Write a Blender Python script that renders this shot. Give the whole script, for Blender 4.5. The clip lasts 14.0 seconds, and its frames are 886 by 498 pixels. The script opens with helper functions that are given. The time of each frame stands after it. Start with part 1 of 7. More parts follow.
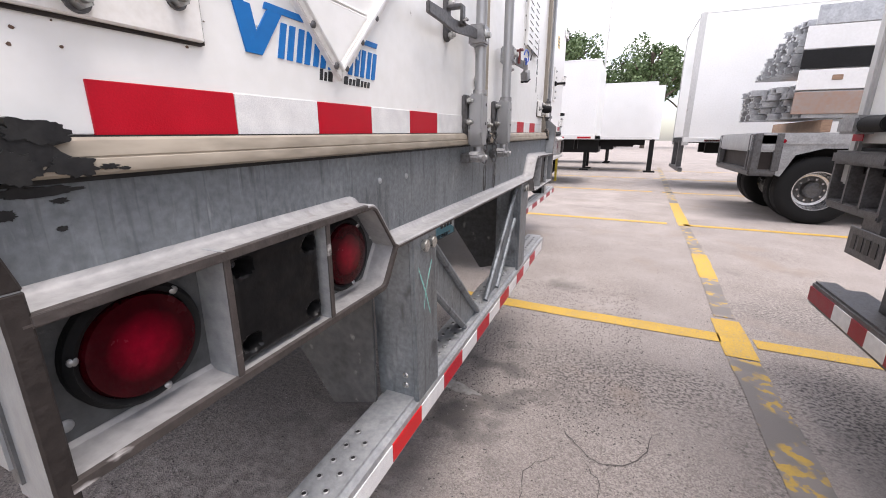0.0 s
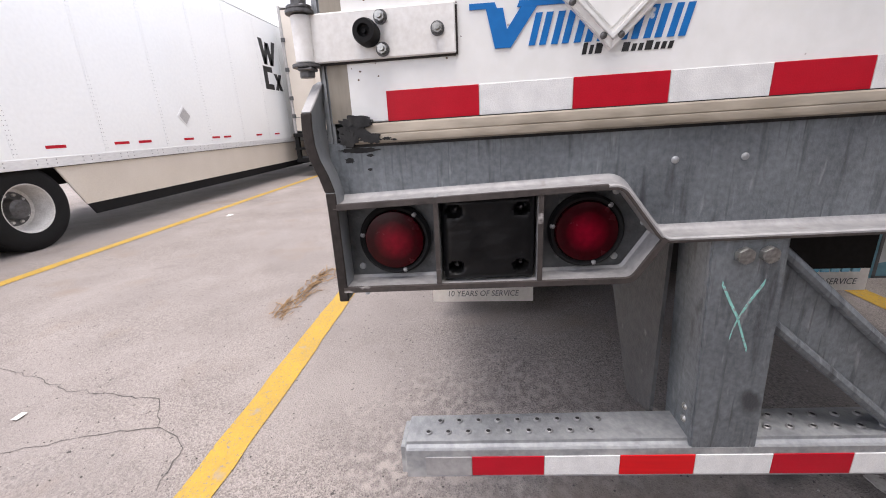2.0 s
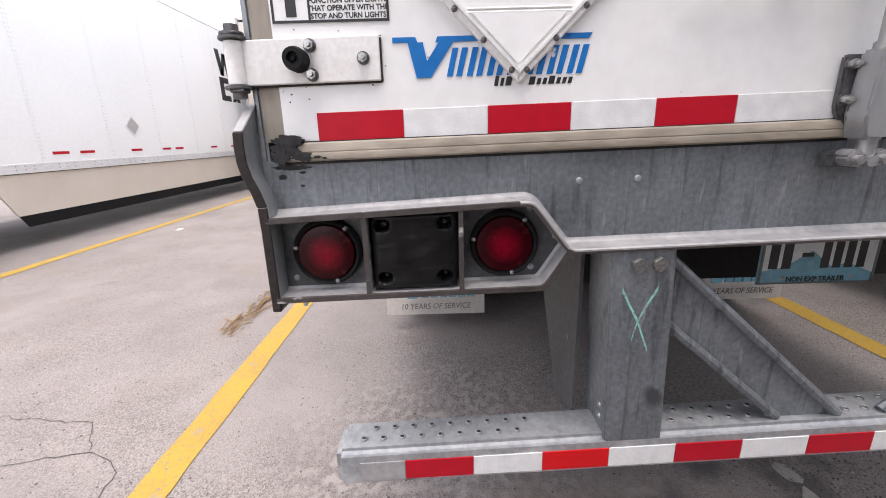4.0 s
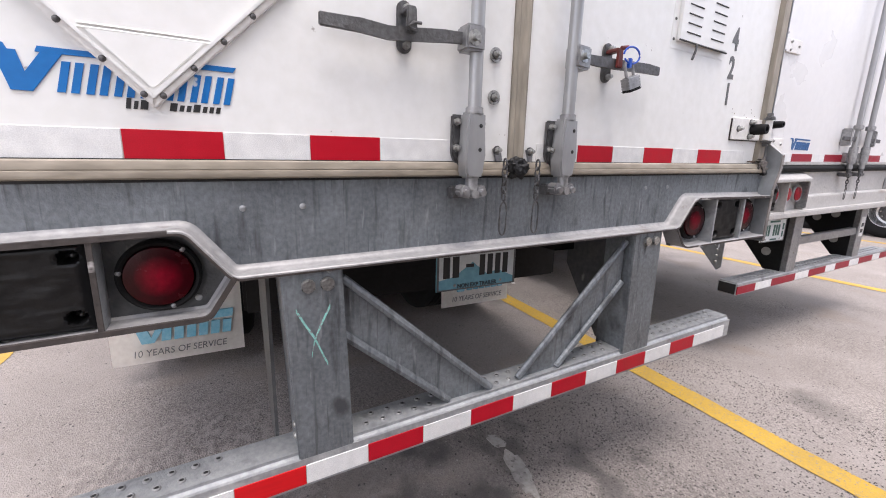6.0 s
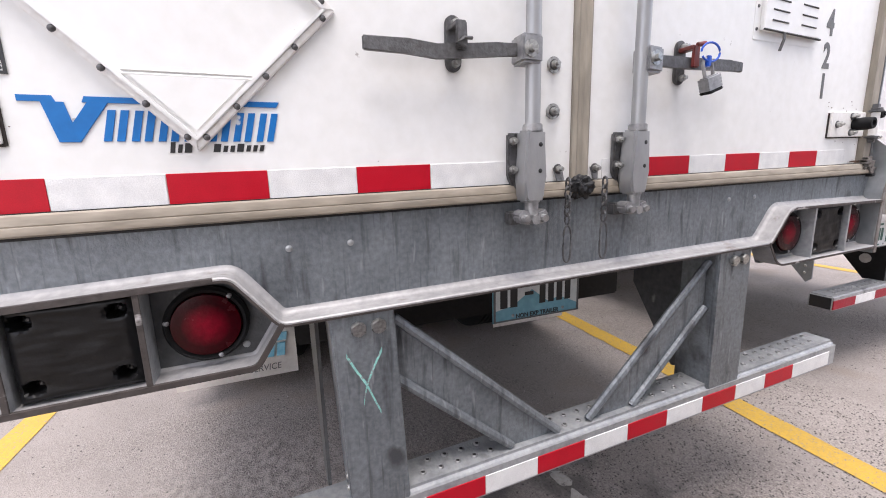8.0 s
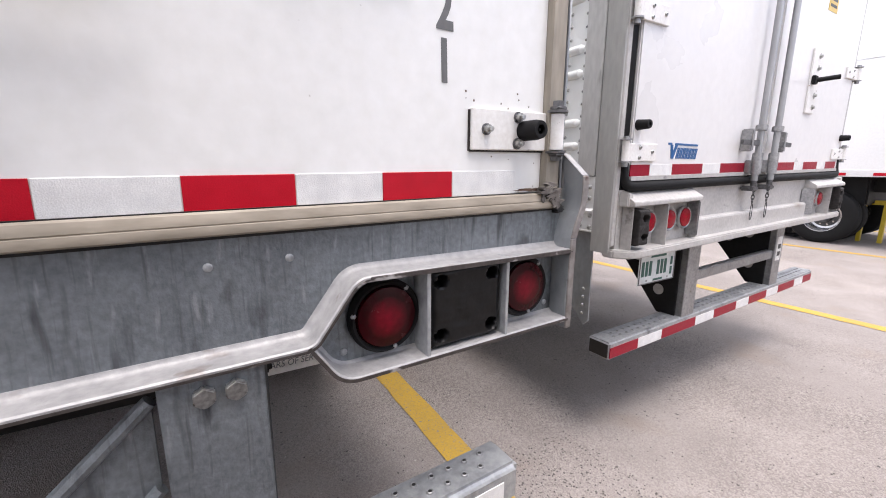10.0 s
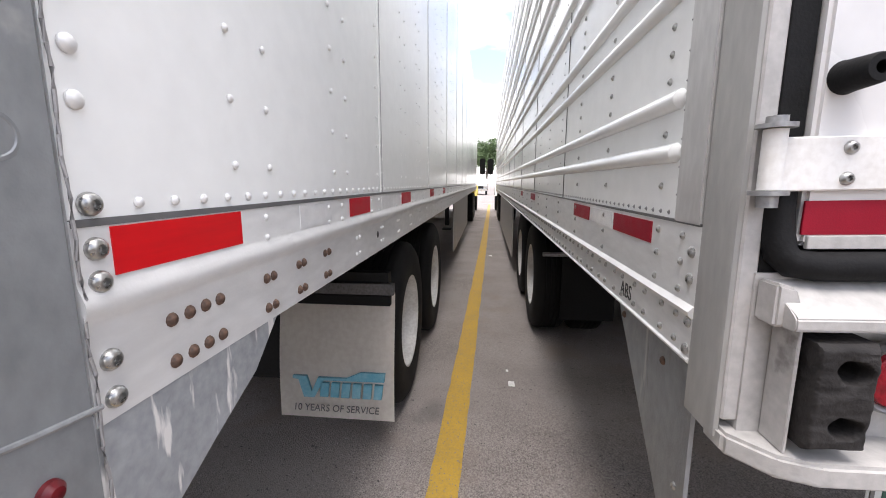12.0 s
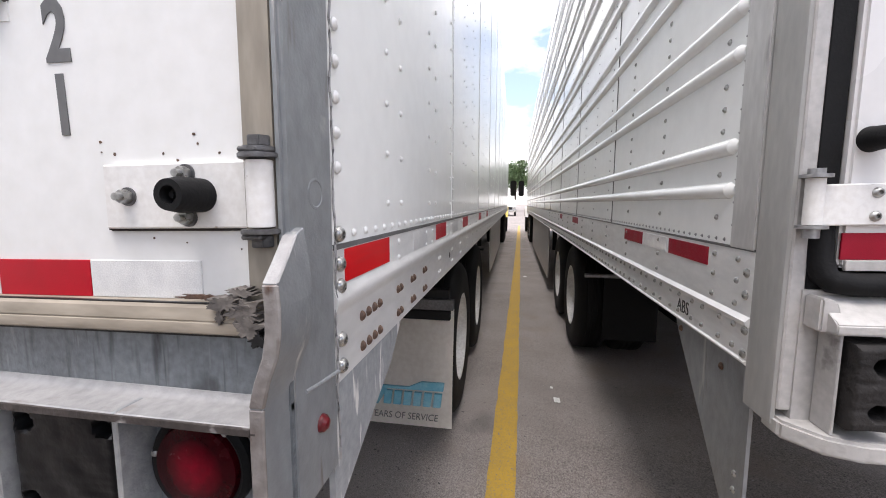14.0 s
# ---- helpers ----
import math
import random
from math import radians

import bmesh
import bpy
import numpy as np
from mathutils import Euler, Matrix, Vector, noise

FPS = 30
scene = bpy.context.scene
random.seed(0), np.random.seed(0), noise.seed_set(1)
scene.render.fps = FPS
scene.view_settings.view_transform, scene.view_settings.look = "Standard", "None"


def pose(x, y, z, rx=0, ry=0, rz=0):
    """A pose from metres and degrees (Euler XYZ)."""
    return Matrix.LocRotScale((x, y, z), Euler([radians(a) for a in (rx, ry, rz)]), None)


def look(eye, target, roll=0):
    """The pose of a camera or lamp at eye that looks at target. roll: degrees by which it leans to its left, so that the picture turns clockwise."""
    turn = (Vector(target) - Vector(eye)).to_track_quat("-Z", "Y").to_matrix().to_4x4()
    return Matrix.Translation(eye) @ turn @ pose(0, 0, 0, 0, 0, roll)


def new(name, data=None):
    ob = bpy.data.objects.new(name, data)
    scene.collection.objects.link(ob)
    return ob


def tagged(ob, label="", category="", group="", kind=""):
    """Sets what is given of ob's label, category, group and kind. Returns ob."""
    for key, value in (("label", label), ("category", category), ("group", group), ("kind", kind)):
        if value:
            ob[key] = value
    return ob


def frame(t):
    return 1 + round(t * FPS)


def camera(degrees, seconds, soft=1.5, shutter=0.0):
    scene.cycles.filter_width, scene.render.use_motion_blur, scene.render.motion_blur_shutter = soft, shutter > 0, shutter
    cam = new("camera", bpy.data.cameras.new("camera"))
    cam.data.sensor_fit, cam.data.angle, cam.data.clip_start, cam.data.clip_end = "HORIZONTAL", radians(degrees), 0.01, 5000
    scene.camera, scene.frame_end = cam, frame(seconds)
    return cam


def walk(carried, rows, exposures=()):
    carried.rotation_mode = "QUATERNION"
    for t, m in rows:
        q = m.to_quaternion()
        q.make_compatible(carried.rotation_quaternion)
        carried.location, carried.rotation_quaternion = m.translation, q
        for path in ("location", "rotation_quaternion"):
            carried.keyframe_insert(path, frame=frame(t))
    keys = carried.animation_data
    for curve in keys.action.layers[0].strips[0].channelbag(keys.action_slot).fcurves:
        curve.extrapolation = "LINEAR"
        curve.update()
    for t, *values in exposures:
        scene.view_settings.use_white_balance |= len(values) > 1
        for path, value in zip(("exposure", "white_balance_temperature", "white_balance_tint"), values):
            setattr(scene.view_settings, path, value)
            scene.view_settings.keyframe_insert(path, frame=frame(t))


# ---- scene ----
cam = camera(94.9, 14.0, soft=1.0)
PATH = [
    (0, (0.481, -0.128, 1.233), (-0.294, 1.64, 0.711), 0.2),
    (0.5, (0.652, 0.052, 1.238), (-0.904, 1.168, 0.662), 0.1),
    (1, (0.681, 0.16, 1.245), (-1.166, 0.65, 0.656), -1.3),
    (1.5, (0.727, 0.267, 1.23), (-1.183, 0.31, 0.639), -2.5),
    (2, (0.772, 0.273, 1.227), (-1.131, 0.101, 0.638), -2.8),
    (2.2, (0.777, 0.26, 1.224), (-1.122, 0.065, 0.627), -2.9),
    (4.3, (0.839, 0.4, 1.242), (-1.098, 0.521, 0.758), -0.9),
    (4.5, (0.851, 0.48, 1.26), (-1.071, 0.785, 0.799), -0.1),
    (5, (0.891, 0.553, 1.258), (-0.951, 1.206, 0.832), 1.1),
    (5.5, (0.911, 0.582, 1.255), (-0.856, 1.416, 0.829), 1.6),
    (6, (0.929, 0.609, 1.25), (-0.804, 1.515, 0.83), 1.5),
    (6.5, (0.93, 0.607, 1.252), (-0.821, 1.482, 0.844), 1.1),
    (7, (0.927, 0.592, 1.255), (-0.889, 1.337, 0.874), -0.0),
    (7.2, (0.921, 0.578, 1.264), (-0.929, 1.242, 0.896), -0.6),
    (9.3, (0.688, 1.22, 1.311), (-1.054, 2.128, 0.937), -2.2),
    (9.5, (0.703, 1.398, 1.323), (-1.015, 2.353, 0.954), -1.4),
    (10, (0.676, 1.859, 1.325), (-0.994, 2.89, 0.939), 0.4),
    (10.5, (0.637, 2.316, 1.33), (-1.129, 3.174, 0.951), 1.1),
    (11, (0.494, 2.643, 1.33), (-1.433, 3.03, 0.962), 2.1),
    (11.5, (0.327, 2.873, 1.341), (-1.636, 2.841, 0.962), 1.6),
    (12, (0.223, 3.006, 1.372), (-1.74, 2.798, 1.05), 0.1),
    (12.5, (0.236, 3.01, 1.41), (-1.738, 2.803, 1.166), -0.7),
    (13, (0.291, 3.02, 1.401), (-1.69, 2.856, 1.184), -0.4),
    (13.5, (0.394, 2.946, 1.399), (-1.589, 2.797, 1.181), 0.0),
    (14, (0.438, 2.871, 1.398), (-1.52, 2.53, 1.175), 0.2),
]
walk(cam, [(t, look(eye, target, roll)) for t, eye, target, roll in PATH], [(0.0, 0.94, 6560, 15), (0.5, 0.98, 6540, 15), (2.2, 0.80, 6520, 15), (4.5, 0.91, 6480, 15), (6.5, 1.04, 6460, 15), (9.5, 1.18, 6460, 15), (10.5, 1.01, 6460, 14), (11.2, 1.10, 6460, 13), (12.5, 1.22, 6480, 13), (13.5, 1.06, 6480, 13), (14.0, 0.99, 6460, 13)])

# ---- daylight: thin bright cloud, a wide weak sun high over the yard ----
SUN_UP, SUN_ROUND = 77.0, -10.0
world = bpy.data.worlds.new("sky")
scene.world = world
world.use_nodes = True
wn, wl = world.node_tree.nodes, world.node_tree.links
bg = wn["Background"]
sky = wn.new("ShaderNodeTexSky")
sky.sky_type, sky.sun_disc = "NISHITA", False
sky.sun_elevation, sky.sun_rotation = radians(SUN_UP), radians(90 - SUN_ROUND)
sky.air_density, sky.dust_density = 1.0, 2.0
wc = wn.new("ShaderNodeTexCoord")
wm = wn.new("ShaderNodeMapping")
wm.inputs["Scale"].default_value = (1.0, 1.0, 2.6)
cloud = wn.new("ShaderNodeTexNoise")
cloud.inputs["Scale"].default_value, cloud.inputs["Detail"].default_value, cloud.inputs["Roughness"].default_value = 2.2, 7.0, 0.55
ramp = wn.new("ShaderNodeValToRGB")
ramp.color_ramp.elements[0].position, ramp.color_ramp.elements[1].position = 0.42, 0.62
ramp.color_ramp.elements[0].color = (0.06, 0.06, 0.06, 1)
ramp.color_ramp.elements[1].color = (1, 1, 1, 1)
mixc = wn.new("ShaderNodeMix")
mixc.data_type = "RGBA"
mixc.inputs[7].default_value = (11.8, 11.45, 11.35, 1)
wl.new(wc.outputs["Generated"], wm.inputs["Vector"])
wl.new(wm.outputs["Vector"], cloud.inputs["Vector"])
wl.new(cloud.outputs["Fac"], ramp.inputs["Fac"])
wl.new(ramp.outputs["Color"], mixc.inputs[0])
wl.new(sky.outputs["Color"], mixc.inputs[6])
wl.new(mixc.outputs[2], bg.inputs["Color"])
bg.inputs["Strength"].default_value = 0.148
sun = new("sun", bpy.data.lights.new("sun", "SUN"))
sun.data.energy, sun.data.angle, sun.data.color = 1.7, radians(32), (1.0, 0.965, 0.92)
sun.matrix_world = look((math.cos(radians(SUN_ROUND)) * math.cos(radians(SUN_UP)) * 40, math.sin(radians(SUN_ROUND)) * math.cos(radians(SUN_UP)) * 40, math.sin(radians(SUN_UP)) * 40), (0, 0, 0))


# ---- materials ----
def mat(name, color, rough=0.5, metal=0.0, dark=None, fine=60.0, coarse=4.0, spread=0.5, bump=0.0, bump_scale=200.0, stretch=(1, 1, 1), coat=0.0, rough_var=0.12, emit=None, spec=0.5):
    """A surface with grain and larger stains: color to dark by noise at two scales."""
    m = bpy.data.materials.new(name)
    m.use_nodes = True
    n, l = m.node_tree.nodes, m.node_tree.links
    b = n["Principled BSDF"]
    dark = dark or tuple(c * 0.82 for c in color)
    tc = n.new("ShaderNodeTexCoord")
    mp = n.new("ShaderNodeMapping")
    mp.inputs["Scale"].default_value = stretch
    l.new(tc.outputs["Object"], mp.inputs["Vector"])
    big, small = n.new("ShaderNodeTexNoise"), n.new("ShaderNodeTexNoise")
    for t, sc, de in ((big, coarse, 5.0), (small, fine, 3.0)):
        t.inputs["Scale"].default_value, t.inputs["Detail"].default_value = sc, de
        l.new(mp.outputs["Vector"], t.inputs["Vector"])
    mx = n.new("ShaderNodeMath")
    mx.operation = "MULTIPLY_ADD"
    mx.inputs[1].default_value = 0.5
    l.new(small.outputs["Fac"], mx.inputs[0])
    half = n.new("ShaderNodeMath")
    half.operation = "MULTIPLY"
    half.inputs[1].default_value = 0.5
    l.new(big.outputs["Fac"], half.inputs[0])
    l.new(half.outputs[0], mx.inputs[2])
    rp = n.new("ShaderNodeValToRGB")
    rp.color_ramp.elements[0].position, rp.color_ramp.elements[1].position = 0.5 - spread / 4, 0.5 + spread / 4
    rp.color_ramp.elements[0].color, rp.color_ramp.elements[1].color = (*dark, 1), (*color, 1)
    l.new(mx.outputs[0], rp.inputs["Fac"])
    l.new(rp.outputs["Color"], b.inputs["Base Color"])
    b.inputs["Metallic"].default_value, b.inputs["Specular IOR Level"].default_value = metal, spec
    mr = n.new("ShaderNodeMapRange")
    mr.inputs["To Min"].default_value, mr.inputs["To Max"].default_value = max(0.03, rough - rough_var), min(1, rough + rough_var)
    l.new(big.outputs["Fac"], mr.inputs["Value"])
    l.new(mr.outputs["Result"], b.inputs["Roughness"])
    b.inputs["Coat Weight"].default_value = coat
    if bump:
        bn, bt = n.new("ShaderNodeBump"), n.new("ShaderNodeTexNoise")
        bt.inputs["Scale"].default_value, bt.inputs["Detail"].default_value = bump_scale, 3.0
        l.new(tc.outputs["Object"], bt.inputs["Vector"])
        l.new(bt.outputs["Fac"], bn.inputs["Height"])
        bn.inputs["Strength"].default_value, bn.inputs["Distance"].default_value = bump, 0.004
        l.new(bn.outputs["Normal"], b.inputs["Normal"])
    if emit:
        b.inputs["Emission Color"].default_value, b.inputs["Emission Strength"].default_value = (*emit[0], 1), emit[1]
    return m


def spots(m, color, scale, size, seed=0.0, stretch=(1, 1, 1), soft=0.03):
    """Scatters small marks of another colour over a material."""
    n, l = m.node_tree.nodes, m.node_tree.links
    b = n["Principled BSDF"]
    old = b.inputs["Base Color"].links[0].from_socket
    tc, mp, no = n.new("ShaderNodeTexCoord"), n.new("ShaderNodeMapping"), n.new("ShaderNodeTexNoise")
    mp.inputs["Location"].default_value, mp.inputs["Scale"].default_value = (seed, seed * 1.7, seed * 0.6), stretch
    no.inputs["Scale"].default_value, no.inputs["Detail"].default_value = scale, 4.0
    rp, mx = n.new("ShaderNodeValToRGB"), n.new("ShaderNodeMix")
    rp.color_ramp.elements[0].position, rp.color_ramp.elements[1].position = size, min(1.0, size + soft)
    mx.data_type = "RGBA"
    mx.inputs[7].default_value = (*color, 1)
    l.new(tc.outputs["Object"], mp.inputs["Vector"])
    l.new(mp.outputs["Vector"], no.inputs["Vector"])
    l.new(no.outputs["Fac"], rp.inputs["Fac"])
    l.new(rp.outputs["Color"], mx.inputs[0])
    l.new(old, mx.inputs[6])
    l.new(mx.outputs[2], b.inputs["Base Color"])
    return m


M = {}
M["white"] = spots(mat("white_door_paint", (0.80, 0.80, 0.79), 0.34, dark=(0.74, 0.74, 0.72), fine=30, coarse=1.5, bump=0.05, bump_scale=12), (0.42, 0.40, 0.37), 34, 0.735, 3.1)
M["reefer_white"] = mat("smooth_white_door_skin", (0.70, 0.69, 0.685), 0.3, dark=(0.655, 0.645, 0.64), fine=24, coarse=1.2, bump=0.05, bump_scale=9)
M["side"] = mat("white_side_panel", (0.87, 0.88, 0.865), 0.17, dark=(0.82, 0.83, 0.815), fine=20, coarse=0.9, bump=0.10, bump_scale=1.6, rough_var=0.07)
M["hinge"] = spots(mat("white_hinge_paint", (0.78, 0.77, 0.75), 0.4, dark=(0.66, 0.64, 0.61), fine=90, coarse=9), (0.24, 0.17, 0.13), 26, 0.70, 1.3)
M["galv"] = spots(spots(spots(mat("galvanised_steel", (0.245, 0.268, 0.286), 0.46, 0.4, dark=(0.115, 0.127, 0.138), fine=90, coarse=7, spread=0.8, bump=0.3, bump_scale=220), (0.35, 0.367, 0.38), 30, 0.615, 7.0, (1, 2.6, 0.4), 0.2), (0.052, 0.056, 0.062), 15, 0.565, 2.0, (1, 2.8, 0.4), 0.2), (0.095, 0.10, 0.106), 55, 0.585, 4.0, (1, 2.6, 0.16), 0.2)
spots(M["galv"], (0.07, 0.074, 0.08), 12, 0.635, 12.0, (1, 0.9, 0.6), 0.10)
M["galv_pale"] = spots(spots(mat("pale_galvanised_steel", (0.42, 0.43, 0.435), 0.46, 0.35, dark=(0.22, 0.23, 0.24), fine=60, coarse=8, spread=0.8, bump=0.3, bump_scale=170), (0.09, 0.092, 0.097), 12, 0.63, 3.0, (1, 1, 1), 0.16), (0.58, 0.58, 0.58), 7, 0.62, 6.0, (1, 0.7, 1), 0.12)
# darker copy of galv with the shade of recesses put into its colour
M["galv_shaded"] = spots(mat("shaded_galvanised_steel", (0.115, 0.119, 0.123), 0.5, 0.3, dark=(0.05, 0.052, 0.054), fine=50, coarse=9, spread=0.8, bump=0.3, bump_scale=170, spec=0.35), (0.24, 0.24, 0.24), 20, 0.67, 3.0, soft=0.1)
M["galv_edge"] = spots(spots(mat("bare_worn_galvanised_edge", (0.41, 0.40, 0.398), 0.5, 0.2, dark=(0.24, 0.238, 0.238), fine=60, coarse=8, spread=0.8, bump=0.25, bump_scale=120), (0.20, 0.17, 0.155), 17, 0.67, 4.0, (1, 0.6, 1), 0.08), (0.18, 0.18, 0.185), 6, 0.64, 8.0, (1, 0.5, 1), 0.14)
M["gusset"] = spots(spots(mat("streaked_pale_galvanised_plate", (0.42, 0.44, 0.455), 0.5, 0.15, dark=(0.25, 0.265, 0.28), fine=60, coarse=7, spread=0.8, bump=0.3, bump_scale=120), (0.76, 0.75, 0.73), 22, 0.60, 2.0, (1.5, 1, 0.3), 0.05), (0.20, 0.205, 0.21), 10, 0.66, 5.0, (1, 1, 0.5), 0.12)
M["lip"] = spots(mat("chipped_rusty_lip", (0.075, 0.062, 0.057), 0.6, 0.1, dark=(0.03, 0.025, 0.023), fine=60, coarse=14, spread=0.8, bump=0.5, bump_scale=90), (0.42, 0.40, 0.39), 24, 0.64, 3.3, (1, 0.5, 1), 0.06)
M["worn_edge"] = spots(spots(mat("scraped_stained_plate_edge", (0.30, 0.285, 0.275), 0.6, 0.15, dark=(0.12, 0.10, 0.09), fine=60, coarse=12, spread=0.9, bump=0.5, bump_scale=90), (0.58, 0.56, 0.53), 16, 0.59, 4.0, (1, 1, 0.4), 0.06), (0.09, 0.05, 0.035), 22, 0.62, 7.0, (1, 1, 0.5), 0.06)
M["torn"] = spots(mat("torn_grey_brown_rubber", (0.20, 0.178, 0.16), 0.75, dark=(0.045, 0.04, 0.037), fine=70, coarse=22, spread=0.7, bump=0.8, bump_scale=80), (0.26, 0.10, 0.05), 18, 0.66, 1.1, soft=0.08)
M["cream"] = spots(mat("cream_rubber_seal", (0.35, 0.305, 0.245), 0.6, dark=(0.21, 0.18, 0.14), fine=60, coarse=7, stretch=(1, 0.25, 1)), (0.20, 0.18, 0.155), 14, 0.68, 2.2, (1, 0.2, 1), 0.12)
M["seal_grey"] = mat("taupe_door_seal", (0.36, 0.32, 0.26), 0.6, dark=(0.22, 0.195, 0.16), fine=60, coarse=8, stretch=(1, 1, 0.2))
M["red"] = mat("red_reflective_tape", (0.47, 0.004, 0.018), 0.4, dark=(0.39, 0.003, 0.014), fine=500, coarse=25, bump=0.1, bump_scale=600, spec=0.25)
M["red_bright"] = mat("bright_red_ribbed_tape", (0.66, 0.006, 0.010), 0.35, dark=(0.52, 0.004, 0.008), fine=30, coarse=45, spread=0.8, stretch=(0.15, 0.15, 2.0), spec=0.3)
M["red_dull"] = mat("dull_red_reflective_tape", (0.29, 0.006, 0.022), 0.4, dark=(0.235, 0.005, 0.018), fine=500, coarse=25, bump=0.1, bump_scale=600, spec=0.25)
M["tape_white"] = mat("white_reflective_tape", (0.78, 0.78, 0.77), 0.35, dark=(0.62, 0.62, 0.62), fine=520, coarse=30, spread=0.5, coat=0.3, bump=0.2, bump_scale=500)
M["blue"] = spots(mat("blue_decal", (0.005, 0.155, 0.47), 0.4, dark=(0.004, 0.13, 0.40), coarse=20, spec=0.3), (0.60, 0.64, 0.68), 24, 0.73, 1.0)
M["blue_dark"] = mat("dark_blue_decal", (0.012, 0.095, 0.27), 0.35, dark=(0.01, 0.08, 0.23), coarse=20)
M["teal"] = mat("faded_blue_print", (0.10, 0.32, 0.42), 0.6, dark=(0.22, 0.42, 0.5), coarse=12)
M["ink"] = mat("black_print", (0.015, 0.015, 0.016), 0.45, coarse=20)
M["ink_soft"] = mat("grey_print", (0.13, 0.13, 0.13), 0.5, coarse=20)
M["black"] = spots(mat("black_plastic", (0.008, 0.008, 0.0085), 0.36, dark=(0.005, 0.005, 0.0055), fine=120, coarse=14, bump=0.35, bump_scale=40, spec=0.25), (0.022, 0.022, 0.022), 30, 0.66, 5.0, soft=0.1)
M["rubber"] = mat("black_rubber", (0.009, 0.009, 0.0095), 0.7, dark=(0.006, 0.006, 0.0065), fine=90, coarse=10, bump=0.2, spec=0.2)
M["old_rubber"] = mat("cracked_old_rubber", (0.036, 0.033, 0.032), 0.7, dark=(0.014, 0.013, 0.013), fine=60, coarse=16, spread=0.8, bump=0.9, bump_scale=70, stretch=(1, 0.3, 1), spec=0.2)
M["tar"] = mat("black_sealant", (0.012, 0.012, 0.013), 0.5, dark=(0.022, 0.022, 0.022), coarse=30, bump=0.5, bump_scale=60, spec=0.3)
M["tyre"] = mat("tyre_rubber", (0.013, 0.013, 0.0135), 0.75, dark=(0.008, 0.008, 0.008), fine=120, coarse=6, bump=0.3, bump_scale=150, spec=0.2)
M["lens"] = mat("red_lamp_lens", (0.36, 0.003, 0.016), 0.22, dark=(0.12, 0.001, 0.006), fine=120, coarse=46, spread=0.9, bump=0.5, bump_scale=110, spec=0.3)
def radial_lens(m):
    """Paints a glow into the lens colour: bright middle, dark rim."""
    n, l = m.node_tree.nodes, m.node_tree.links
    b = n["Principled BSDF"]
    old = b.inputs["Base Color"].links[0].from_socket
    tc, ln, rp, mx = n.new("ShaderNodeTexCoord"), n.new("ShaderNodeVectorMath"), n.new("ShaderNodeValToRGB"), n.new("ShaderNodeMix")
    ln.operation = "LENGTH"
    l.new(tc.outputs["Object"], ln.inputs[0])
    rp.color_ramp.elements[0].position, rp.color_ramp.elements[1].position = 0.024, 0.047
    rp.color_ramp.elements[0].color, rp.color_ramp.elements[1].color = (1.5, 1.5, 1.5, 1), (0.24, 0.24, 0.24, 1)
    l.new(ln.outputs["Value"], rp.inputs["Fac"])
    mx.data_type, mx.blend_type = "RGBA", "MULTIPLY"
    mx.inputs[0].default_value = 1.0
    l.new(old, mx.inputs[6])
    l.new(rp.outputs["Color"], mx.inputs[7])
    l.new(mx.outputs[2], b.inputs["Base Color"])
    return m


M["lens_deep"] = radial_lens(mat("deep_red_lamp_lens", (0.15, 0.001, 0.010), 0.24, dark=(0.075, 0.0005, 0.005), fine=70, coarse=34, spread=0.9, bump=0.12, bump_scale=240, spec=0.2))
M["steel"] = spots(mat("zinc_steel", (0.42, 0.42, 0.42), 0.45, 0.7, dark=(0.22, 0.22, 0.225), fine=80, coarse=18, spread=0.7, bump=0.2), (0.16, 0.12, 0.09), 22, 0.70, 3.0)
M["lens_dim"] = mat("dusty_marker_lens", (0.13, 0.003, 0.008), 0.35, dark=(0.08, 0.002, 0.005), coarse=60)
M["steel_dark"] = mat("weathered_dark_steel", (0.16, 0.16, 0.165), 0.5, 0.6, dark=(0.075, 0.072, 0.07), fine=90, coarse=20, spread=0.7, bump=0.3)
M["rod"] = mat("smooth_zinc_tube", (0.40, 0.405, 0.41), 0.38, 0.5, dark=(0.29, 0.295, 0.30), fine=40, coarse=6, spread=0.8, stretch=(1, 1, 0.3), bump=0.08)
M["bolt"] = mat("bolt_steel", (0.60, 0.60, 0.58), 0.3, 0.85, dark=(0.20, 0.195, 0.185), fine=150, coarse=60, spread=0.8)
M["rust"] = mat("rusty_fastener", (0.16, 0.095, 0.065), 0.65, 0.35, dark=(0.07, 0.045, 0.035), fine=120, coarse=50, bump=0.4)
M["red_steel"] = mat("oxide_red_steel", (0.20, 0.035, 0.03), 0.5, 0.2, dark=(0.10, 0.03, 0.025), coarse=40)
M["alu"] = spots(mat("aluminium_rail", (0.80, 0.80, 0.79), 0.36, 0.2, dark=(0.68, 0.68, 0.67), fine=50, coarse=3, stretch=(0.3, 1, 1), bump=0.06), (0.42, 0.41, 0.40), 13, 0.69, 6.0, (0.3, 1, 1), 0.10)
M["alu_grey"] = spots(mat("grey_aluminium_post", (0.58, 0.575, 0.56), 0.42, 0.3, dark=(0.46, 0.455, 0.445), fine=60, coarse=4, stretch=(1, 1, 0.3), bump=0.06), (0.30, 0.29, 0.28), 14, 0.69, 2.0, (1, 1, 0.2), 0.06)
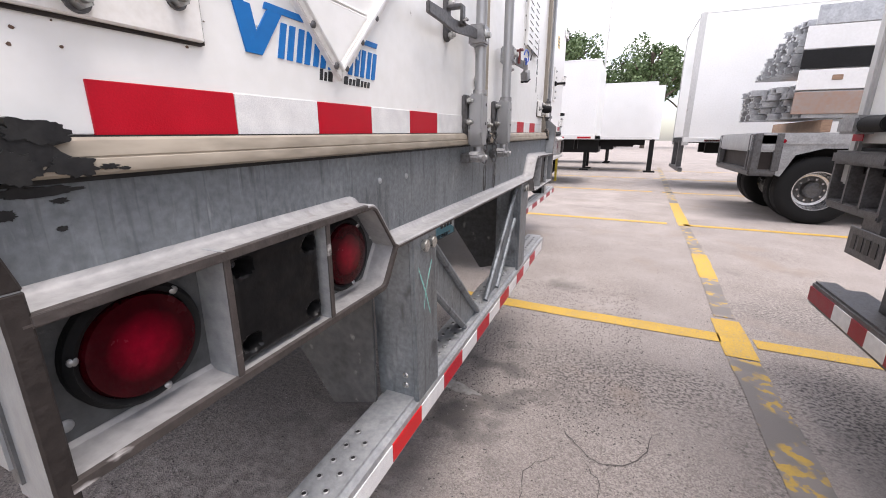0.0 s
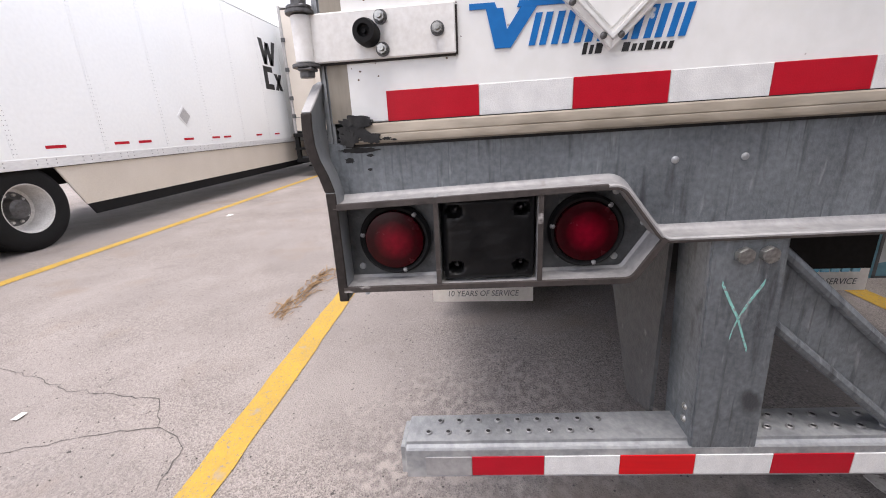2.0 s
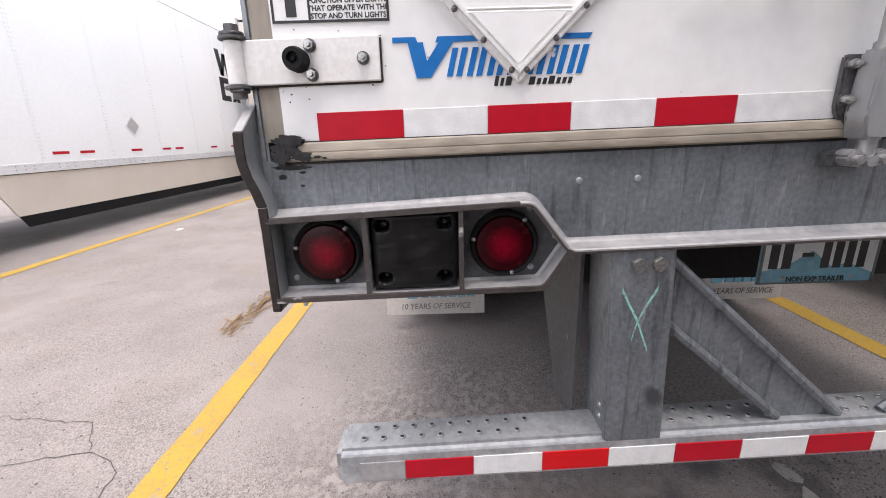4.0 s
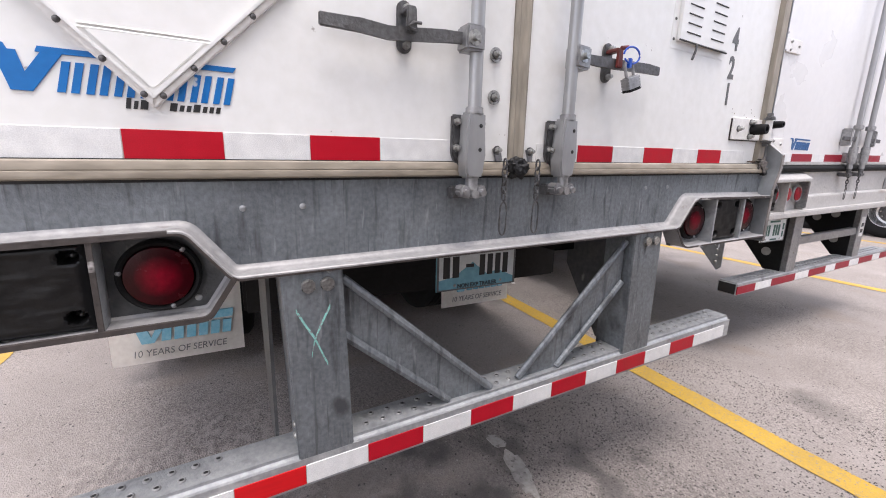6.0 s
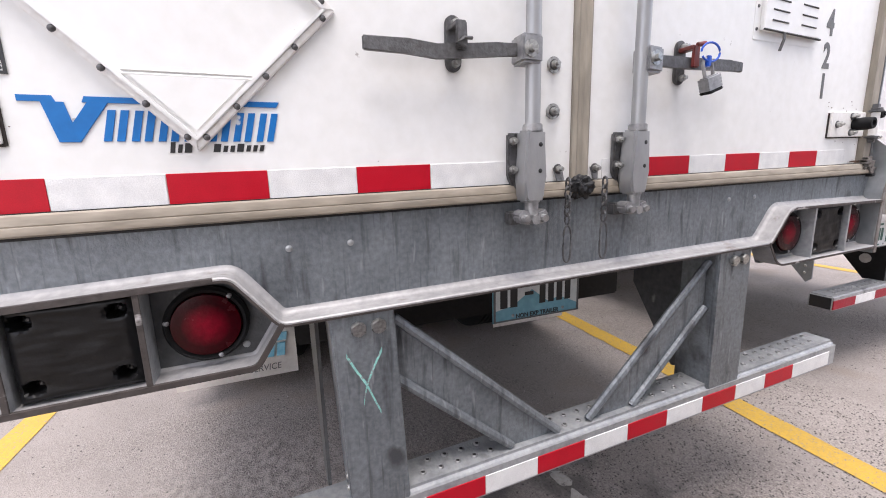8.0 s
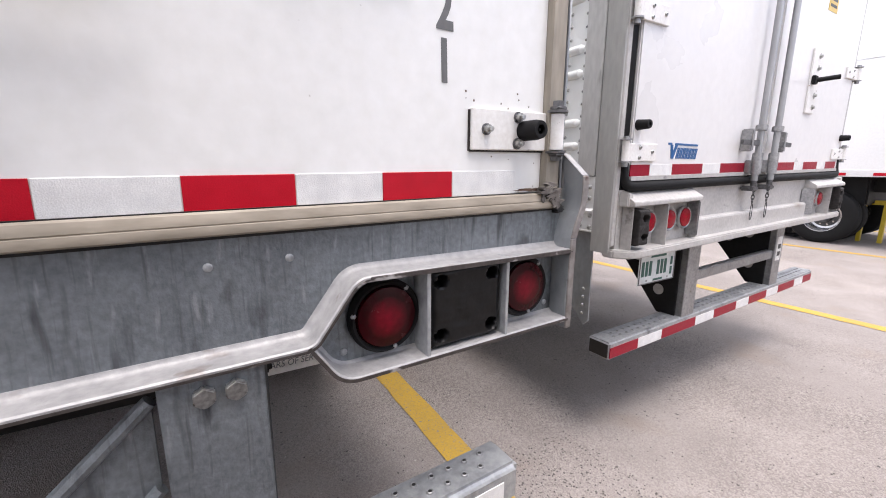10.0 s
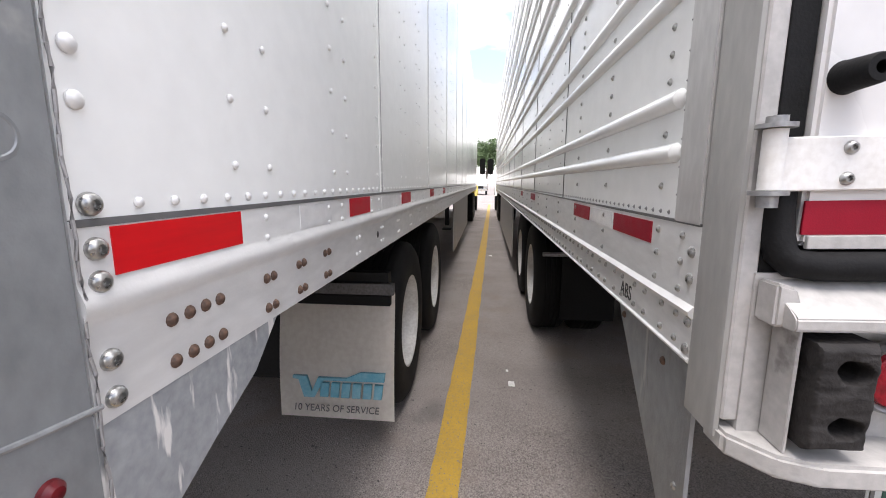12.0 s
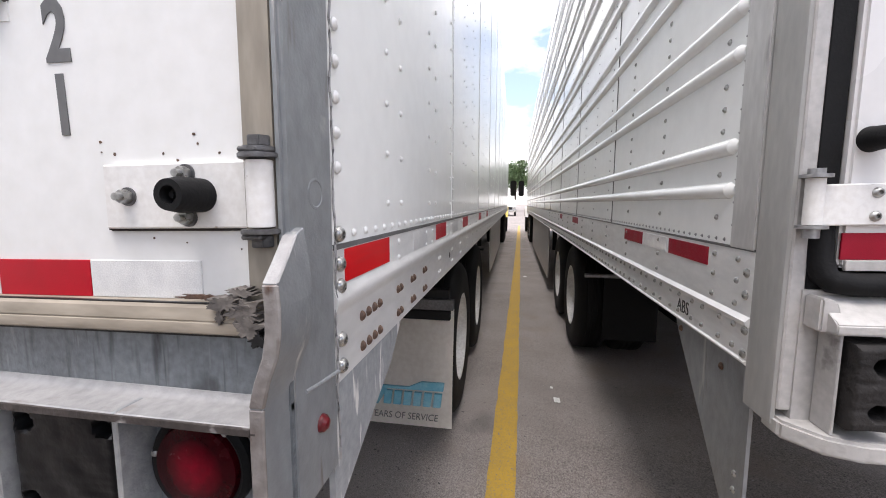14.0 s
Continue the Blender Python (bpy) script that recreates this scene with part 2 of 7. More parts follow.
M["post_grey"] = spots(mat("weathered_grey_aluminium_post", (0.44, 0.435, 0.415), 0.45, 0.25, dark=(0.33, 0.328, 0.315), fine=60, coarse=4, spread=0.8, stretch=(1, 1, 0.3), bump=0.08), (0.24, 0.23, 0.22), 14, 0.68, 2.0, (1, 1, 0.2), 0.06)
M["white_steel"] = spots(spots(mat("white_painted_steel", (0.47, 0.455, 0.44), 0.42, dark=(0.36, 0.35, 0.338), fine=60, coarse=6, bump=0.1), (0.22, 0.21, 0.20), 18, 0.66, 9.0, (1, 0.5, 1), 0.08), (0.30, 0.26, 0.23), 7, 0.66, 3.0, (1, 0.4, 1), 0.12)
M["frame_post"] = spots(mat("grey_zinc_post", (0.31, 0.325, 0.335), 0.45, 0.35, dark=(0.20, 0.21, 0.22), fine=50, coarse=4, spread=0.8, stretch=(1, 1, 0.6), bump=0.15), (0.40, 0.40, 0.39), 12, 0.68, 4.4, soft=0.1)
spots(spots(M["frame_post"], (0.56, 0.55, 0.53), 24, 0.625, 6.0, (1, 1, 0.10), 0.07), (0.13, 0.095, 0.075), 20, 0.65, 9.0, (1, 1, 0.14), 0.08)
M["rusted"] = mat("brown_rusted_edge", (0.036, 0.029, 0.026), 0.65, 0.0, dark=(0.016, 0.013, 0.012), fine=70, coarse=14, spread=0.8, bump=0.5, bump_scale=90, spec=0.25)
M["flap"] = spots(mat("cream_mud_flap", (0.86, 0.82, 0.76), 0.55, dark=(0.76, 0.71, 0.65), fine=40, coarse=5), (0.30, 0.25, 0.21), 6, 0.71, 2.0, soft=0.1)
M["wheel_white"] = mat("white_wheel_disc", (0.70, 0.69, 0.66), 0.4, dark=(0.52, 0.50, 0.47), coarse=9)
M["chrome"] = mat("polished_wheel", (0.72, 0.72, 0.72), 0.22, 0.9, dark=(0.5, 0.5, 0.5), coarse=20)
M["plate_blue"] = mat("blue_number_plate", (0.16, 0.36, 0.44), 0.4, dark=(0.12, 0.29, 0.36), coarse=15)
M["plate_pale"] = mat("pale_number_plate", (0.62, 0.65, 0.64), 0.4, dark=(0.52, 0.55, 0.55), coarse=15)
M["green_ink"] = mat("dark_green_print", (0.02, 0.09, 0.07), 0.5, coarse=20)
M["chalk"] = spots(mat("turquoise_chalk", (0.27, 0.62, 0.55), 0.9, dark=(0.20, 0.42, 0.39), fine=200, coarse=40), (0.26, 0.29, 0.29), 130, 0.54, 1.0, soft=0.05)
M["under"] = mat("black_chassis_steel", (0.013, 0.013, 0.0135), 0.6, 0.1, dark=(0.007, 0.007, 0.007), coarse=8, spec=0.25)
M["cream_door"] = mat("cream_roller_door", (0.66, 0.60, 0.52), 0.5, dark=(0.60, 0.54, 0.46), coarse=2)
M["bare_alu"] = mat("stacked_aluminium_profiles", (0.55, 0.56, 0.56), 0.35, 0.6, dark=(0.30, 0.30, 0.31), fine=40, coarse=8, spread=0.8)
M["wood"] = mat("weathered_timber", (0.36, 0.24, 0.16), 0.7, dark=(0.24, 0.15, 0.10), fine=60, coarse=8, stretch=(0.2, 1, 1))
M["rust_board"] = mat("rusty_brown_board", (0.34, 0.20, 0.14), 0.7, dark=(0.30, 0.27, 0.25), fine=20, coarse=3, spread=0.8, bump=0.2)
M["glass"] = mat("dark_windscreen", (0.02, 0.025, 0.03), 0.06, dark=(0.015, 0.02, 0.025), coat=1.0)
M["yellow_steel"] = mat("yellow_painted_steel", (0.62, 0.47, 0.03), 0.45, dark=(0.5, 0.36, 0.02), coarse=12)
M["amber"] = mat("amber_lamp", (0.8, 0.18, 0.02), 0.3, coarse=12)
M["leaf"] = spots(mat("tree_leaves", (0.125, 0.185, 0.075), 0.6, dark=(0.05, 0.09, 0.03), fine=3, coarse=0.6, spread=0.9), (0.12, 0.16, 0.06), 2.5, 0.6, 3.0, soft=0.1)
M["bark"] = mat("tree_bark", (0.12, 0.09, 0.07), 0.9, dark=(0.06, 0.05, 0.04), coarse=6, bump=0.6, bump_scale=20)
M["straw"] = mat("dry_straw", (0.48, 0.31, 0.15), 0.8, dark=(0.10, 0.055, 0.03), fine=160, coarse=45, spread=0.7)
M["paper"] = mat("white_paper_litter", (0.75, 0.74, 0.71), 0.8, coarse=60)
M["lock_blue"] = mat("blue_plastic_seal", (0.02, 0.10, 0.55), 0.35, coarse=20)
M["gold"] = mat("yellow_sticker", (0.62, 0.42, 0.06), 0.4, coarse=20)


def ground_material():
    m = mat("worn_asphalt", (0.325, 0.290, 0.271), 0.9, dark=(0.215, 0.190, 0.177), fine=2.2, coarse=0.45, spread=0.8, bump=0.0)
    n, l = m.node_tree.nodes, m.node_tree.links
    b = n["Principled BSDF"]
    old = b.inputs["Base Color"].links[0].from_socket
    tc, vo, rp, mx = n.new("ShaderNodeTexCoord"), n.new("ShaderNodeTexVoronoi"), n.new("ShaderNodeValToRGB"), n.new("ShaderNodeMix")
    vo.inputs["Scale"].default_value = 190
    l.new(tc.outputs["Object"], vo.inputs["Vector"])
    rp.color_ramp.elements[0].color, rp.color_ramp.elements[1].color = (0.50, 0.49, 0.48, 1), (1.36, 1.35, 1.33, 1)
    sep = n.new("ShaderNodeSeparateColor")
    l.new(vo.outputs["Color"], sep.inputs["Color"])
    l.new(sep.outputs["Red"], rp.inputs["Fac"])
    mx.data_type, mx.blend_type = "RGBA", "MULTIPLY"
    no = n.new("ShaderNodeTexNoise")
    no.inputs["Scale"].default_value, no.inputs["Detail"].default_value = 0.8, 6.0
    l.new(tc.outputs["Object"], no.inputs["Vector"])
    mr = n.new("ShaderNodeMapRange")
    mr.inputs["From Min"].default_value, mr.inputs["From Max"].default_value = 0.40, 0.64
    mr.inputs["To Min"].default_value, mr.inputs["To Max"].default_value = 0.30, 1.0
    l.new(no.outputs["Fac"], mr.inputs["Value"])
    l.new(mr.outputs["Result"], mx.inputs[0])
    l.new(old, mx.inputs[6])
    l.new(rp.outputs["Color"], mx.inputs[7])
    l.new(mx.outputs[2], b.inputs["Base Color"])
    vp, pd, ps, pm, pk, px = n.new("ShaderNodeTexVoronoi"), n.new("ShaderNodeMapRange"), n.new("ShaderNodeSeparateColor"), n.new("ShaderNodeMapRange"), n.new("ShaderNodeMath"), n.new("ShaderNodeMix")
    vp.inputs["Scale"].default_value = 95
    l.new(tc.outputs["Object"], vp.inputs["Vector"])
    pd.inputs["From Min"].default_value, pd.inputs["From Max"].default_value = 0.40, 0.24
    l.new(vp.outputs["Distance"], pd.inputs["Value"])
    l.new(vp.outputs["Color"], ps.inputs["Color"])
    pm.inputs["From Min"].default_value, pm.inputs["From Max"].default_value, pm.inputs["To Max"].default_value = 0.35, 0.90, 0.8
    l.new(ps.outputs["Green"], pm.inputs["Value"])
    pk.operation = "MULTIPLY"
    l.new(pd.outputs["Result"], pk.inputs[0])
    l.new(pm.outputs["Result"], pk.inputs[1])
    gate = n.new("ShaderNodeMath")
    gate.operation = "MULTIPLY"
    l.new(pk.outputs[0], gate.inputs[0])
    l.new(mr.outputs["Result"], gate.inputs[1])
    px.data_type = "RGBA"
    px.inputs[7].default_value = (0.055, 0.050, 0.047, 1)
    l.new(gate.outputs[0], px.inputs[0])
    l.new(mx.outputs[2], px.inputs[6])
    l.new(px.outputs[2], b.inputs["Base Color"])
    bn = n.new("ShaderNodeBump")
    bn.inputs["Strength"].default_value, bn.inputs["Distance"].default_value = 0.7, 0.004
    l.new(vo.outputs["Distance"], bn.inputs["Height"])
    l.new(bn.outputs["Normal"], b.inputs["Normal"])
    return m


def ragged_area(m, centre, radii, color, grain, depth):
    """A ragged patch of another colour, mixed in by noise: worn top coat, pits, darker areas."""
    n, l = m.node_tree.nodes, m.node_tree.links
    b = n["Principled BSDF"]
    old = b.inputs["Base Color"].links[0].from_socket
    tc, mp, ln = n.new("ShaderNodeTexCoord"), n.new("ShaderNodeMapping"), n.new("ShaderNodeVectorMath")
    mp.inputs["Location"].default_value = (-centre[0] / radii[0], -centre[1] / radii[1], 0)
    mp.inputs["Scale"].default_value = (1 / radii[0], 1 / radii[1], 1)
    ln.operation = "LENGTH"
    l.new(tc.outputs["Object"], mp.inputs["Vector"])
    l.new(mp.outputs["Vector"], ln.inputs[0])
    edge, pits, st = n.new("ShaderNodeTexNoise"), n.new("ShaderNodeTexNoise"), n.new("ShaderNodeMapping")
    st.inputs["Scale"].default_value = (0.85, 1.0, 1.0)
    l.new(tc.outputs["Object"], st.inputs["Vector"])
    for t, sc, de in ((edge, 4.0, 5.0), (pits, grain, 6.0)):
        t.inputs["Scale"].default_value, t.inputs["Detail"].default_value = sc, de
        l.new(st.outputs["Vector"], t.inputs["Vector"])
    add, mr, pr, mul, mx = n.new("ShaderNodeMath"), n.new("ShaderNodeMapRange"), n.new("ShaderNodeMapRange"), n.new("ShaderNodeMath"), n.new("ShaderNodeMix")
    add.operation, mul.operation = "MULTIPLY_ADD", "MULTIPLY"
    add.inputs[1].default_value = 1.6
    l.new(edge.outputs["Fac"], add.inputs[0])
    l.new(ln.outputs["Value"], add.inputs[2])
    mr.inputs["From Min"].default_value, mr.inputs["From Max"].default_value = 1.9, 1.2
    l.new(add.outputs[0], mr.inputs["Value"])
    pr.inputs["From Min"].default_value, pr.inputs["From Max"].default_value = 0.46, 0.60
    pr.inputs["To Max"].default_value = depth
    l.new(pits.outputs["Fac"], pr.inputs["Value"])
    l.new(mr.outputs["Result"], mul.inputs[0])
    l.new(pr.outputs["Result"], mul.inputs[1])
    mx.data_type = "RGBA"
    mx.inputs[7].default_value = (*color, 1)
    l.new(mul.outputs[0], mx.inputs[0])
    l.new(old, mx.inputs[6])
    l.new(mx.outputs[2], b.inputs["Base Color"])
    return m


M["ground"] = spots(spots(ground_material(), (0.07, 0.063, 0.06), 1.1, 0.70, 4.0, soft=0.14), (0.38, 0.338, 0.315), 0.5, 0.60, 11.0, soft=0.18)
for centre, radii, depth in (((1.62, 2.2), (0.42, 0.62), 0.9), ((0.65, 2.0), (0.75, 0.38), 0.8), ((1.7, 3.4), (0.5, 0.4), 0.7), ((1.12, 1.3), (0.12, 0.9), 0.5), ((0.35, -1.4), (0.9, 0.5), 0.5), ((-1.0, 1.5), (0.9, 0.5), 0.35)):
    ragged_area(M["ground"], centre, radii, (0.052, 0.047, 0.045), 62.0, depth)
ragged_area(M["ground"], (-0.45, 0.35), (0.85, 0.75), (0.44, 0.385, 0.35), 26.0, 0.75)
# two broad darker areas below the rear bumper
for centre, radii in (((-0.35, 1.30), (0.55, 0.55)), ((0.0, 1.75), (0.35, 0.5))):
    ragged_area(M["ground"], centre, radii, (0.095, 0.086, 0.082), 5.0, 0.8)
spots(spots(spots(M["ground"], (0.07, 0.063, 0.06), 38, 0.695, 2.0, soft=0.03), (0.37, 0.335, 0.315), 55, 0.71, 9.0, soft=0.03), (0.24, 0.196, 0.166), 1.7, 0.58, 6.0, soft=0.2)
M["line"] = spots(spots(spots(mat("yellow_road_paint", (0.50, 0.31, 0.035), 0.7, dark=(0.39, 0.245, 0.04), fine=90, coarse=5, bump=0.4, bump_scale=170), (0.24, 0.2, 0.17), 60, 0.64, 3.0, soft=0.04), (0.20, 0.17, 0.14), 130, 0.62, 5.0, soft=0.04), (0.30, 0.25, 0.2), 5, 0.68, 6.0, soft=0.06)
M["line_worn"] = spots(spots(mat("worn_yellow_paint", (0.45, 0.29, 0.05), 0.75, dark=(0.36, 0.24, 0.055), fine=90, coarse=5, bump=0.3, bump_scale=170), (0.19, 0.170, 0.159), 15, 0.44, 3.0, soft=0.06), (0.15, 0.136, 0.128), 2.2, 0.50, 6.0, soft=0.05)
M["patch"] = spots(spots(mat("pale_cement_spill", (0.42, 0.395, 0.37), 0.85, dark=(0.29, 0.27, 0.25), coarse=14, bump=0.6, bump_scale=120), (0.20, 0.18, 0.17), 55, 0.61, 2.0, soft=0.05), (0.24, 0.22, 0.2), 14, 0.62, 4.0, soft=0.06)
M["dark_grit"] = mat("dark_loose_grit", (0.12, 0.108, 0.10), 0.9, dark=(0.05, 0.045, 0.042), fine=40, coarse=9, spread=0.9)

# ---- mesh helpers ----
PLACED = {}


def thing(name, at, label, category, group="", kind=""):
    """An empty at the base of a thing, to carry its parts."""
    e = new(name)
    e.empty_display_size = 0.2
    e.location = at
    PLACED[e] = Matrix.Translation(at)
    return tagged(e, label, category, group, kind)


def link(name, data, parent=None, m=None, label=""):
    ob = new(name, data)
    m = m or Matrix()
    if parent:
        ob.parent = parent
        ob.matrix_parent_inverse = PLACED[parent].inverted()
    ob.matrix_basis = m
    PLACED[ob] = m
    return tagged(ob, label)


def meshed(name, bm, material, smooth=True):
    bmesh.ops.recalc_face_normals(bm, faces=bm.faces)
    me = bpy.data.meshes.new(name)
    bm.to_mesh(me)
    bm.free()
    me.materials.append(M[material])
    if smooth:
        for p in me.polygons:
            p.use_smooth = True
        me.set_sharp_from_angle(angle=radians(32))
    return me


def part(name, bm, material, parent=None, label="", lean=0.0, lean_from=0.0):
    """Links a bmesh as one object; lean lifts it along y, as the trailer stands."""
    if lean:
        for v in bm.verts:
            v.co.z += lean * (v.co.y - lean_from)
    return link(name, meshed(name, bm, material), parent, None, label)


def bevel(bm, verts, w, seg=2):
    vs = set(verts)
    bmesh.ops.bevel(bm, geom=[e for e in bm.edges if e.verts[0] in vs and e.verts[1] in vs], offset=w, segments=seg, affect="EDGES", clamp_overlap=True)


def box(bm, x0, x1, y0, y1, z0, z1, bev=0.0, seg=2):
    vs = bmesh.ops.create_cube(bm, size=1)["verts"]
    for v in vs:
        v.co = Vector((x0 + (v.co.x + 0.5) * (x1 - x0), y0 + (v.co.y + 0.5) * (y1 - y0), z0 + (v.co.z + 0.5) * (z1 - z0)))
    if bev:
        bevel(bm, vs, bev, seg)
    return bm


def prism(bm, pts, a0, a1, axis="x", bev=0.0):
    """A polygon pushed along an axis; its points are (y, z), (x, z) or (x, y)."""
    def at(p, a):
        return {"x": (a, p[0], p[1]), "y": (p[0], a, p[1]), "z": (p[0], p[1], a)}[axis]
    low, top = [bm.verts.new(at(p, a0)) for p in pts], [bm.verts.new(at(p, a1)) for p in pts]
    bm.faces.new(low), bm.faces.new(top[::-1])
    k = len(pts)
    for i in range(k):
        bm.faces.new((low[i], top[i], top[(i + 1) % k], low[(i + 1) % k]))
    if bev:
        bevel(bm, low + top, bev)
    return bm


def cyl(bm, p0, p1, r0, r1=None, seg=20, bev=0.0):
    p0, p1 = Vector(p0), Vector(p1)
    d = p1 - p0
    vs = bmesh.ops.create_cone(bm, cap_ends=True, segments=seg, radius1=r0, radius2=r0 if r1 is None else r1, depth=d.length)["verts"]
    m = Matrix.Translation((p0 + p1) / 2) @ d.to_track_quat("Z", "Y").to_matrix().to_4x4()
    bmesh.ops.transform(bm, matrix=m, verts=vs)
    if bev:
        vset = set(vs)
        es = [e for e in bm.edges if e.verts[0] in vset and e.verts[1] in vset and len(e.link_faces) == 2 and e.calc_face_angle(0) > 1.0]
        bmesh.ops.bevel(bm, geom=es, offset=bev, segments=2, affect="EDGES")
    return bm


def lathe(bm, profile, seg=32, axis="x", caps=True):
    """Turns (along, radius) pairs round an axis through the origin."""
    rings = []
    for a, r in profile:
        ring = []
        for i in range(seg):
            c, s = math.cos(2 * math.pi * i / seg) * r, math.sin(2 * math.pi * i / seg) * r
            ring.append(bm.verts.new({"x": (a, c, s), "y": (c, a, s), "z": (c, s, a)}[axis]))
        rings.append(ring)
    for p, q in zip(rings, rings[1:]):
        for i in range(seg):
            bm.faces.new((p[i], p[(i + 1) % seg], q[(i + 1) % seg], q[i]))
    if caps:
        bm.faces.new(rings[0]), bm.faces.new(rings[-1][::-1])
    return bm


def tube(bm, pts, r, seg=8, closed=False):
    pts = [Vector(p) for p in pts]
    k = len(pts)
    rings = []
    for i, p in enumerate(pts):
        a = pts[(i - 1) % k] if closed or i else p
        b = pts[(i + 1) % k] if closed or i < k - 1 else p
        d = (b - a).normalized()
        q = d.to_track_quat("Z", "Y")
        rings.append([bm.verts.new(p + q @ Vector((math.cos(2 * math.pi * j / seg) * r, math.sin(2 * math.pi * j / seg) * r, 0))) for j in range(seg)])
    pairs = list(zip(rings, rings[1:])) + ([(rings[-1], rings[0])] if closed else [])
    for p, q in pairs:
        for j in range(seg):
            bm.faces.new((p[j], p[(j + 1) % seg], q[(j + 1) % seg], q[j]))
    if not closed:
        bm.faces.new(rings[0]), bm.faces.new(rings[-1][::-1])
    return bm


def B():
    return bmesh.new()


def rounded(pts, radii, seg=5):
    """A bent line with its corners rounded off, each by its own radius."""
    out = [Vector(pts[0])]
    for i in range(1, len(pts) - 1):
        p, a, b = Vector(pts[i]), Vector(pts[i - 1]), Vector(pts[i + 1])
        u, v = (a - p).normalized(), (b - p).normalized()
        d = min(radii[i - 1], (a - p).length * 0.49, (b - p).length * 0.49)
        s, e = p + u * d, p + v * d
        for k in range(seg + 1):
            t = k / seg
            out.append(s * (1 - t) ** 2 + p * 2 * t * (1 - t) + e * t * t)
    return out + [Vector(pts[-1])]


def bent_plate(line, profile):
    """A plate whose (x, rise) profile runs along a line in y and z."""
    bm = B()
    rings = []
    for i, p in enumerate(line):
        a, b = line[max(0, i - 1)], line[min(len(line) - 1, i + 1)]
        d = (b - a).normalized()
        n = Vector((-d.y, d.x))
        rings.append([bm.verts.new((x, p.x + n.x * h, p.y + n.y * h)) for x, h in profile])
    k = len(profile)
    for p, q in zip(rings, rings[1:]):
        for j in range(k):
            bm.faces.new((p[j], p[(j + 1) % k], q[(j + 1) % k], q[j]))
    bm.faces.new(rings[0]), bm.faces.new(rings[-1][::-1])
    return bm


def ragged(y, z, ry, rz, x0, x1, seed, rough=0.4):
    """A flat smear with a torn outline on a face towards +x."""
    bm = B()
    r = random.Random(seed)
    pts = []
    for k in range(44):
        a = 2 * math.pi * k / 44
        f = 1 + rough * noise.noise(Vector((math.cos(a) * 2.4, math.sin(a) * 2.4, seed * 3.7))) + rough * 0.5 * r.uniform(-1, 1)
        pts.append((y + ry * f * math.cos(a), z + rz * f * math.sin(a)))
    return prism(bm, pts, x0, x1)


def moulded_pad(x0, x1, y0, y1, z0, z1, holes, radius, rough, seed):
    """A rubber block with a worn, wrinkled front and real recessed holes."""
    bm = B()
    ny, nz = 40, 44
    grid = []
    for j in range(nz + 1):
        row = []
        for i in range(ny + 1):
            y, z = y0 + (y1 - y0) * i / ny, z0 + (z1 - z0) * j / nz
            e = min(i, ny - i, j, nz - j)
            x = x1 - (0.010, 0.004, 0.001)[e] if e < 3 else x1
            p = Vector((seed, y * 30, z * 30))
            x += rough * (noise.noise(p) + 0.6 * noise.noise(Vector((seed, y * 22, z * 120))))
            for hy, hz in holes:
                d = math.hypot((y - hy) / radius[0], (z - hz) / radius[1]) + 0.25 * noise.noise(p * 1.7)
                x -= (x1 - x0) * 0.75 / (1 + math.exp(min(40.0, (d - 1) * 14)))
            row.append(bm.verts.new((x, y, z)))
        grid.append(row)
    for j in range(nz):
        for i in range(ny):
            bm.faces.new((grid[j][i], grid[j][i + 1], grid[j + 1][i + 1], grid[j + 1][i]))
    rim = grid[0] + [r[-1] for r in grid[1:]] + grid[-1][-2::-1] + [r[0] for r in grid[-2:0:-1]]
    back = [bm.verts.new((x0, v.co.y, v.co.z)) for v in rim]
    for i in range(len(rim)):
        bm.faces.new((rim[i], rim[(i + 1) % len(rim)], back[(i + 1) % len(rim)], back[i]))
    return bm


def dome(axis, r, h, seg=10):
    """A round fastener head on the origin, standing out along +axis."""
    bm = B()
    return lathe(bm, [(-0.001, r), (h * 0.25, r), (h * 0.7, r * 0.75), (h, r * 0.35)], seg, axis)


def lettering(name, text, size, material, m, parent=None, stretch=1.0, shear=0.0, label="", depth=0.0006, bold=0.0):
    """Words in the built-in font, as a mesh that faces +x with y to the right."""
    cu = bpy.data.curves.new(name, "FONT")
    cu.body, cu.size, cu.align_x, cu.align_y, cu.extrude, cu.shear, cu.offset = text, size, "CENTER", "CENTER", depth, shear, bold
    cu.resolution_u = 3
    tmp = bpy.data.objects.new(name, cu)
    scene.collection.objects.link(tmp)
    me = bpy.data.meshes.new_from_object(tmp.evaluated_get(bpy.context.evaluated_depsgraph_get()))
    bpy.data.objects.remove(tmp)
    me.materials.clear()
    me.materials.append(M[material])
    face = Matrix(((0, 0, 1, 0), (1, 0, 0, 0), (0, 1, 0, 0), (0, 0, 0, 1)))
    return link(name, me, parent, m @ face @ Matrix.Diagonal((stretch, 1, 1, 1)), label)

# ---- ground and painted lines ----
bm = B()
bmesh.ops.create_grid(bm, x_segments=2, y_segments=2, size=600)
ground = part("ground", bm, "ground")
tagged(ground, "worn grey asphalt lorry park with stains and grit", "ground", kind="structure")


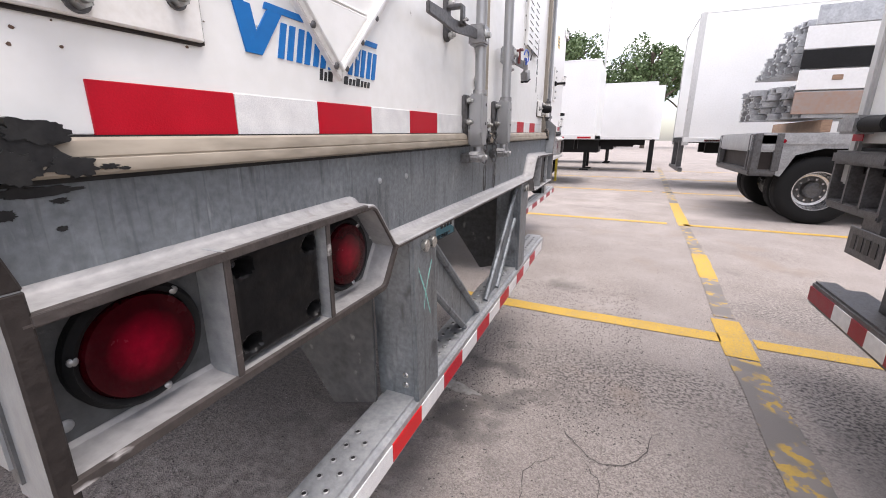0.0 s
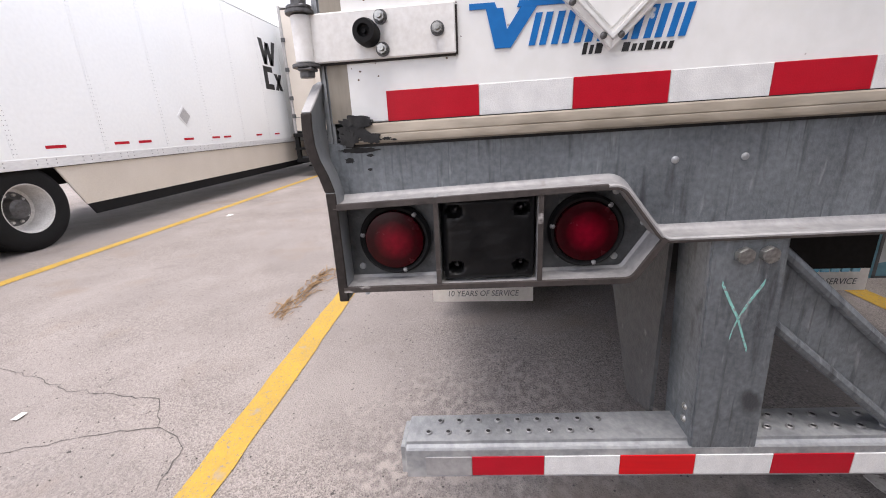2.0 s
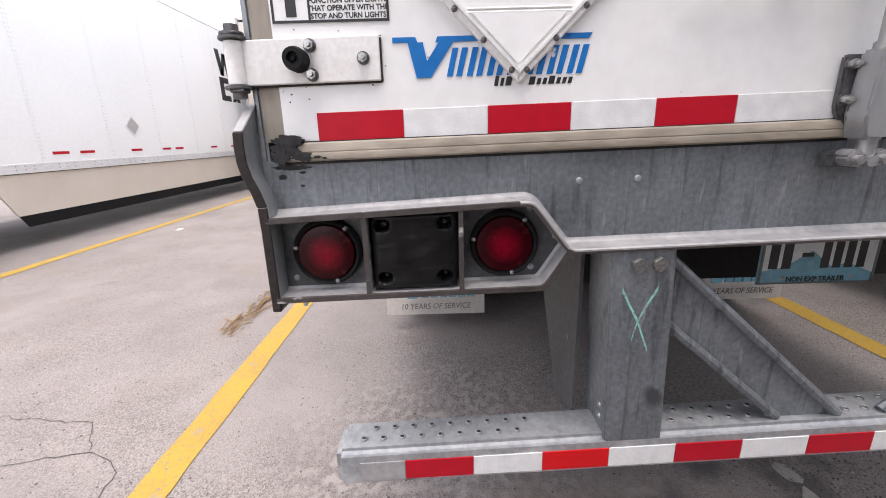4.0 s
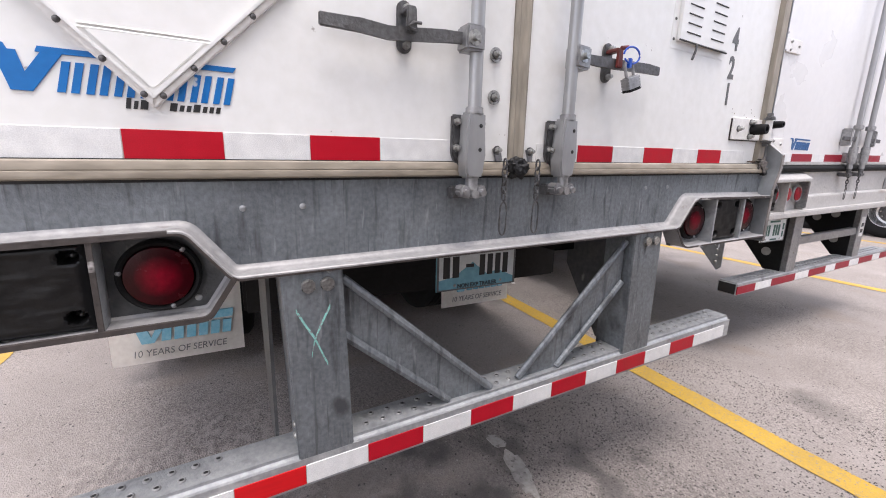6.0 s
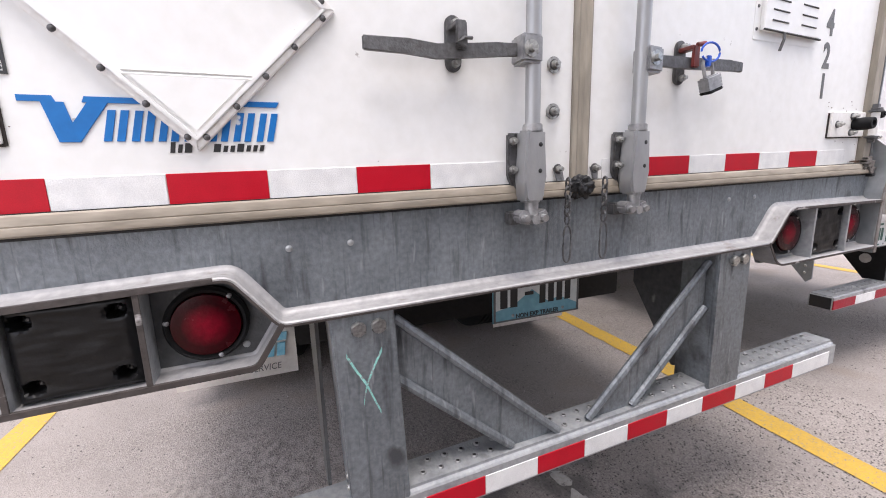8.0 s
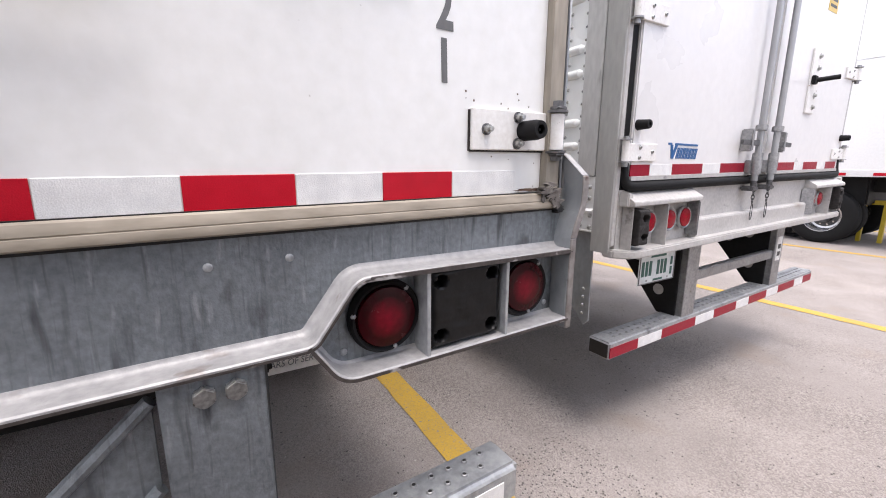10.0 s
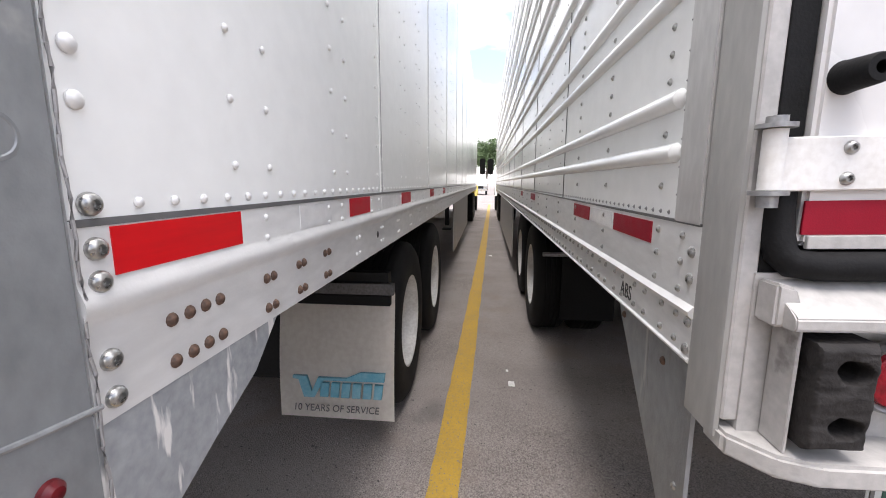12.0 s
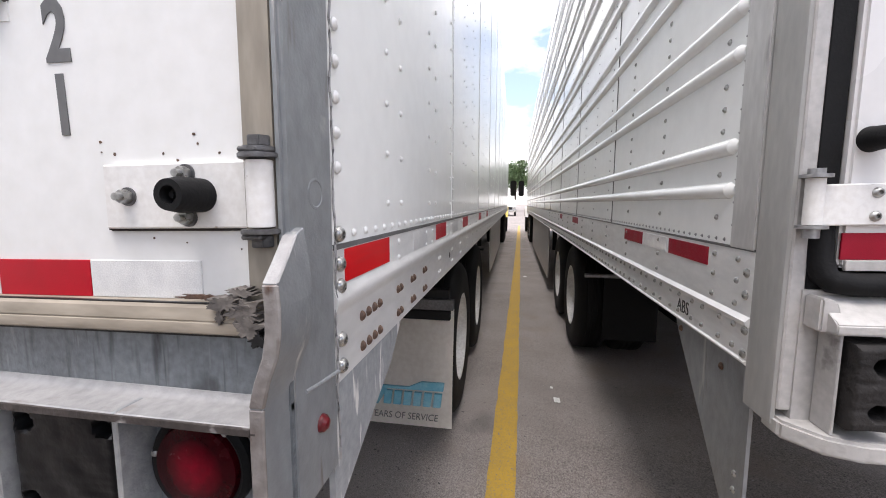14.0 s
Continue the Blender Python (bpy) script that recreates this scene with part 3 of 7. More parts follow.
def stripe(pts, width, material, label):
    """A painted line along its points, with a slightly ragged edge."""
    bm = B()
    left, right = [], []
    rnd = random.Random(len(pts) + int(pts[0][1] * 100))
    steps = []
    for (ax, ay), (bx, by) in zip(pts, pts[1:]):
        k = max(2, int(math.hypot(bx - ax, by - ay) / 0.12))
        steps += [(ax + (bx - ax) * i / k, ay + (by - ay) * i / k) for i in range(k)]
    steps.append(pts[-1])
    for i, (x, y) in enumerate(steps):
        a, b = steps[max(0, i - 1)], steps[min(len(steps) - 1, i + 1)]
        dx, dy = b[0] - a[0], b[1] - a[1]
        d = math.hypot(dx, dy) or 1
        w = width / 2
        j, k = rnd.uniform(-0.006, 0.004), rnd.uniform(-0.006, 0.004)
        left.append(bm.verts.new((x - dy / d * (w + j), y + dx / d * (w + j), 0.004)))
        right.append(bm.verts.new((x + dy / d * (w + k), y - dx / d * (w + k), 0.004)))
    for i in range(len(steps) - 1):
        bm.faces.new((left[i], left[i + 1], right[i + 1], right[i]))
    ob = part("painted_line", bm, material)
    return tagged(ob, label, "road marking", "stall lines", "structure")


SCUFFED, FADED, SHORT = "yellow painted stall line, scuffed by tyres", "old yellow centre line worn almost away", "short stretch of yellow centre line"
for y in (-4.13, -0.755, 2.79, 6.82, 11.1, 15.0, 19.0):
    run = [(-26, 3.2), (-8, 2.95), (-1.9, 2.845), (-0.7, 2.82), (0.2, 2.78), (1.16, 2.775)] if y == 2.79 else [(-26, y), (1.16, y)]
    stripe(run, 0.145, "line", SCUFFED)
    stripe([(1.345 if y == 2.79 else 1.38, y - 0.03), (20, y - 0.08)], 0.13, "line", SCUFFED)
stripe([(1.232, 2.52), (1.245, 3.1)], 0.175, "line", "thick yellow paint where two stall lines cross")
stripe([(1.20, -6), (1.232, 2.50)], 0.16, "line_worn", FADED)
stripe([(1.25, 3.15), (1.30, 4.1)], 0.13, "line_worn", FADED)
stripe([(1.30, 4.1), (1.34, 5.0)], 0.15, "line", SHORT)
stripe([(1.34, 5.0), (1.38, 6.7)], 0.13, "line_worn", FADED)
stripe([(1.38, 6.7), (1.46, 9.2)], 0.16, "line", SHORT)
stripe([(1.46, 9.2), (1.90, 21)], 0.16, "line_worn", FADED)

# ---- shared small meshes ----
RIVET = meshed("rivet", dome("y", 0.0065, 0.0045), "alu")
RIVET_B = meshed("rivet", dome("y", 0.0078, 0.006, 12), "bolt")
SCREW = meshed("screw", dome("y", 0.0125, 0.009, 14), "bolt")
RUST_BOLT = meshed("rusty_rivet", dome("y", 0.0095, 0.007, 10), "rust")
SMALL_X = meshed("screw_head", dome("x", 0.005, 0.0035, 10), "steel")
PAD_BOLT = meshed("bolt", dome("x", 0.0066, 0.012, 10), "steel_dark")
FLAT_X = meshed("rivet_head", dome("x", 0.0068, 0.0035, 12), "galv_pale")


def dark_washer(me, height):
    """Gives the faces up to a height over the base a grimy dark steel."""
    me.materials.append(M["steel_dark"])
    for p in me.polygons:
        if max(me.vertices[v].co.x for v in p.vertices) < height:
            p.material_index = 1
    return me


def hex_bolt(r, h, washer=0.0):
    bm = B()
    if washer:
        cyl(bm, (0, 0, 0), (0.003, 0, 0), washer, seg=20)
    cyl(bm, (0, 0, 0), (h, 0, 0), r, seg=6, bev=r * 0.12)
    return meshed("bolt", bm, "bolt")


HEX = hex_bolt(0.0165, 0.014)
HEX_W = hex_bolt(0.009, 0.014, 0.017)


def stud():
    bm = B()
    cyl(bm, (0, 0, 0), (0.0025, 0, 0), 0.0118, seg=20)
    cyl(bm, (0, 0, 0), (0.013, 0, 0), 0.0092, 0.0086, seg=6)
    cyl(bm, (0, 0, 0), (0.020, 0, 0), 0.0048, seg=12)
    return dark_washer(meshed("nut", bm, "bolt"), 0.0026)


STUD = stud()
bm = B()
lathe(bm, [(-0.001, 0.0095), (0.0015, 0.0095), (0.005, 0.0078), (0.0068, 0.0052), (0.0068, 0.0036), (0.003, 0.003), (0.003, 0.0004)], 16)
BUTTON = meshed("screw_head", bm, "bolt")
bm = B()
lathe(bm, [(-0.001, 0.0125), (0.003, 0.0122), (0.007, 0.0098), (0.009, 0.0065), (0.009, 0.0048), (0.004, 0.004), (0.004, 0.0005)], 16, "y")
SOCKET_SCREW = meshed("screw", bm, "bolt")


def lamp_meshes(r_out, r_lens):
    bm = B()
    lathe(bm, [(0, r_out), (0.012, r_out), (0.017, r_out - 0.004), (0.019, r_lens + 0.006), (0.015, r_lens), (0.0, r_lens - 0.001)], 40)
    ring = meshed("grommet", bm, "rubber")
    bm = B()
    lathe(bm, [(0.0, r_lens), (0.014, r_lens), (0.021, r_lens - 0.003), (0.0235, r_lens * 0.7), (0.0245, 0.004)], 40)
    lens = meshed("lens", bm, "lens")
    return ring, lens


RING, LENS = lamp_meshes(0.0705, 0.0592)
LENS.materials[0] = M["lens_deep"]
RING_B, LENS_B = lamp_meshes(0.055, 0.0445)
RING_B.materials[0] = M["steel"]


def tail_lamp(parent, x, y, z, small=False, screws=((0.064, 50), (0.064, 170), (0.064, 285))):
    ring, lens = (RING_B, LENS_B) if small else (RING, LENS)
    at = Matrix.Translation((x, y, z))
    g = link("tail_lamp", ring, parent, at, "round red tail lamp in a steel ring" if small else "round red tail lamp in a black rubber ring")
    link("lens", lens, g, at, "red plastic lens")
    for r, a in screws if not small else ():
        link("screw_head", SMALL_X, g, Matrix.Translation((x + 0.016, y + r * math.cos(radians(a)), z + r * math.sin(radians(a)))))


def tape_row(parent, edges, x, z0, z1, first_red, lean=0.0, y_from=0.0, t=0.0022, red_kind="red"):
    """Red and white reflective pieces from edge to edge along y, on a face towards +x."""
    for i, (a, b) in enumerate(zip(edges, edges[1:])):
        red = (i % 2 == 0) == first_red
        bm = B()
        box(bm, x - 0.002, x + t, a + 0.0006, b - 0.0006, z0, z1, 0.0006, 1)
        part("tape_piece", bm, red_kind if red else "tape_white", parent, "red reflective tape" if red else "white reflective tape", lean, y_from)


def side_tape(parent, spans, y, out, z0, z1, material):
    for a, b in spans:
        bm = B()
        box(bm, a, b, min(y, y + out), max(y, y + out), z0, z1)
        part("tape_piece", bm, material, parent, "red reflective tape" if material != "tape_white" else "white reflective tape")


def wheel_meshes():
    bm = B()
    prof = [(-0.14, 0.29), (-0.145, 0.33), (-0.15, 0.40), (-0.14, 0.46), (-0.115, 0.495), (-0.1, 0.503)]
    for g in (-0.06, -0.02, 0.02, 0.06):
        prof += [(g - 0.007, 0.505), (g - 0.005, 0.493), (g + 0.005, 0.493), (g + 0.007, 0.505)]
    prof += [(0.1, 0.503), (0.115, 0.495), (0.14, 0.46), (0.15, 0.40), (0.145, 0.33), (0.14, 0.29)]
    lathe(bm, prof, 56, "y", caps=False)
    tyre = meshed("tyre", bm, "tyre")
    bm = B()
    lathe(bm, [(-0.13, 0.28), (0.128, 0.297), (0.138, 0.292), (0.136, 0.278), (0.11, 0.270), (-0.03, 0.258), (-0.085, 0.24), (-0.10, 0.20), (-0.10, 0.13), (-0.08, 0.115), (0.01, 0.11), (0.035, 0.08), (0.037, 0.005)], 48, "y")
    for i in range(10):
        a = i * math.pi / 5
        cyl(bm, (0.165 * math.cos(a), -0.105, 0.165 * math.sin(a)), (0.165 * math.cos(a), -0.065, 0.165 * math.sin(a)), 0.017, seg=6)
    rim = meshed("rim", bm, "wheel_white")
    return tyre, rim


TYRE, RIM = wheel_meshes()
bm = B()
lathe(bm, [(-0.094, 0.205), (-0.093, 0.128), (-0.075, 0.118), (0.014, 0.113), (0.040, 0.082), (0.042, 0.004)], 32, "y")
HUB = meshed("hub", bm, "steel_dark")
RIM_CHROME = RIM.copy()
RIM_CHROME.materials[0] = M["chrome"]


def wheel(parent, x, y, out, rim=None, twin=True):
    """A road wheel standing on the ground; y is its outer face and out the way that it faces (+1 or -1)."""
    turn = Matrix.Diagonal((1, out, 1, 1))
    at = Matrix.Translation((x, y - out * 0.15, 0.5)) @ turn
    w = link("wheel", TYRE, parent, at, "black road tyre")
    link("hub", HUB, w, at, "dark steel wheel hub")
    link("rim", rim or RIM, w, at, "polished steel wheel disc" if rim == RIM_CHROME else "white steel wheel disc")
    if twin:
        link("inner_tyre", TYRE, parent, Matrix.Translation((x, y - out * 0.49, 0.5)) @ turn, "black road tyre")


def chain(name, parent, top, drops, r=0.0028):
    """A short chain of oval links below a point, ending in a long wire loop."""
    ob = None
    x, y, z = top
    for i in range(drops):
        bm = B()
        pts = []
        for k in range(12):
            a = 2 * math.pi * k / 12
            u, v = 0.0075 * math.cos(a), 0.014 * math.sin(a)
            pts.append((x + 0.006, y + u, z - i * 0.021 + v) if i % 2 else (x + 0.006 + u, y, z - i * 0.021 + v))
        tube(bm, pts, r, 6, True)
        part("chain_link", bm, "steel_dark", parent)
    z -= drops * 0.021
    bm = B()
    pts = []
    for k in range(20):
        a = 2 * math.pi * k / 20
        pts.append((x + 0.008, y + 0.011 * math.cos(a), z - 0.04 + (0.045 if math.sin(a) > 0 else 0.045) * math.copysign(abs(math.sin(a)) ** 0.5, math.sin(a))))
    tube(bm, pts, r * 0.9, 6, True)
    part("chain_loop", bm, "steel_dark", parent, "long wire loop of a door chain")


# ======== the grey-silled white box trailer ========
SA, DA = 0.0215, 0.016
A0, A1 = -0.003, 2.605
trailer = thing("box_trailer", (-8, 1.3, 0), "white box trailer with a galvanised rear sill and round red lamps", "semi trailer")

# body shell: side walls, roof and inner dark floor
bm = B()
box(bm, -16.2, -0.129, A1 - 0.05, A1 - 0.002, 1.27, 4.05)
wall_r = part("side_wall", bm, "side", trailer, "glossy white riveted side wall")
bm = B()
box(bm, -16.2, -0.129, A0 + 0.002, A0 + 0.05, 1.25, 4.05)
wall_l = part("side_wall", bm, "side", trailer, "glossy white riveted side wall")
bm = B()
box(bm, -16.2, -0.02, A0, A1, 4.05, 4.1, 0.01)
part("roof", bm, "alu", trailer)
bm = B()
box(bm, -16.25, -16.2, A0, A1, 1.1, 4.1)
part("front_wall", bm, "side", trailer)
bm = B()
box(bm, -16.2, -0.05, A0 + 0.06, A1 - 0.06, 1.16, 1.2)
for k in range(26):
    box(bm, -0.9 - k * 0.55, -0.84 - k * 0.55, A0 + 0.06, A1 - 0.06, 1.05, 1.16)
part("floor_frame", bm, "under", trailer, "black underfloor with cross members", SA)
# side rails
for yy, out in ((A1, 1), (A0, -1)):
    bm = B()
    z0 = SA * yy
    o = 0.004 * out
    prism(bm, [(yy - 0.03 * out, 1.06 + z0), (yy, 1.06 + z0), (yy, 1.166 + z0), (yy + o * 0.4, 1.172 + z0), (yy + o * 1.3, 1.180 + z0), (yy + o * 1.8, 1.188 + z0), (yy + o * 1.7, 1.195 + z0), (yy + o * 1.1, 1.202 + z0), (yy + o * 0.3, 1.209 + z0), (yy, 1.214 + z0), (yy, 1.278 + z0), (yy - 0.03 * out, 1.278 + z0)], -16.2, -0.127)
    rail = part("side_rail", bm, "alu", trailer, "pale aluminium lower side rail with rivets")
    if out == 1:
        rail_r = rail
# wall panel joints and rivets on the side that is passed closely
for k in range(12):
    xj = -1.330 - 1.29 * k
    bm = B()
    box(bm, xj - 0.022, xj + 0.022, A1 - 0.003, A1 + 0.0005, 1.335, 4.05, 0.0004, 1)
    part("panel_joint", bm, "side", wall_r)
    bm = B()
    box(bm, xj - 0.0025, xj + 0.0025, A1 - 0.002, A1 + 0.0012, 1.335, 4.05)
    part("joint_gap", bm, "ink_soft", wall_r)
bm = B()
box(bm, -16.2, -0.129, A1 - 0.003, A1 + 0.0015, 1.327, 1.335)
part("joint_gap", bm, "ink_soft", wall_r)
far_rivets = B()


def rivet_at(x, z, near=True, y=A1):
    if near:
        link("rivet", RIVET, wall_r, Matrix.Translation((x, y, z)))
    else:
        lathe_at(far_rivets, x, y, z, 0.0065, 0.0045)


def lathe_at(bm, x, y, z, r, h, out=1, seg=6):
    top = bm.verts.new((x, y + h * out, z))
    ring = [bm.verts.new((x + r * math.cos(2 * math.pi * i / seg), y, z + r * math.sin(2 * math.pi * i / seg))) for i in range(seg)]
    for i in range(seg):
        bm.faces.new((ring[i], ring[(i + 1) % seg], top))


BIG_RIVET = meshed("rivet", dome("y", 0.0095, 0.006, 12), "alu")
for k in range(1, 26):
    link("rivet", BIG_RIVET, wall_r, Matrix.Translation((-0.151, A1, 1.40 + k * 0.0515)))
for c in range(36):
    xc = -0.455 - 0.43 * c
    for dx in (-0.0525, 0.0525):
        if c % 3 == 2 and dx < 0:
            continue
        for k in range(26):
            rivet_at(xc + dx, 1.399 + 0.1025 * k, near=(c < 3 and k < 8))
for k in range(12):
    xj = -1.330 - 1.29 * k
    for j in range(54):
        for dx in (-0.012, 0.012):
            lathe_at(far_rivets, xj + dx, A1 + 0.0005, 1.36 + 0.05 * j, 0.004, 0.003)
for k in range(288):
    x = -0.212 - 0.055 * k
    rivet_at(x, 1.349, near=k < 20)
tagged(part("far_rivets", far_rivets, "alu", wall_r), kind="stuff")
# fasteners on the lower rail
for z in (1.350, 1.304, 1.269, 1.183, 1.140):
    link("screw", SOCKET_SCREW, rail_r, Matrix.Translation((-0.151, A1, z)))
for x in (-0.240, -0.272, -0.304, -0.336, -0.47, -0.495, -0.60, -0.625, -0.745, -0.77):
    for z in (1.197, 1.141):
        link("rusty_rivet", RUST_BOLT, rail_r, Matrix.Translation((x, A1, z)))
for k in range(14):
    for dx in (0, 0.03):
        for z in (1.2, 1.15):
            link("rivet", RIVET, rail_r, Matrix.Translation((-1.0 - k * 0.3 - dx, A1, z)))
for k in range(40):
    for z in (1.309, 1.272) if k != 1 else ():
        link("rivet", RIVET, rail_r, Matrix.Translation((-0.4825 - (k // 2) * 0.397 + 0.098 * (k % 2), A1, z)))
side_tape(rail_r, [(-0.405, -0.17)], A1 - 0.002, 0.0035, 1.272, 1.325, "red_bright")
side_tape(rail_r, [(-1.155, -0.945), (-1.92, -1.69), (-2.9, -2.68), (-3.75, -3.55)], A1 - 0.002, 0.0035, 1.272, 1.325, "red")
side_tape(rail_r, [(-0.80, -0.62), (-1.5, -1.32)], A1 - 0.002, 0.003, 1.270, 1.322, "tape_white")

bm = B()
lathe(bm, [(0.0, 0.0125), (0.0012, 0.0120), (0.0012, 0.0004)], 16, "y")
link("drain_hole", meshed("drain_hole", bm, "ink"), rail_r, Matrix.Translation((-1.249, A1, 1.181)))

# rear frame posts with their lower guard plates and the corner gussets
for yy, out in ((A1, 1), (A0, -1)):
    bm = B()
    ya, yb = sorted((yy + 0.003 * out, yy - 0.014 * out))
    box(bm, -0.127, -0.002, ya, yb, 0.93, 4.1, 0.006)
    post = part("rear_post", bm, "frame_post", trailer, "grey zinc rear corner post", SA)
    sections = [(0.90, -0.011, 0.053), (1.07, -0.011, 0.053), (1.115, -0.010, 0.053), (1.145, -0.002, 0.0535), (1.175, 0.010, 0.054), (1.20, 0.015, 0.055), (1.23, 0.016, 0.055), (1.256, 0.014, 0.055), (1.28, 0.011, 0.028), (1.305, 0.007, 0.0), (1.312, 0.005, -0.02)]

    def guard(z0, z1, x_back, grow, thick):
        """A bent plate: rings of four corners up the height."""
        bm = B()
        rings = []
        for z, o, xf in sections:
            if z0 - 0.001 <= z <= z1 + 0.001:
                yc, xa = yy + o * out, min(x_back, xf - 0.002) if x_back < 0 else xf - x_back
                rings.append([bm.verts.new((xa, yc - thick / 2, z)), bm.verts.new((xf + grow, yc - thick / 2, z)), bm.verts.new((xf + grow, yc + thick / 2, z)), bm.verts.new((xa, yc + thick / 2, z))])
        for p, q in zip(rings, rings[1:]):
            for i in range(4):
                bm.faces.new((p[i], p[(i + 1) % 4], q[(i + 1) % 4], q[i]))
        bm.faces.new(rings[0]), bm.faces.new(rings[-1][::-1])
        bevel(bm, bm.verts, 0.002, 1)
        return bm

    part("guard_plate", guard(0.90, 1.32, -0.02, 0.0, 0.016), "frame_post", post, "", SA)
    part("guard_edge", guard(0.90, 1.115, 0.004, 0.0012, 0.0185), "rusted" if out < 0 else "worn_edge", post, "brown rusted front edge of the guard plate" if out < 0 else "scraped grey front edge of the guard plate", SA)
    part("guard_edge", guard(1.115, 1.256, 0.004, 0.0014, 0.0190), "rusted" if out < 0 else "worn_edge", post, "brown rusted bent edge of the guard plate" if out < 0 else "bent edge of the guard plate, stained brown", SA)
    part("guard_edge", guard(1.256, 1.305, 0.004, 0.0014, 0.0186), "galv_edge", post, "scraped pale top edge of the guard plate", SA)
    bm = B()
    ya, yb = sorted((yy - 0.002 * out, yy - 0.012 * out))
    prism(bm, [(-0.12, 0.84), (-0.30, 0.93), (-0.42, 0.985), (-0.52, 1.075), (-0.12, 1.075)], ya, yb, "y")
    part("corner_gusset", bm, "gusset", trailer, "streaked galvanised gusset under the side rail", SA)
    bm = B()
    lathe(bm, [(0, 0.022), (0.0014, 0.021), (0.0018, 0.018), (0.0006, 0.016), (0.0008, 0.008), (0.001, 0.0004)], 24, "y")
    link("dimple", meshed("dimple", bm, "frame_post"), post, Matrix.Translation((-0.075, yy + 0.002 * out, 1.41)) @ Matrix.Diagonal((1, out, 1, 1)))
    bm = B()
    lathe(bm, [(0, 0.013), (0.005, 0.012), (0.010, 0.007), (0.011, 0.002)], 20, "y")
    link("marker_lamp", meshed("marker_lamp", bm, "lens_dim"), post, Matrix.Translation((-0.072, yy + 0.003 * out, 1.087)) @ Matrix.Diagonal((1, out, 1, 1)), "small red side marker lamp")
    bm = B()
    rb = random.Random(5)
    tube(bm, [(-0.129 + rb.uniform(-0.0015, 0.0015), yy + (0.003 + rb.uniform(-0.001, 0.0015)) * out, 0.94 + 0.02 * q + SA * yy) for q in range(60)], 0.002, 6)
    part("joint_sealant", bm, "galv_edge", post, "pale lumpy sealant between post and rail")
    bm = B()
    tube(bm, [(-0.125, yy + 0.003 * out, 1.083 + SA * yy), (-0.03, yy + 0.003 * out, 1.096 + SA * yy)] if out < 0 else [(-0.132, yy + 0.003, 1.083 + SA * yy), (-0.07, yy + 0.003, 1.090 + SA * yy), (-0.032, yy + 0.002, 1.096 + SA * yy)], 0.0035, 8)
    part("weld_bead", bm, "galv_pale", post)

# rear sill: face plate, bent flange, light boxes
TIP_L, TIP_R = 0.607, 2.000
bm = B()
prism(bm, [(A0, 1.2), (A0, 1.086), (0.50, 1.097), (0.53, 1.092), (0.602, 1.0), (2.003, 1.0), (2.075, 1.092), (2.107, 1.097), (A1, 1.086), (A1, 1.19)], -0.03, 0.0)
sill = part("rear_sill", bm, "galv", trailer, "galvanised rear sill with pale streaks and dark runs", SA)
flange_line = rounded([(A0 + 0.012, 1.092), (0.528, 1.104), (0.604, 1.003), (2.003, 1.003), (2.079, 1.104), (A1 - 0.012, 1.092)], (0.020, 0.012, 0.012, 0.024))
part("sill_flange", bent_plate(flange_line, [(-0.004, 0.012), (0.0012, 0.011), (0.0035, 0.006), (0.008, 0.002), (0.015, 0.0), (0.0505, 0.0), (0.0535, -0.0025), (0.0535, -0.006), (0.051, -0.0085), (-0.004, -0.0085)]), "galv_edge", sill, "bare worn lower flange of the sill", SA)
part("flange_lip", bent_plate(flange_line, [(0.0495, -0.0102), (0.0540, -0.0102), (0.0544, -0.0056), (0.0495, -0.0050)]), "lip", sill, "dark chipped lower edge of the flange", SA)
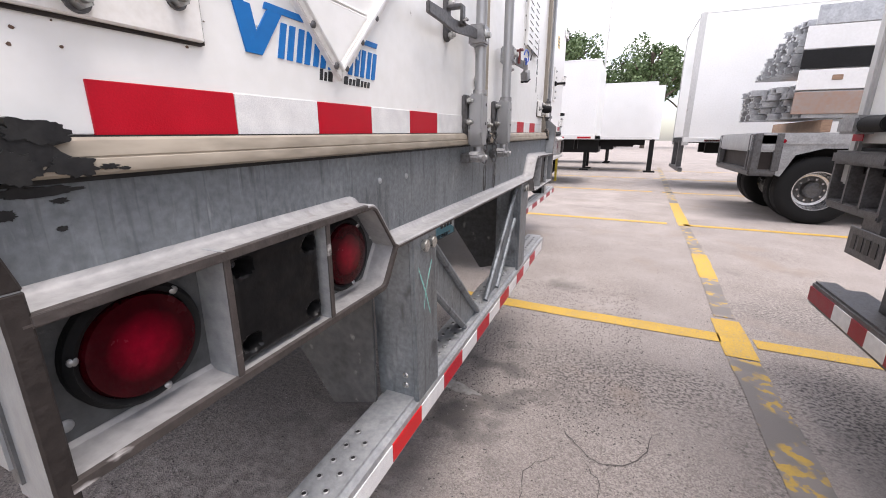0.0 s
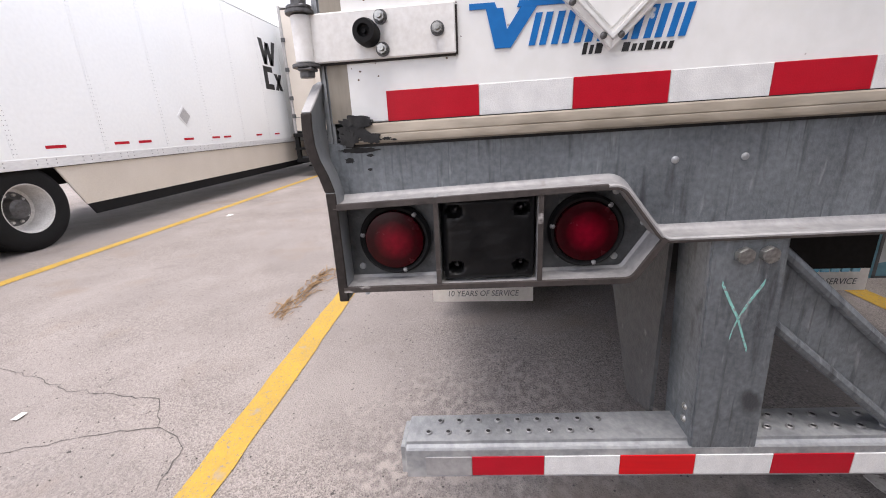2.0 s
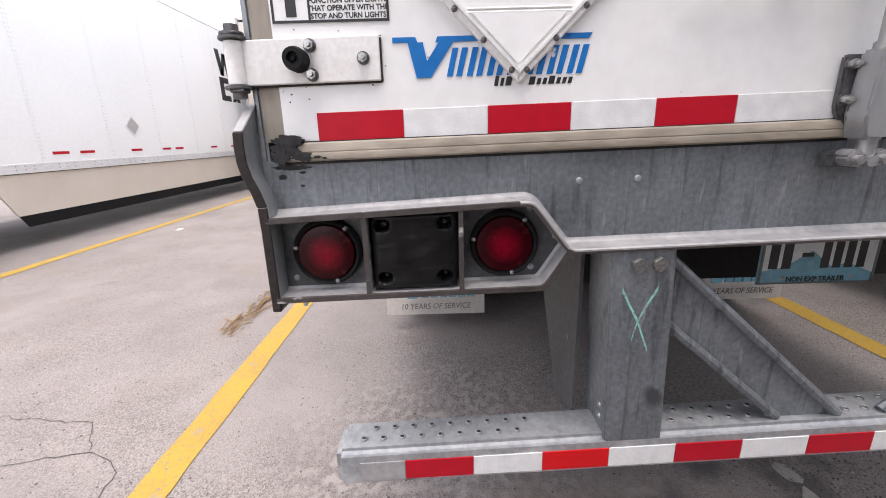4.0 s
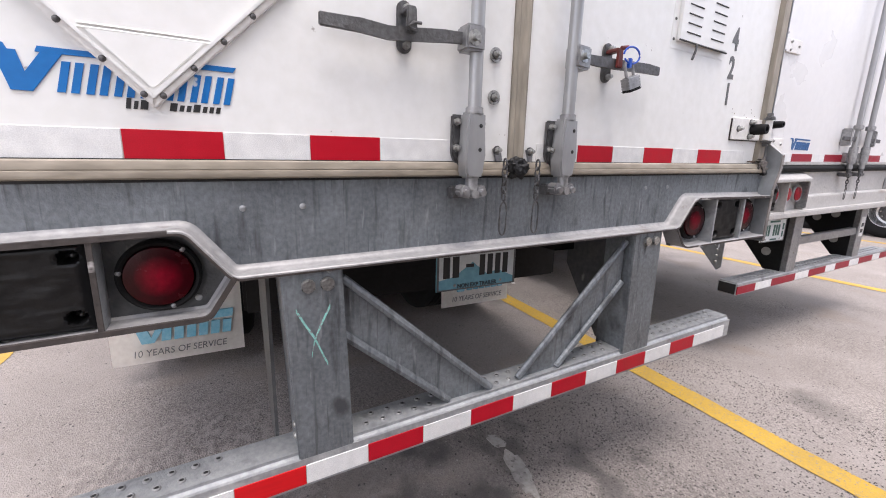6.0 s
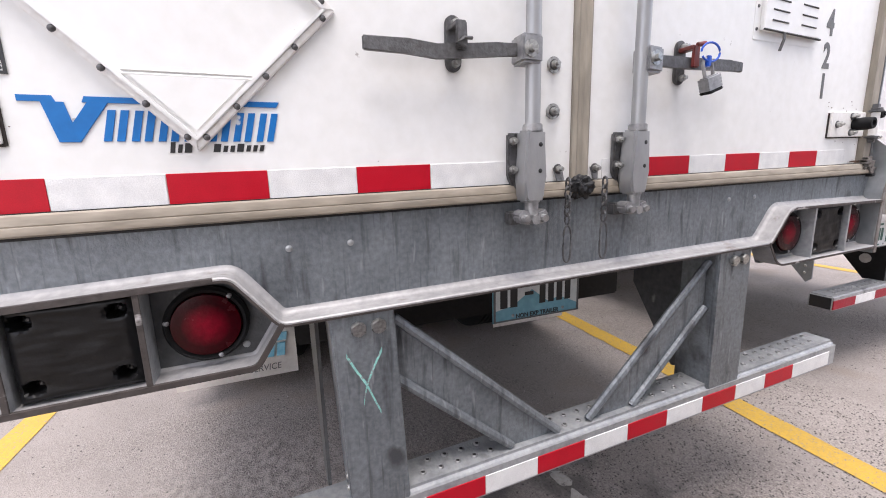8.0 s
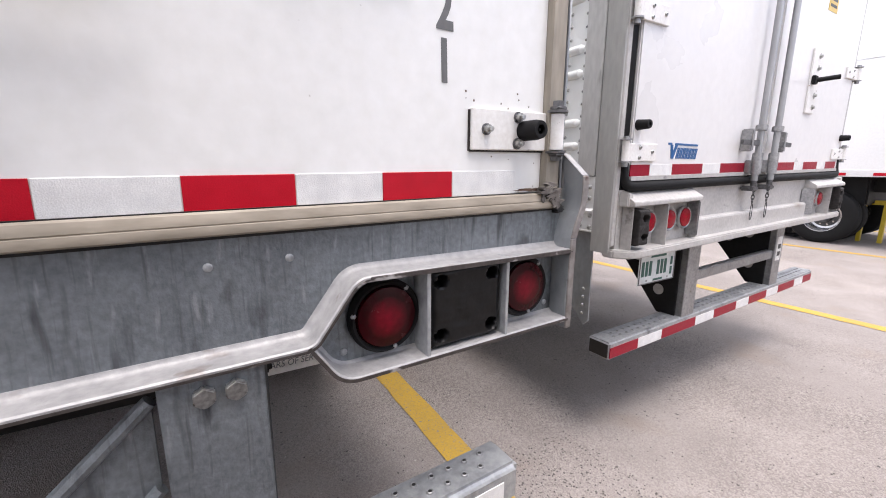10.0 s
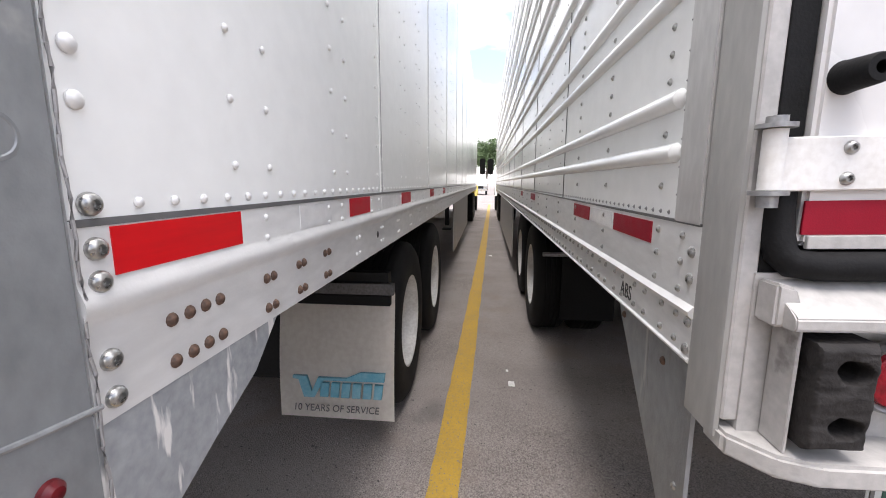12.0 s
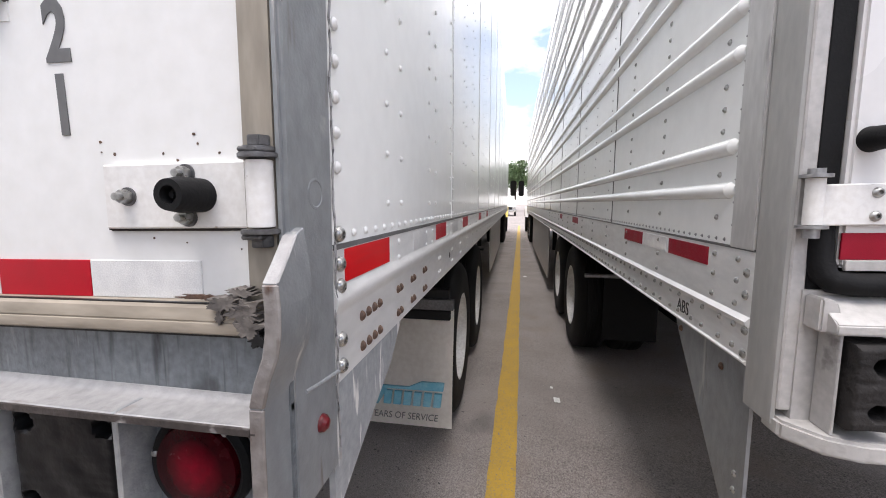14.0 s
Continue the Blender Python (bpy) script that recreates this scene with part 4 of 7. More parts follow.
for mirror in (0, 1):
    def my(y):
        return A0 + A1 - y if mirror else y
    bm = B()
    prism(bm, [(my(y), z + (0.002 if k < 5 and not mirror else 0.0)) for k, (y, z) in enumerate([(A0 + 0.018, 1.0915), (0.12, 1.0935), (0.20, 1.0950), (0.34, 1.0985), (0.50, 1.1015), (0.50, 1.0945), (0.34, 1.0895), (0.20, 1.0868), (A0 + 0.018, 1.0825)])], 0.0505 if mirror else 0.0450, 0.0550, "x", 0.001)
    part("sill_lip", bm, "lip", sill, "chipped rusty front lip of the sill", SA)
    shelf_line = rounded([(my(y), z) for y, z in ((A0 + 0.014, 0.920), (0.556, 0.920), (0.608, 0.999))], (0.034 if mirror else 0.016,), 8)
    if mirror:
        shelf_line = shelf_line[::-1]
    lbox = part("light_box", bent_plate(shelf_line, [(-0.01, 0.0), (0.051, 0.0), (0.0535, 0.0025), (0.0535, 0.006), (0.051, 0.0085), (0.012, 0.0085), (0.004, 0.011), (0.0, 0.016), (-0.01, 0.018)]), "galv_edge", trailer, "galvanised lamp box welded below the sill", SA)
    bm = bent_plate(shelf_line, [(0.0522, -0.0008), (0.0545, -0.0008), (0.0548, 0.0052), (0.0522, 0.0056)] if mirror else [(0.0470, -0.0010), (0.0548, -0.0010), (0.0551, 0.0092), (0.0470, 0.0092)])
    part("box_lip", bm, "lip", lbox, "chipped rusty front lip of the lamp box", SA)
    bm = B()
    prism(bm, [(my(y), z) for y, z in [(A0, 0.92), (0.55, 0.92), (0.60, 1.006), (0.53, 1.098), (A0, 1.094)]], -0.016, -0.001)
    # the left box back has its shade in the colour, the right is plain galv
    part("back_plate", bm, "galv" if mirror else "galv_shaded", lbox, "" if mirror else "dark back of the lamp box, shade in its colour", SA)
    for y in (0.198, 0.386):
        bm = B()
        a, b = sorted((my(y - 0.004), my(y + 0.004)))
        box(bm, -0.004, 0.052, a, b, 0.924, 1.097, 0.0015, 1)
        part("divider", bm, "galv_pale", lbox, "", SA)
        if not mirror:
            bm = B()
            box(bm, 0.050, 0.0532, a - 0.0006, b + 0.0006, 0.926, 1.095, 0.0006, 1)
            part("divider_lip", bm, "lip", lbox, "dark chipped front edge of the divider", SA)
    a, b = sorted((my(0.208), my(0.377)))
    bm = moulded_pad(-0.002, 0.041, a, b, 0.932, 1.090, [(my(y), z) for y in (0.231, 0.353) for z in (0.957, 1.066)], (0.013, 0.0105), 0.0016, mirror + 1.0)
    cover = part("dock_bumper", bm, "black", lbox, "black rubber pad with four sunken bolt holes", SA)
    for y in (0.231, 0.353):
        for z in (0.957, 1.066):
            link("bolt", PAD_BOLT, cover, Matrix.Translation((0.008, my(y) + 0.001, z + SA * my(y))))
    for y in (0.119, 0.457) if mirror else (0.111, 0.476):
        tail_lamp(lbox, 0.0, my(y), 1.0115 + SA * my(y))
    for y, z in ((0.037, 0.955), (0.535, 0.955), (0.585, 1.02), (0.53, 1.082)):
        link("rivet_head", FLAT_X, lbox, Matrix.Translation((0, my(y), z + SA * my(y))))
for y, z in ((0.628, 1.132), (0.746, 1.131), (1.985, 1.14), (1.87, 1.14)):
    link("rivet_head", FLAT_X, sill, Matrix.Translation((0.0, y, z + SA * y)))

# cream bottom seal and black sealant in its corners
bm = B()
prism(bm, [(-0.02, 1.196), (0.012, 1.196), (0.017, 1.199), (0.018, 1.205), (0.0165, 1.2115), (0.0145, 1.2125), (0.0145, 1.2135), (0.0155, 1.2145), (0.0145, 1.222), (0.012, 1.229), (0.008, 1.232), (-0.02, 1.232)], 0.045, 2.575, "y")
# dark strips at the seal's joints, which also paint the shade under it
gap = B()
box(gap, -0.001, 0.0035, 0.03, 2.575, 1.1905, 1.1965)
box(gap, 0.0005, 0.006, 0.05, 2.555, 1.2318, 1.2338)
seal = part("bottom_seal", bm, "cream", trailer, "cream rubber seal along the foot of the doors", 0.0165)
part("seal_gap", gap, "tar", seal, "dark joint line along the seal, with its shade painted in", 0.0165)
for y, z, ry, rz, x0, x1, s in ((0.052, 1.226, 0.034, 0.022, 0.004, 0.0185, 1), (0.062, 1.238, 0.026, 0.012, 0.004, 0.0200, 2), (0.042, 1.208, 0.022, 0.014, 0.004, 0.0205, 3), (0.085, 1.207, 0.022, 0.010, 0.010, 0.0205, 4), (0.112, 1.206, 0.010, 0.003, 0.012, 0.0195, 5), (0.126, 1.204, 0.006, 0.002, 0.012, 0.0195, 6), (0.055, 1.186, 0.045, 0.006, -0.001, 0.003, 7), (0.035, 1.168, 0.010, 0.006, -0.001, 0.0012, 8), (0.075, 1.176, 0.008, 0.003, -0.001, 0.0012, 9), (0.072, 1.150, 0.005, 0.003, -0.001, 0.0012, 10)):
    part("sealant", ragged(y, z, ry * 0.82, rz * 0.85, x0, x1, s, 0.36), "tar", seal, "smeared black sealant")
for y, z, ry, rz, x0, x1, s, m in ((2.548, 1.270, 0.030, 0.017, 0.004, 0.021, 21, "torn"), (2.528, 1.279, 0.026, 0.008, 0.004, 0.023, 22, "torn"), (2.556, 1.252, 0.020, 0.016, 0.004, 0.023, 23, "torn"), (2.566, 1.238, 0.014, 0.010, 0.004, 0.022, 24, "tar"), (2.500, 1.281, 0.030, 0.0045, -0.001, 0.0030, 25, "rust"), (2.515, 1.262, 0.006, 0.009, 0.010, 0.0195, 26, "torn"), (2.545, 1.292, 0.020, 0.006, 0.0, 0.016, 27, "torn")):
    part("sealant", ragged(y + 0.012 * (m != "rust"), z, ry * (0.70 if m != "rust" else 1), rz * 0.85, x0, x1, s, 0.6), m, seal, "torn grey-brown end of the seal")
bm = B()
vs = bmesh.ops.create_icosphere(bm, subdivisions=5, radius=1)["verts"]
for v in vs:
    n = 1 + 0.45 * noise.noise(v.co * 2.6) + 0.13 * noise.noise(v.co * 7)
    v.co = Vector((0.014 + v.co.x * 0.016 * n, 1.308 + v.co.y * 0.036 * n, 1.238 + v.co.z * 0.026 * n))
part("sealant", bm, "tar", seal, "crumpled black rubber at the door meeting")

# rear underrun bumper, lifted at one end
XB, LB = 0.047, 0.040


def skew(bm, k=0.0):
    for v in bm.verts:
        v.co.x += k * v.co.y
    return bm


bm = B()
box(bm, XB - 0.112, XB, 0.088, 2.470, 0.441, 0.541, 0.014, 3)
bumper = part("underrun_bumper", bm, "galv_pale", trailer, "galvanised rear underrun bumper with red and white tape", LB)
edges = [0.145, 0.249, 0.407, 0.566, 0.719, 0.871, 1.024, 1.175, 1.324, 1.475, 1.625, 1.773, 1.922, 2.067, 2.212, 2.420]
for i, (a, b) in enumerate(zip(edges, edges[1:])):
    red = i % 2 == 1
    bm = B()
    box(bm, XB - 0.003, XB + 0.002, a + 0.0006, b - 0.0006, 0.460, 0.510, 0.0006, 1)
    part("tape_piece", bm, "red_bright" if i == 3 else "red" if red else "tape_white" if i else "galv_edge", bumper, "red reflective tape" if red else "white reflective tape" if i else "tape worn down to grey", LB)
bm = B()
lathe(bm, [(-0.001, 0.0088), (0.0035, 0.0078), (0.0045, 0.006), (0.003, 0.0045), (-0.001, 0.004)], 12, "z")
GRIP = meshed("grip_button", bm, "steel")
bm = B()
lathe(bm, [(-0.002, 0.0062), (0.0030, 0.0060), (0.0032, 0.0004)], 12, "z")
GRIP_HOLE = meshed("grip_hole", bm, "ink")
for k in range(int((2.52 - 0.12) / 0.048)):
    y = 0.150 + 0.0455 * k
    if 0.53 < y < 0.86 or 1.76 < y < 1.96:
        continue
    for row in (0, 1):
        yy = y + 0.024 * row
        at = Matrix.Translation((XB - 0.04 - 0.036 * row, yy, 0.541 + LB * yy))
        link("grip_button", GRIP, bumper, at)
        link("grip_hole", GRIP_HOLE, bumper, at)
for y0, y1, b0, b1, far in ((0.686, 0.818, 0.706, 0.835, 0.664), (1.792, 1.930, 1.797, 1.934, 1.938)):
    bm = B()
    prism(bm, [(b0, 0.538), (b1, 0.538), (y1, 1.0), (y0, 1.0)], 0.034, 0.048, "x", 0.003)
    prism(bm, [(b0, 0.538), (b0 + 0.008, 0.538), (y0 + 0.008, 1.0), (y0, 1.0)], -0.07, 0.036)
    prism(bm, [(b1 - 0.008, 0.538), (b1, 0.538), (y1, 1.0), (y1 - 0.008, 1.0)], -0.07, 0.036)
    post = part("bumper_post", skew(bm, -0.002), "galv", trailer, "galvanised channel post of the bumper", SA)
    bm = B()
    prism(bm, [(-0.06, 0.54), (-0.20, 0.50), (-0.40, 0.78), (-0.40, 1.0), (-0.06, 1.0)], far, far + 0.008, "y")
    # the unlit face of the gusset is painted dark
    part("post_gusset", bm, "galv_shaded", post, "", SA)
    for d in (0.052, 0.093):
        yy = y0 + d + 0.004
        link("bolt", HEX, post, Matrix.Translation((0.047 - 0.002 * yy, yy, 0.964 + SA * yy)))
    for k in range(2 if far < 1 else 0):
        link("bolt", BUTTON, post, Matrix.Translation((0.01, b0, 0.585 + 0.03 * k + SA * b0)) @ Matrix.Rotation(radians(-90), 4, "Z"))
    if far < 1:
        for pts in ([(0.715, 0.905), (0.735, 0.865), (0.752, 0.835), (0.765, 0.80), (0.779, 0.765)], [(0.788, 0.905), (0.772, 0.875), (0.758, 0.845), (0.748, 0.815), (0.744, 0.79)]):
            bm = B()
            up = [(y, z + 0.010) for y, z in pts]
            prism(bm, pts + up[::-1], 0.0475, 0.0488)
            part("chalk_mark", skew(bm, -0.002), "chalk", post, "turquoise chalk mark", SA)
for sgn, ya, yb0, yb1 in ((1, 0.822, 1.113, 1.255), (-1, 1.782, 1.356, 1.512)):
    bm = B()
    lo, hi = (yb0, yb1) if sgn == 1 else (yb1, yb0)
    zb = 0.541 + (LB - SA) * (lo + hi) / 2
    prism(bm, [(ya, 0.823), (ya, 0.964), (hi, zb), (lo, zb)], 0.008, 0.018)
    tube(bm, [(0.022, ya, 0.823), (0.022, lo, zb + 0.004)], 0.011, 8)
    tube(bm, [(0.022, ya, 0.964), (0.022, hi, zb + 0.004)], 0.011, 8)
    part("diagonal_brace", skew(bm, -0.002), "galv", trailer, "galvanised diagonal brace of the bumper", SA)

# doors
doors = []
for y0, y1 in ((0.047, 1.286), (1.332, 2.556)):
    bm = B()
    box(bm, -0.05, 0.0, y0, y1, 1.232, 4.0, 0.003)
    doors.append(part("rear_door", bm, "white", trailer, "white rear door with chipped paint", DA))
bm = B()
box(bm, -0.06, -0.004, A0 + 0.012, 0.049, 1.235, 4.0)
part("side_seal", bm, "seal_grey", trailer, "grimy taupe rubber seal beside the doors", DA)
bm = B()
box(bm, -0.06, -0.004, 2.554, A1 - 0.012, 1.235, 4.0)
part("side_seal", bm, "seal_grey", trailer, "grimy taupe rubber seal beside the doors", DA)
bm = B()
prism(bm, [(-0.03, 1.284), (0.008, 1.284), (0.013, 1.292), (0.006, 1.300), (0.006, 1.316), (0.013, 1.325), (0.008, 1.333), (-0.03, 1.333)], 1.25, 4.0, "z")
part("centre_seal", bm, "seal_grey", trailer, "taupe rubber seal where the doors meet")
bm = B()
box(bm, -0.13, 0.01, A0, A1, 3.98, 4.1, 0.006)
part("rear_header", bm, "frame_post", trailer, "grey rear header")
tape_row(doors[0], [0.114, 0.281, 0.443, 0.604, 0.767, 0.923, 1.115], 0.0, 1.2335, 1.2855, True, DA)
tape_row(doors[1], [1.38, 1.541, 1.695, 1.848, 2.004, 2.156, 2.307, 2.475], 0.0, 1.2335, 1.2835, False, DA)

# ---- door furniture of the grey-silled trailer ----


def rubber_stop(parent, x, y, z, r=0.021, length=0.035):
    bm = B()
    lathe(bm, [(0, r), (length * 0.7, r), (length, r * 0.86), (length, r * 0.5), (length * 0.75, r * 0.45), (length * 0.75, r * 0.18), (length * 0.9, r * 0.15), (length * 0.9, 0.0008)], 24)
    link("door_stop", meshed("door_stop", bm, "rubber"), parent, Matrix.Translation((x, y, z)), "round black rubber door stop")


def door_hinge(door, mirror):
    """The strap hinge at the foot of a door, its knuckle hanging beside the frame post."""
    def my(y):
        return A0 + A1 - y if mirror else y
    z0, z1 = (1.326, 1.408) if mirror else (1.338, 1.416)
    end, length, xk, yk, rk = (0.020, 0.254, 0.022, 0.026, 0.0165) if mirror else (-0.012, 0.243, 0.010, -0.022, 0.0165)
    bm = B()
    a, b = sorted((my(end), my(length)))
    box(bm, 0.0, 0.010, a, b, z0, z1, 0.002, 1)
    hinge = part("door_hinge", bm, "hinge", door, "white painted strap hinge, chipped", DA)
    bm = B()
    cyl(bm, (xk, my(yk), z0 + 0.002), (xk, my(yk), z1 - 0.002), rk, seg=24, bev=0.001)
    part("knuckle", bm, "hinge", hinge, "", DA)
    for zz, dz, r in ((z1, 0.006, 0.024), (z1 + 0.007, 0.006, 0.021), (z1 + 0.014, 0.012, 0.014), (z0 - 0.006, 0.006, 0.024), (z0 - 0.022, 0.014, 0.014)):
        bm = B()
        cyl(bm, (xk, my(yk), zz), (xk, my(yk), zz + dz), r, seg=6 if r < 0.015 else 24, bev=0.001)
        part("pin_washer", bm, "steel_dark", hinge, "", DA)
    for zz in (z0 - 0.012, z1 + 0.0065):
        bm = B()
        a, b = sorted((my(yk - 0.010), my(yk + 0.016)))
        box(bm, xk - 0.013, xk + 0.020, a, b, zz, zz + 0.006, 0.002, 1)
        part("hinge_lug", bm, "steel_dark", hinge, "", DA)
    for y2, y3, z2, z3 in ((end + 0.006, length, z0 - 0.0035, z0 + 0.0005), (length - 0.0005, length + 0.0035, z0 - 0.002, z1 - 0.004)):
        bm = B()
        a, b = sorted((my(y2), my(y3)))
        box(bm, -0.001, 0.004, a, b, z2, z3)
        part("grime_line", bm, "rusted", hinge, "dark grime under the hinge strap", DA)
    yc = my(0.114) if mirror else my(0.094)
    rubber_stop(hinge, 0.010, yc, (z0 + z1) / 2 + DA * yc, length=0.052 if mirror else 0.035)
    for y, z in ((0.133 if mirror else 0.117, z1 - 0.014), (0.133 if mirror else 0.117, z0 + 0.014), (0.218 if mirror else 0.213, (z0 + z1) / 2)):
        link("nut", STUD, hinge, Matrix.Translation((0.010, my(y), z + DA * my(y))))


for d, mir in ((doors[0], 0), (doors[1], 1)):
    door_hinge(d, mir)
    for zz in (0.72, 1.44, 2.16):
        bm = B()
        a, b = (2.36, 2.59) if mir else (-0.012, 0.24)
        box(bm, 0.0, 0.010, a, b, 1.343 + zz, 1.425 + zz, 0.002, 1)
        part("door_hinge", bm, "hinge", d, "white painted strap hinge, chipped", DA)

# lock rods with brackets, keepers and handles
for side, yr, door in ((-1, 1.147, doors[0]), (1, 1.447, doors[1])):
    z = DA * yr
    bm = B()
    cyl(bm, (0.045, yr, 1.345 + z), (0.045, yr, 3.95), 0.0165, seg=24)
    rod = part("lock_rod", bm, "rod", door, "galvanised upright lock rod")
    bm = B()
    cyl(bm, (0.045, yr, 1.345 + z), (0.045, yr, 1.362 + z), 0.0215, seg=24, bev=0.002)
    part("rod_collar", bm, "steel", rod)
    bm = B()
    outer = [(yr - 0.025, 1.350 + z), (yr + 0.024, 1.350 + z), (yr + 0.025, 1.25 + z), (yr + 0.023, 1.202 + z), (yr + 0.017, 1.192 + z), (yr - 0.021, 1.192 + z), (yr - 0.027, 1.202 + z), (yr - 0.027, 1.24 + z)]
    prism(bm, outer, 0.018, 0.064, "x", 0.008)
    part("rod_bearing", bm, "rod", rod, "galvanised bearing shell")
    bm = B()
    prism(bm, [(yr - 0.042, 1.346 + z), (yr + 0.042, 1.346 + z), (yr + 0.042, 1.250 + z), (yr + 0.02, 1.205 + z), (yr - 0.018, 1.205 + z), (yr - 0.042, 1.250 + z)], 0.0, 0.016, "x", 0.004)
    part("bearing_plate", bm, "steel_dark", rod)
    for yy, zz in ((yr - 0.034, 1.328), (yr - 0.034, 1.266), (yr + 0.035, 1.326), (yr + 0.035, 1.268)):
        link("nut", STUD, rod, Matrix.Translation((0.016, yy, zz + z)))
    for zz in (1.318, 1.262):
        link("bearing_hole", meshed("bearing_hole", dome("x", 0.005, 0.0015), "ink"), rod, Matrix.Translation((0.064, yr + 0.009, zz + z)))
    bm = B()
    cyl(bm, (0.045, yr, 1.165 + z), (0.045, yr, 1.198 + z), 0.0155, seg=16)
    for s2 in (-1, 1):
        prism(bm, [(yr + s2 * 0.006, 1.142 + z), (yr + s2 * 0.034, 1.147 + z), (yr + s2 * 0.040, 1.163 + z), (yr + s2 * 0.030, 1.178 + z), (yr + s2 * 0.008, 1.172 + z)], 0.022, 0.058, "x", 0.004)
        cyl(bm, (0.040, yr + s2 * 0.022, 1.160 + z), (0.068, yr + s2 * 0.024, 1.157 + z), 0.0085, seg=10)
    cyl(bm, (0.03, yr, 1.155 + z), (0.066, yr, 1.155 + z), 0.011, seg=8)
    part("cam_keeper", bm, "steel", rod, "worn steel cam in its keeper")
    bm = B()
    box(bm, 0.0, 0.03, yr - 0.046, yr + 0.046, 1.142 + z, 1.172 + z, 0.004)
    part("keeper_plate", bm, "steel_dark", rod, "dark plate behind the cam")
    # handle
    zh = 1.531 if side < 0 else 1.537
    bm = B()
    prism(bm, [(yr - 0.040, zh - 0.030), (yr + 0.010, zh - 0.030), (yr + 0.010, zh + 0.026), (yr - 0.040, zh + 0.026)] if side < 0 else [(yr + 0.047, zh - 0.036), (yr - 0.004, zh - 0.034), (yr - 0.004, zh + 0.024), (yr + 0.047, zh + 0.021)], 0.018, 0.068, "x", 0.005)
    clamp = part("handle_clamp", bm, "steel", rod, "grey steel handle clamp")
    link("bolt", HEX_W, clamp, Matrix.Translation((0.067, yr + 0.020 * side, zh - 0.004)))
    if side < 0:
        path = [(1.125, zh - 0.001), (1.06, zh - 0.005), (0.985, zh - 0.013), (0.93, zh - 0.018), (0.87, zh - 0.013), (0.786, zh - 0.013)]
    else:
        path = [(1.47, zh - 0.002), (1.55, zh - 0.002), (1.62, zh - 0.001), (1.70, zh + 0.002), (1.76, zh + 0.004), (1.815, zh + 0.003)]
    up = [(y, z2 + 0.0135 if 0 < i < 5 else z2 + 0.0125) for i, (y, z2) in enumerate(path)]
    low = [(y, z2 - 0.0135 if 0 < i < 5 else z2 - 0.0125) for i, (y, z2) in enumerate(path)]
    bm = B()
    prism(bm, up + low[::-1], 0.036, 0.046, "x", 0.002)
    part("lock_handle", bm, "steel_dark", rod, "dark flat steel door handle")
    # hasp
    yh = 0.979 if side < 0 else 1.622
    bm = B()
    pts = []
    for i in range(9):
        a = math.pi * i / 8
        pts.append((yh + 0.0175 * math.cos(a), zh + 0.046 + 0.0175 * math.sin(a)))
    for i in range(9):
        a = math.pi + math.pi * i / 8
        pts.append((yh + 0.0175 * math.cos(a), zh - 0.028 + 0.0175 * math.sin(a)))
    prism(bm, pts, 0.0, 0.010, "x", 0.002)
    hasp = part("handle_catch", bm, "steel_dark", door, "dark steel handle catch bolted to the door")
    bm = B()
    prism(bm, [(yh - 0.011, zh + 0.04), (yh + 0.011, zh + 0.04), (yh + 0.013, zh - 0.012), (yh - 0.013, zh - 0.012)], 0.046, 0.054, "x", 0.003)
    box(bm, 0.008, 0.05, yh - 0.011, yh + 0.011, zh + 0.032, zh + 0.042, 0.002, 1)
    part("catch_flap", bm, "red_steel" if side > 0 else "steel_dark", hasp, "rusty red catch flap" if side > 0 else "")
    for dz in (0.046, -0.030):
        link("nut", STUD, hasp, Matrix.Translation((0.009, yh + 0.002, zh + dz)))
    if side < 0:
        bm = B()
        tube(bm, [(0.056, yh + 0.02, zh + 0.008), (0.060, yh, zh + 0.006), (0.056, yh - 0.012, zh - 0.002), (0.058, yh + 0.004, zh - 0.008)], 0.0035, 8)
        part("catch_pin", bm, "steel_dark", hasp)
    else:
        bm = B()
        cyl(bm, (0.05, yh + 0.004, zh + 0.042), (0.054, yh + 0.026, zh + 0.046), 0.006, seg=12)
        part("catch_pin", bm, "red_steel", hasp)
        HASP_Z, HASP_Y = zh, yh
    # chain by the door meeting
    yc = 1.246 if side < 0 else 1.354
    link("nut", STUD, door, Matrix.Translation((0.004, yc, 1.283)))
    bm = B()
    prism(bm, [(yc - 0.013, 1.287), (yc + 0.013, 1.287), (yc + 0.016 - 0.004 * side, 1.256), (yc + 0.002, 1.248)], 0.0, 0.005, "x", 0.001)
    tab = part("chain_tab", bm, "steel", door)
    chain("chain", tab, (0.024, yc + 0.012, 1.248), 5)
WASHER = hex_bolt(0.0105, 0.009, 0.0180)
for z in (1.517, 1.415):
    link("nut", WASHER, doors[0], Matrix.Translation((0.001, 1.230, z)))
    link("nut", STUD, doors[0], Matrix.Translation((0.003, 1.230, z)))

# padlock with a blue seal, hanging from the catch
lock = thing("padlock", (0.06, HASP_Y + 0.04, HASP_Z - 0.07), "grey laminated steel padlock hanging open-armed on the door catch", "padlock")
lean = Matrix.Translation((0.066, HASP_Y + 0.019, HASP_Z - 0.009)) @ Matrix.Rotation(radians(20), 4, "X") @ Matrix.Scale(0.98, 4)
bm = B()
box(bm, -0.014, 0.014, -0.024, 0.024, -0.066, -0.028, 0.004)
for k in range(4):
    box(bm, -0.0144, 0.0144, -0.0243, 0.0243, -0.0615 + k * 0.008, -0.0545 + k * 0.008, 0.0006, 1)
link("lock_body", meshed("lock_body", bm, "steel"), lock, lean)
bm = B()
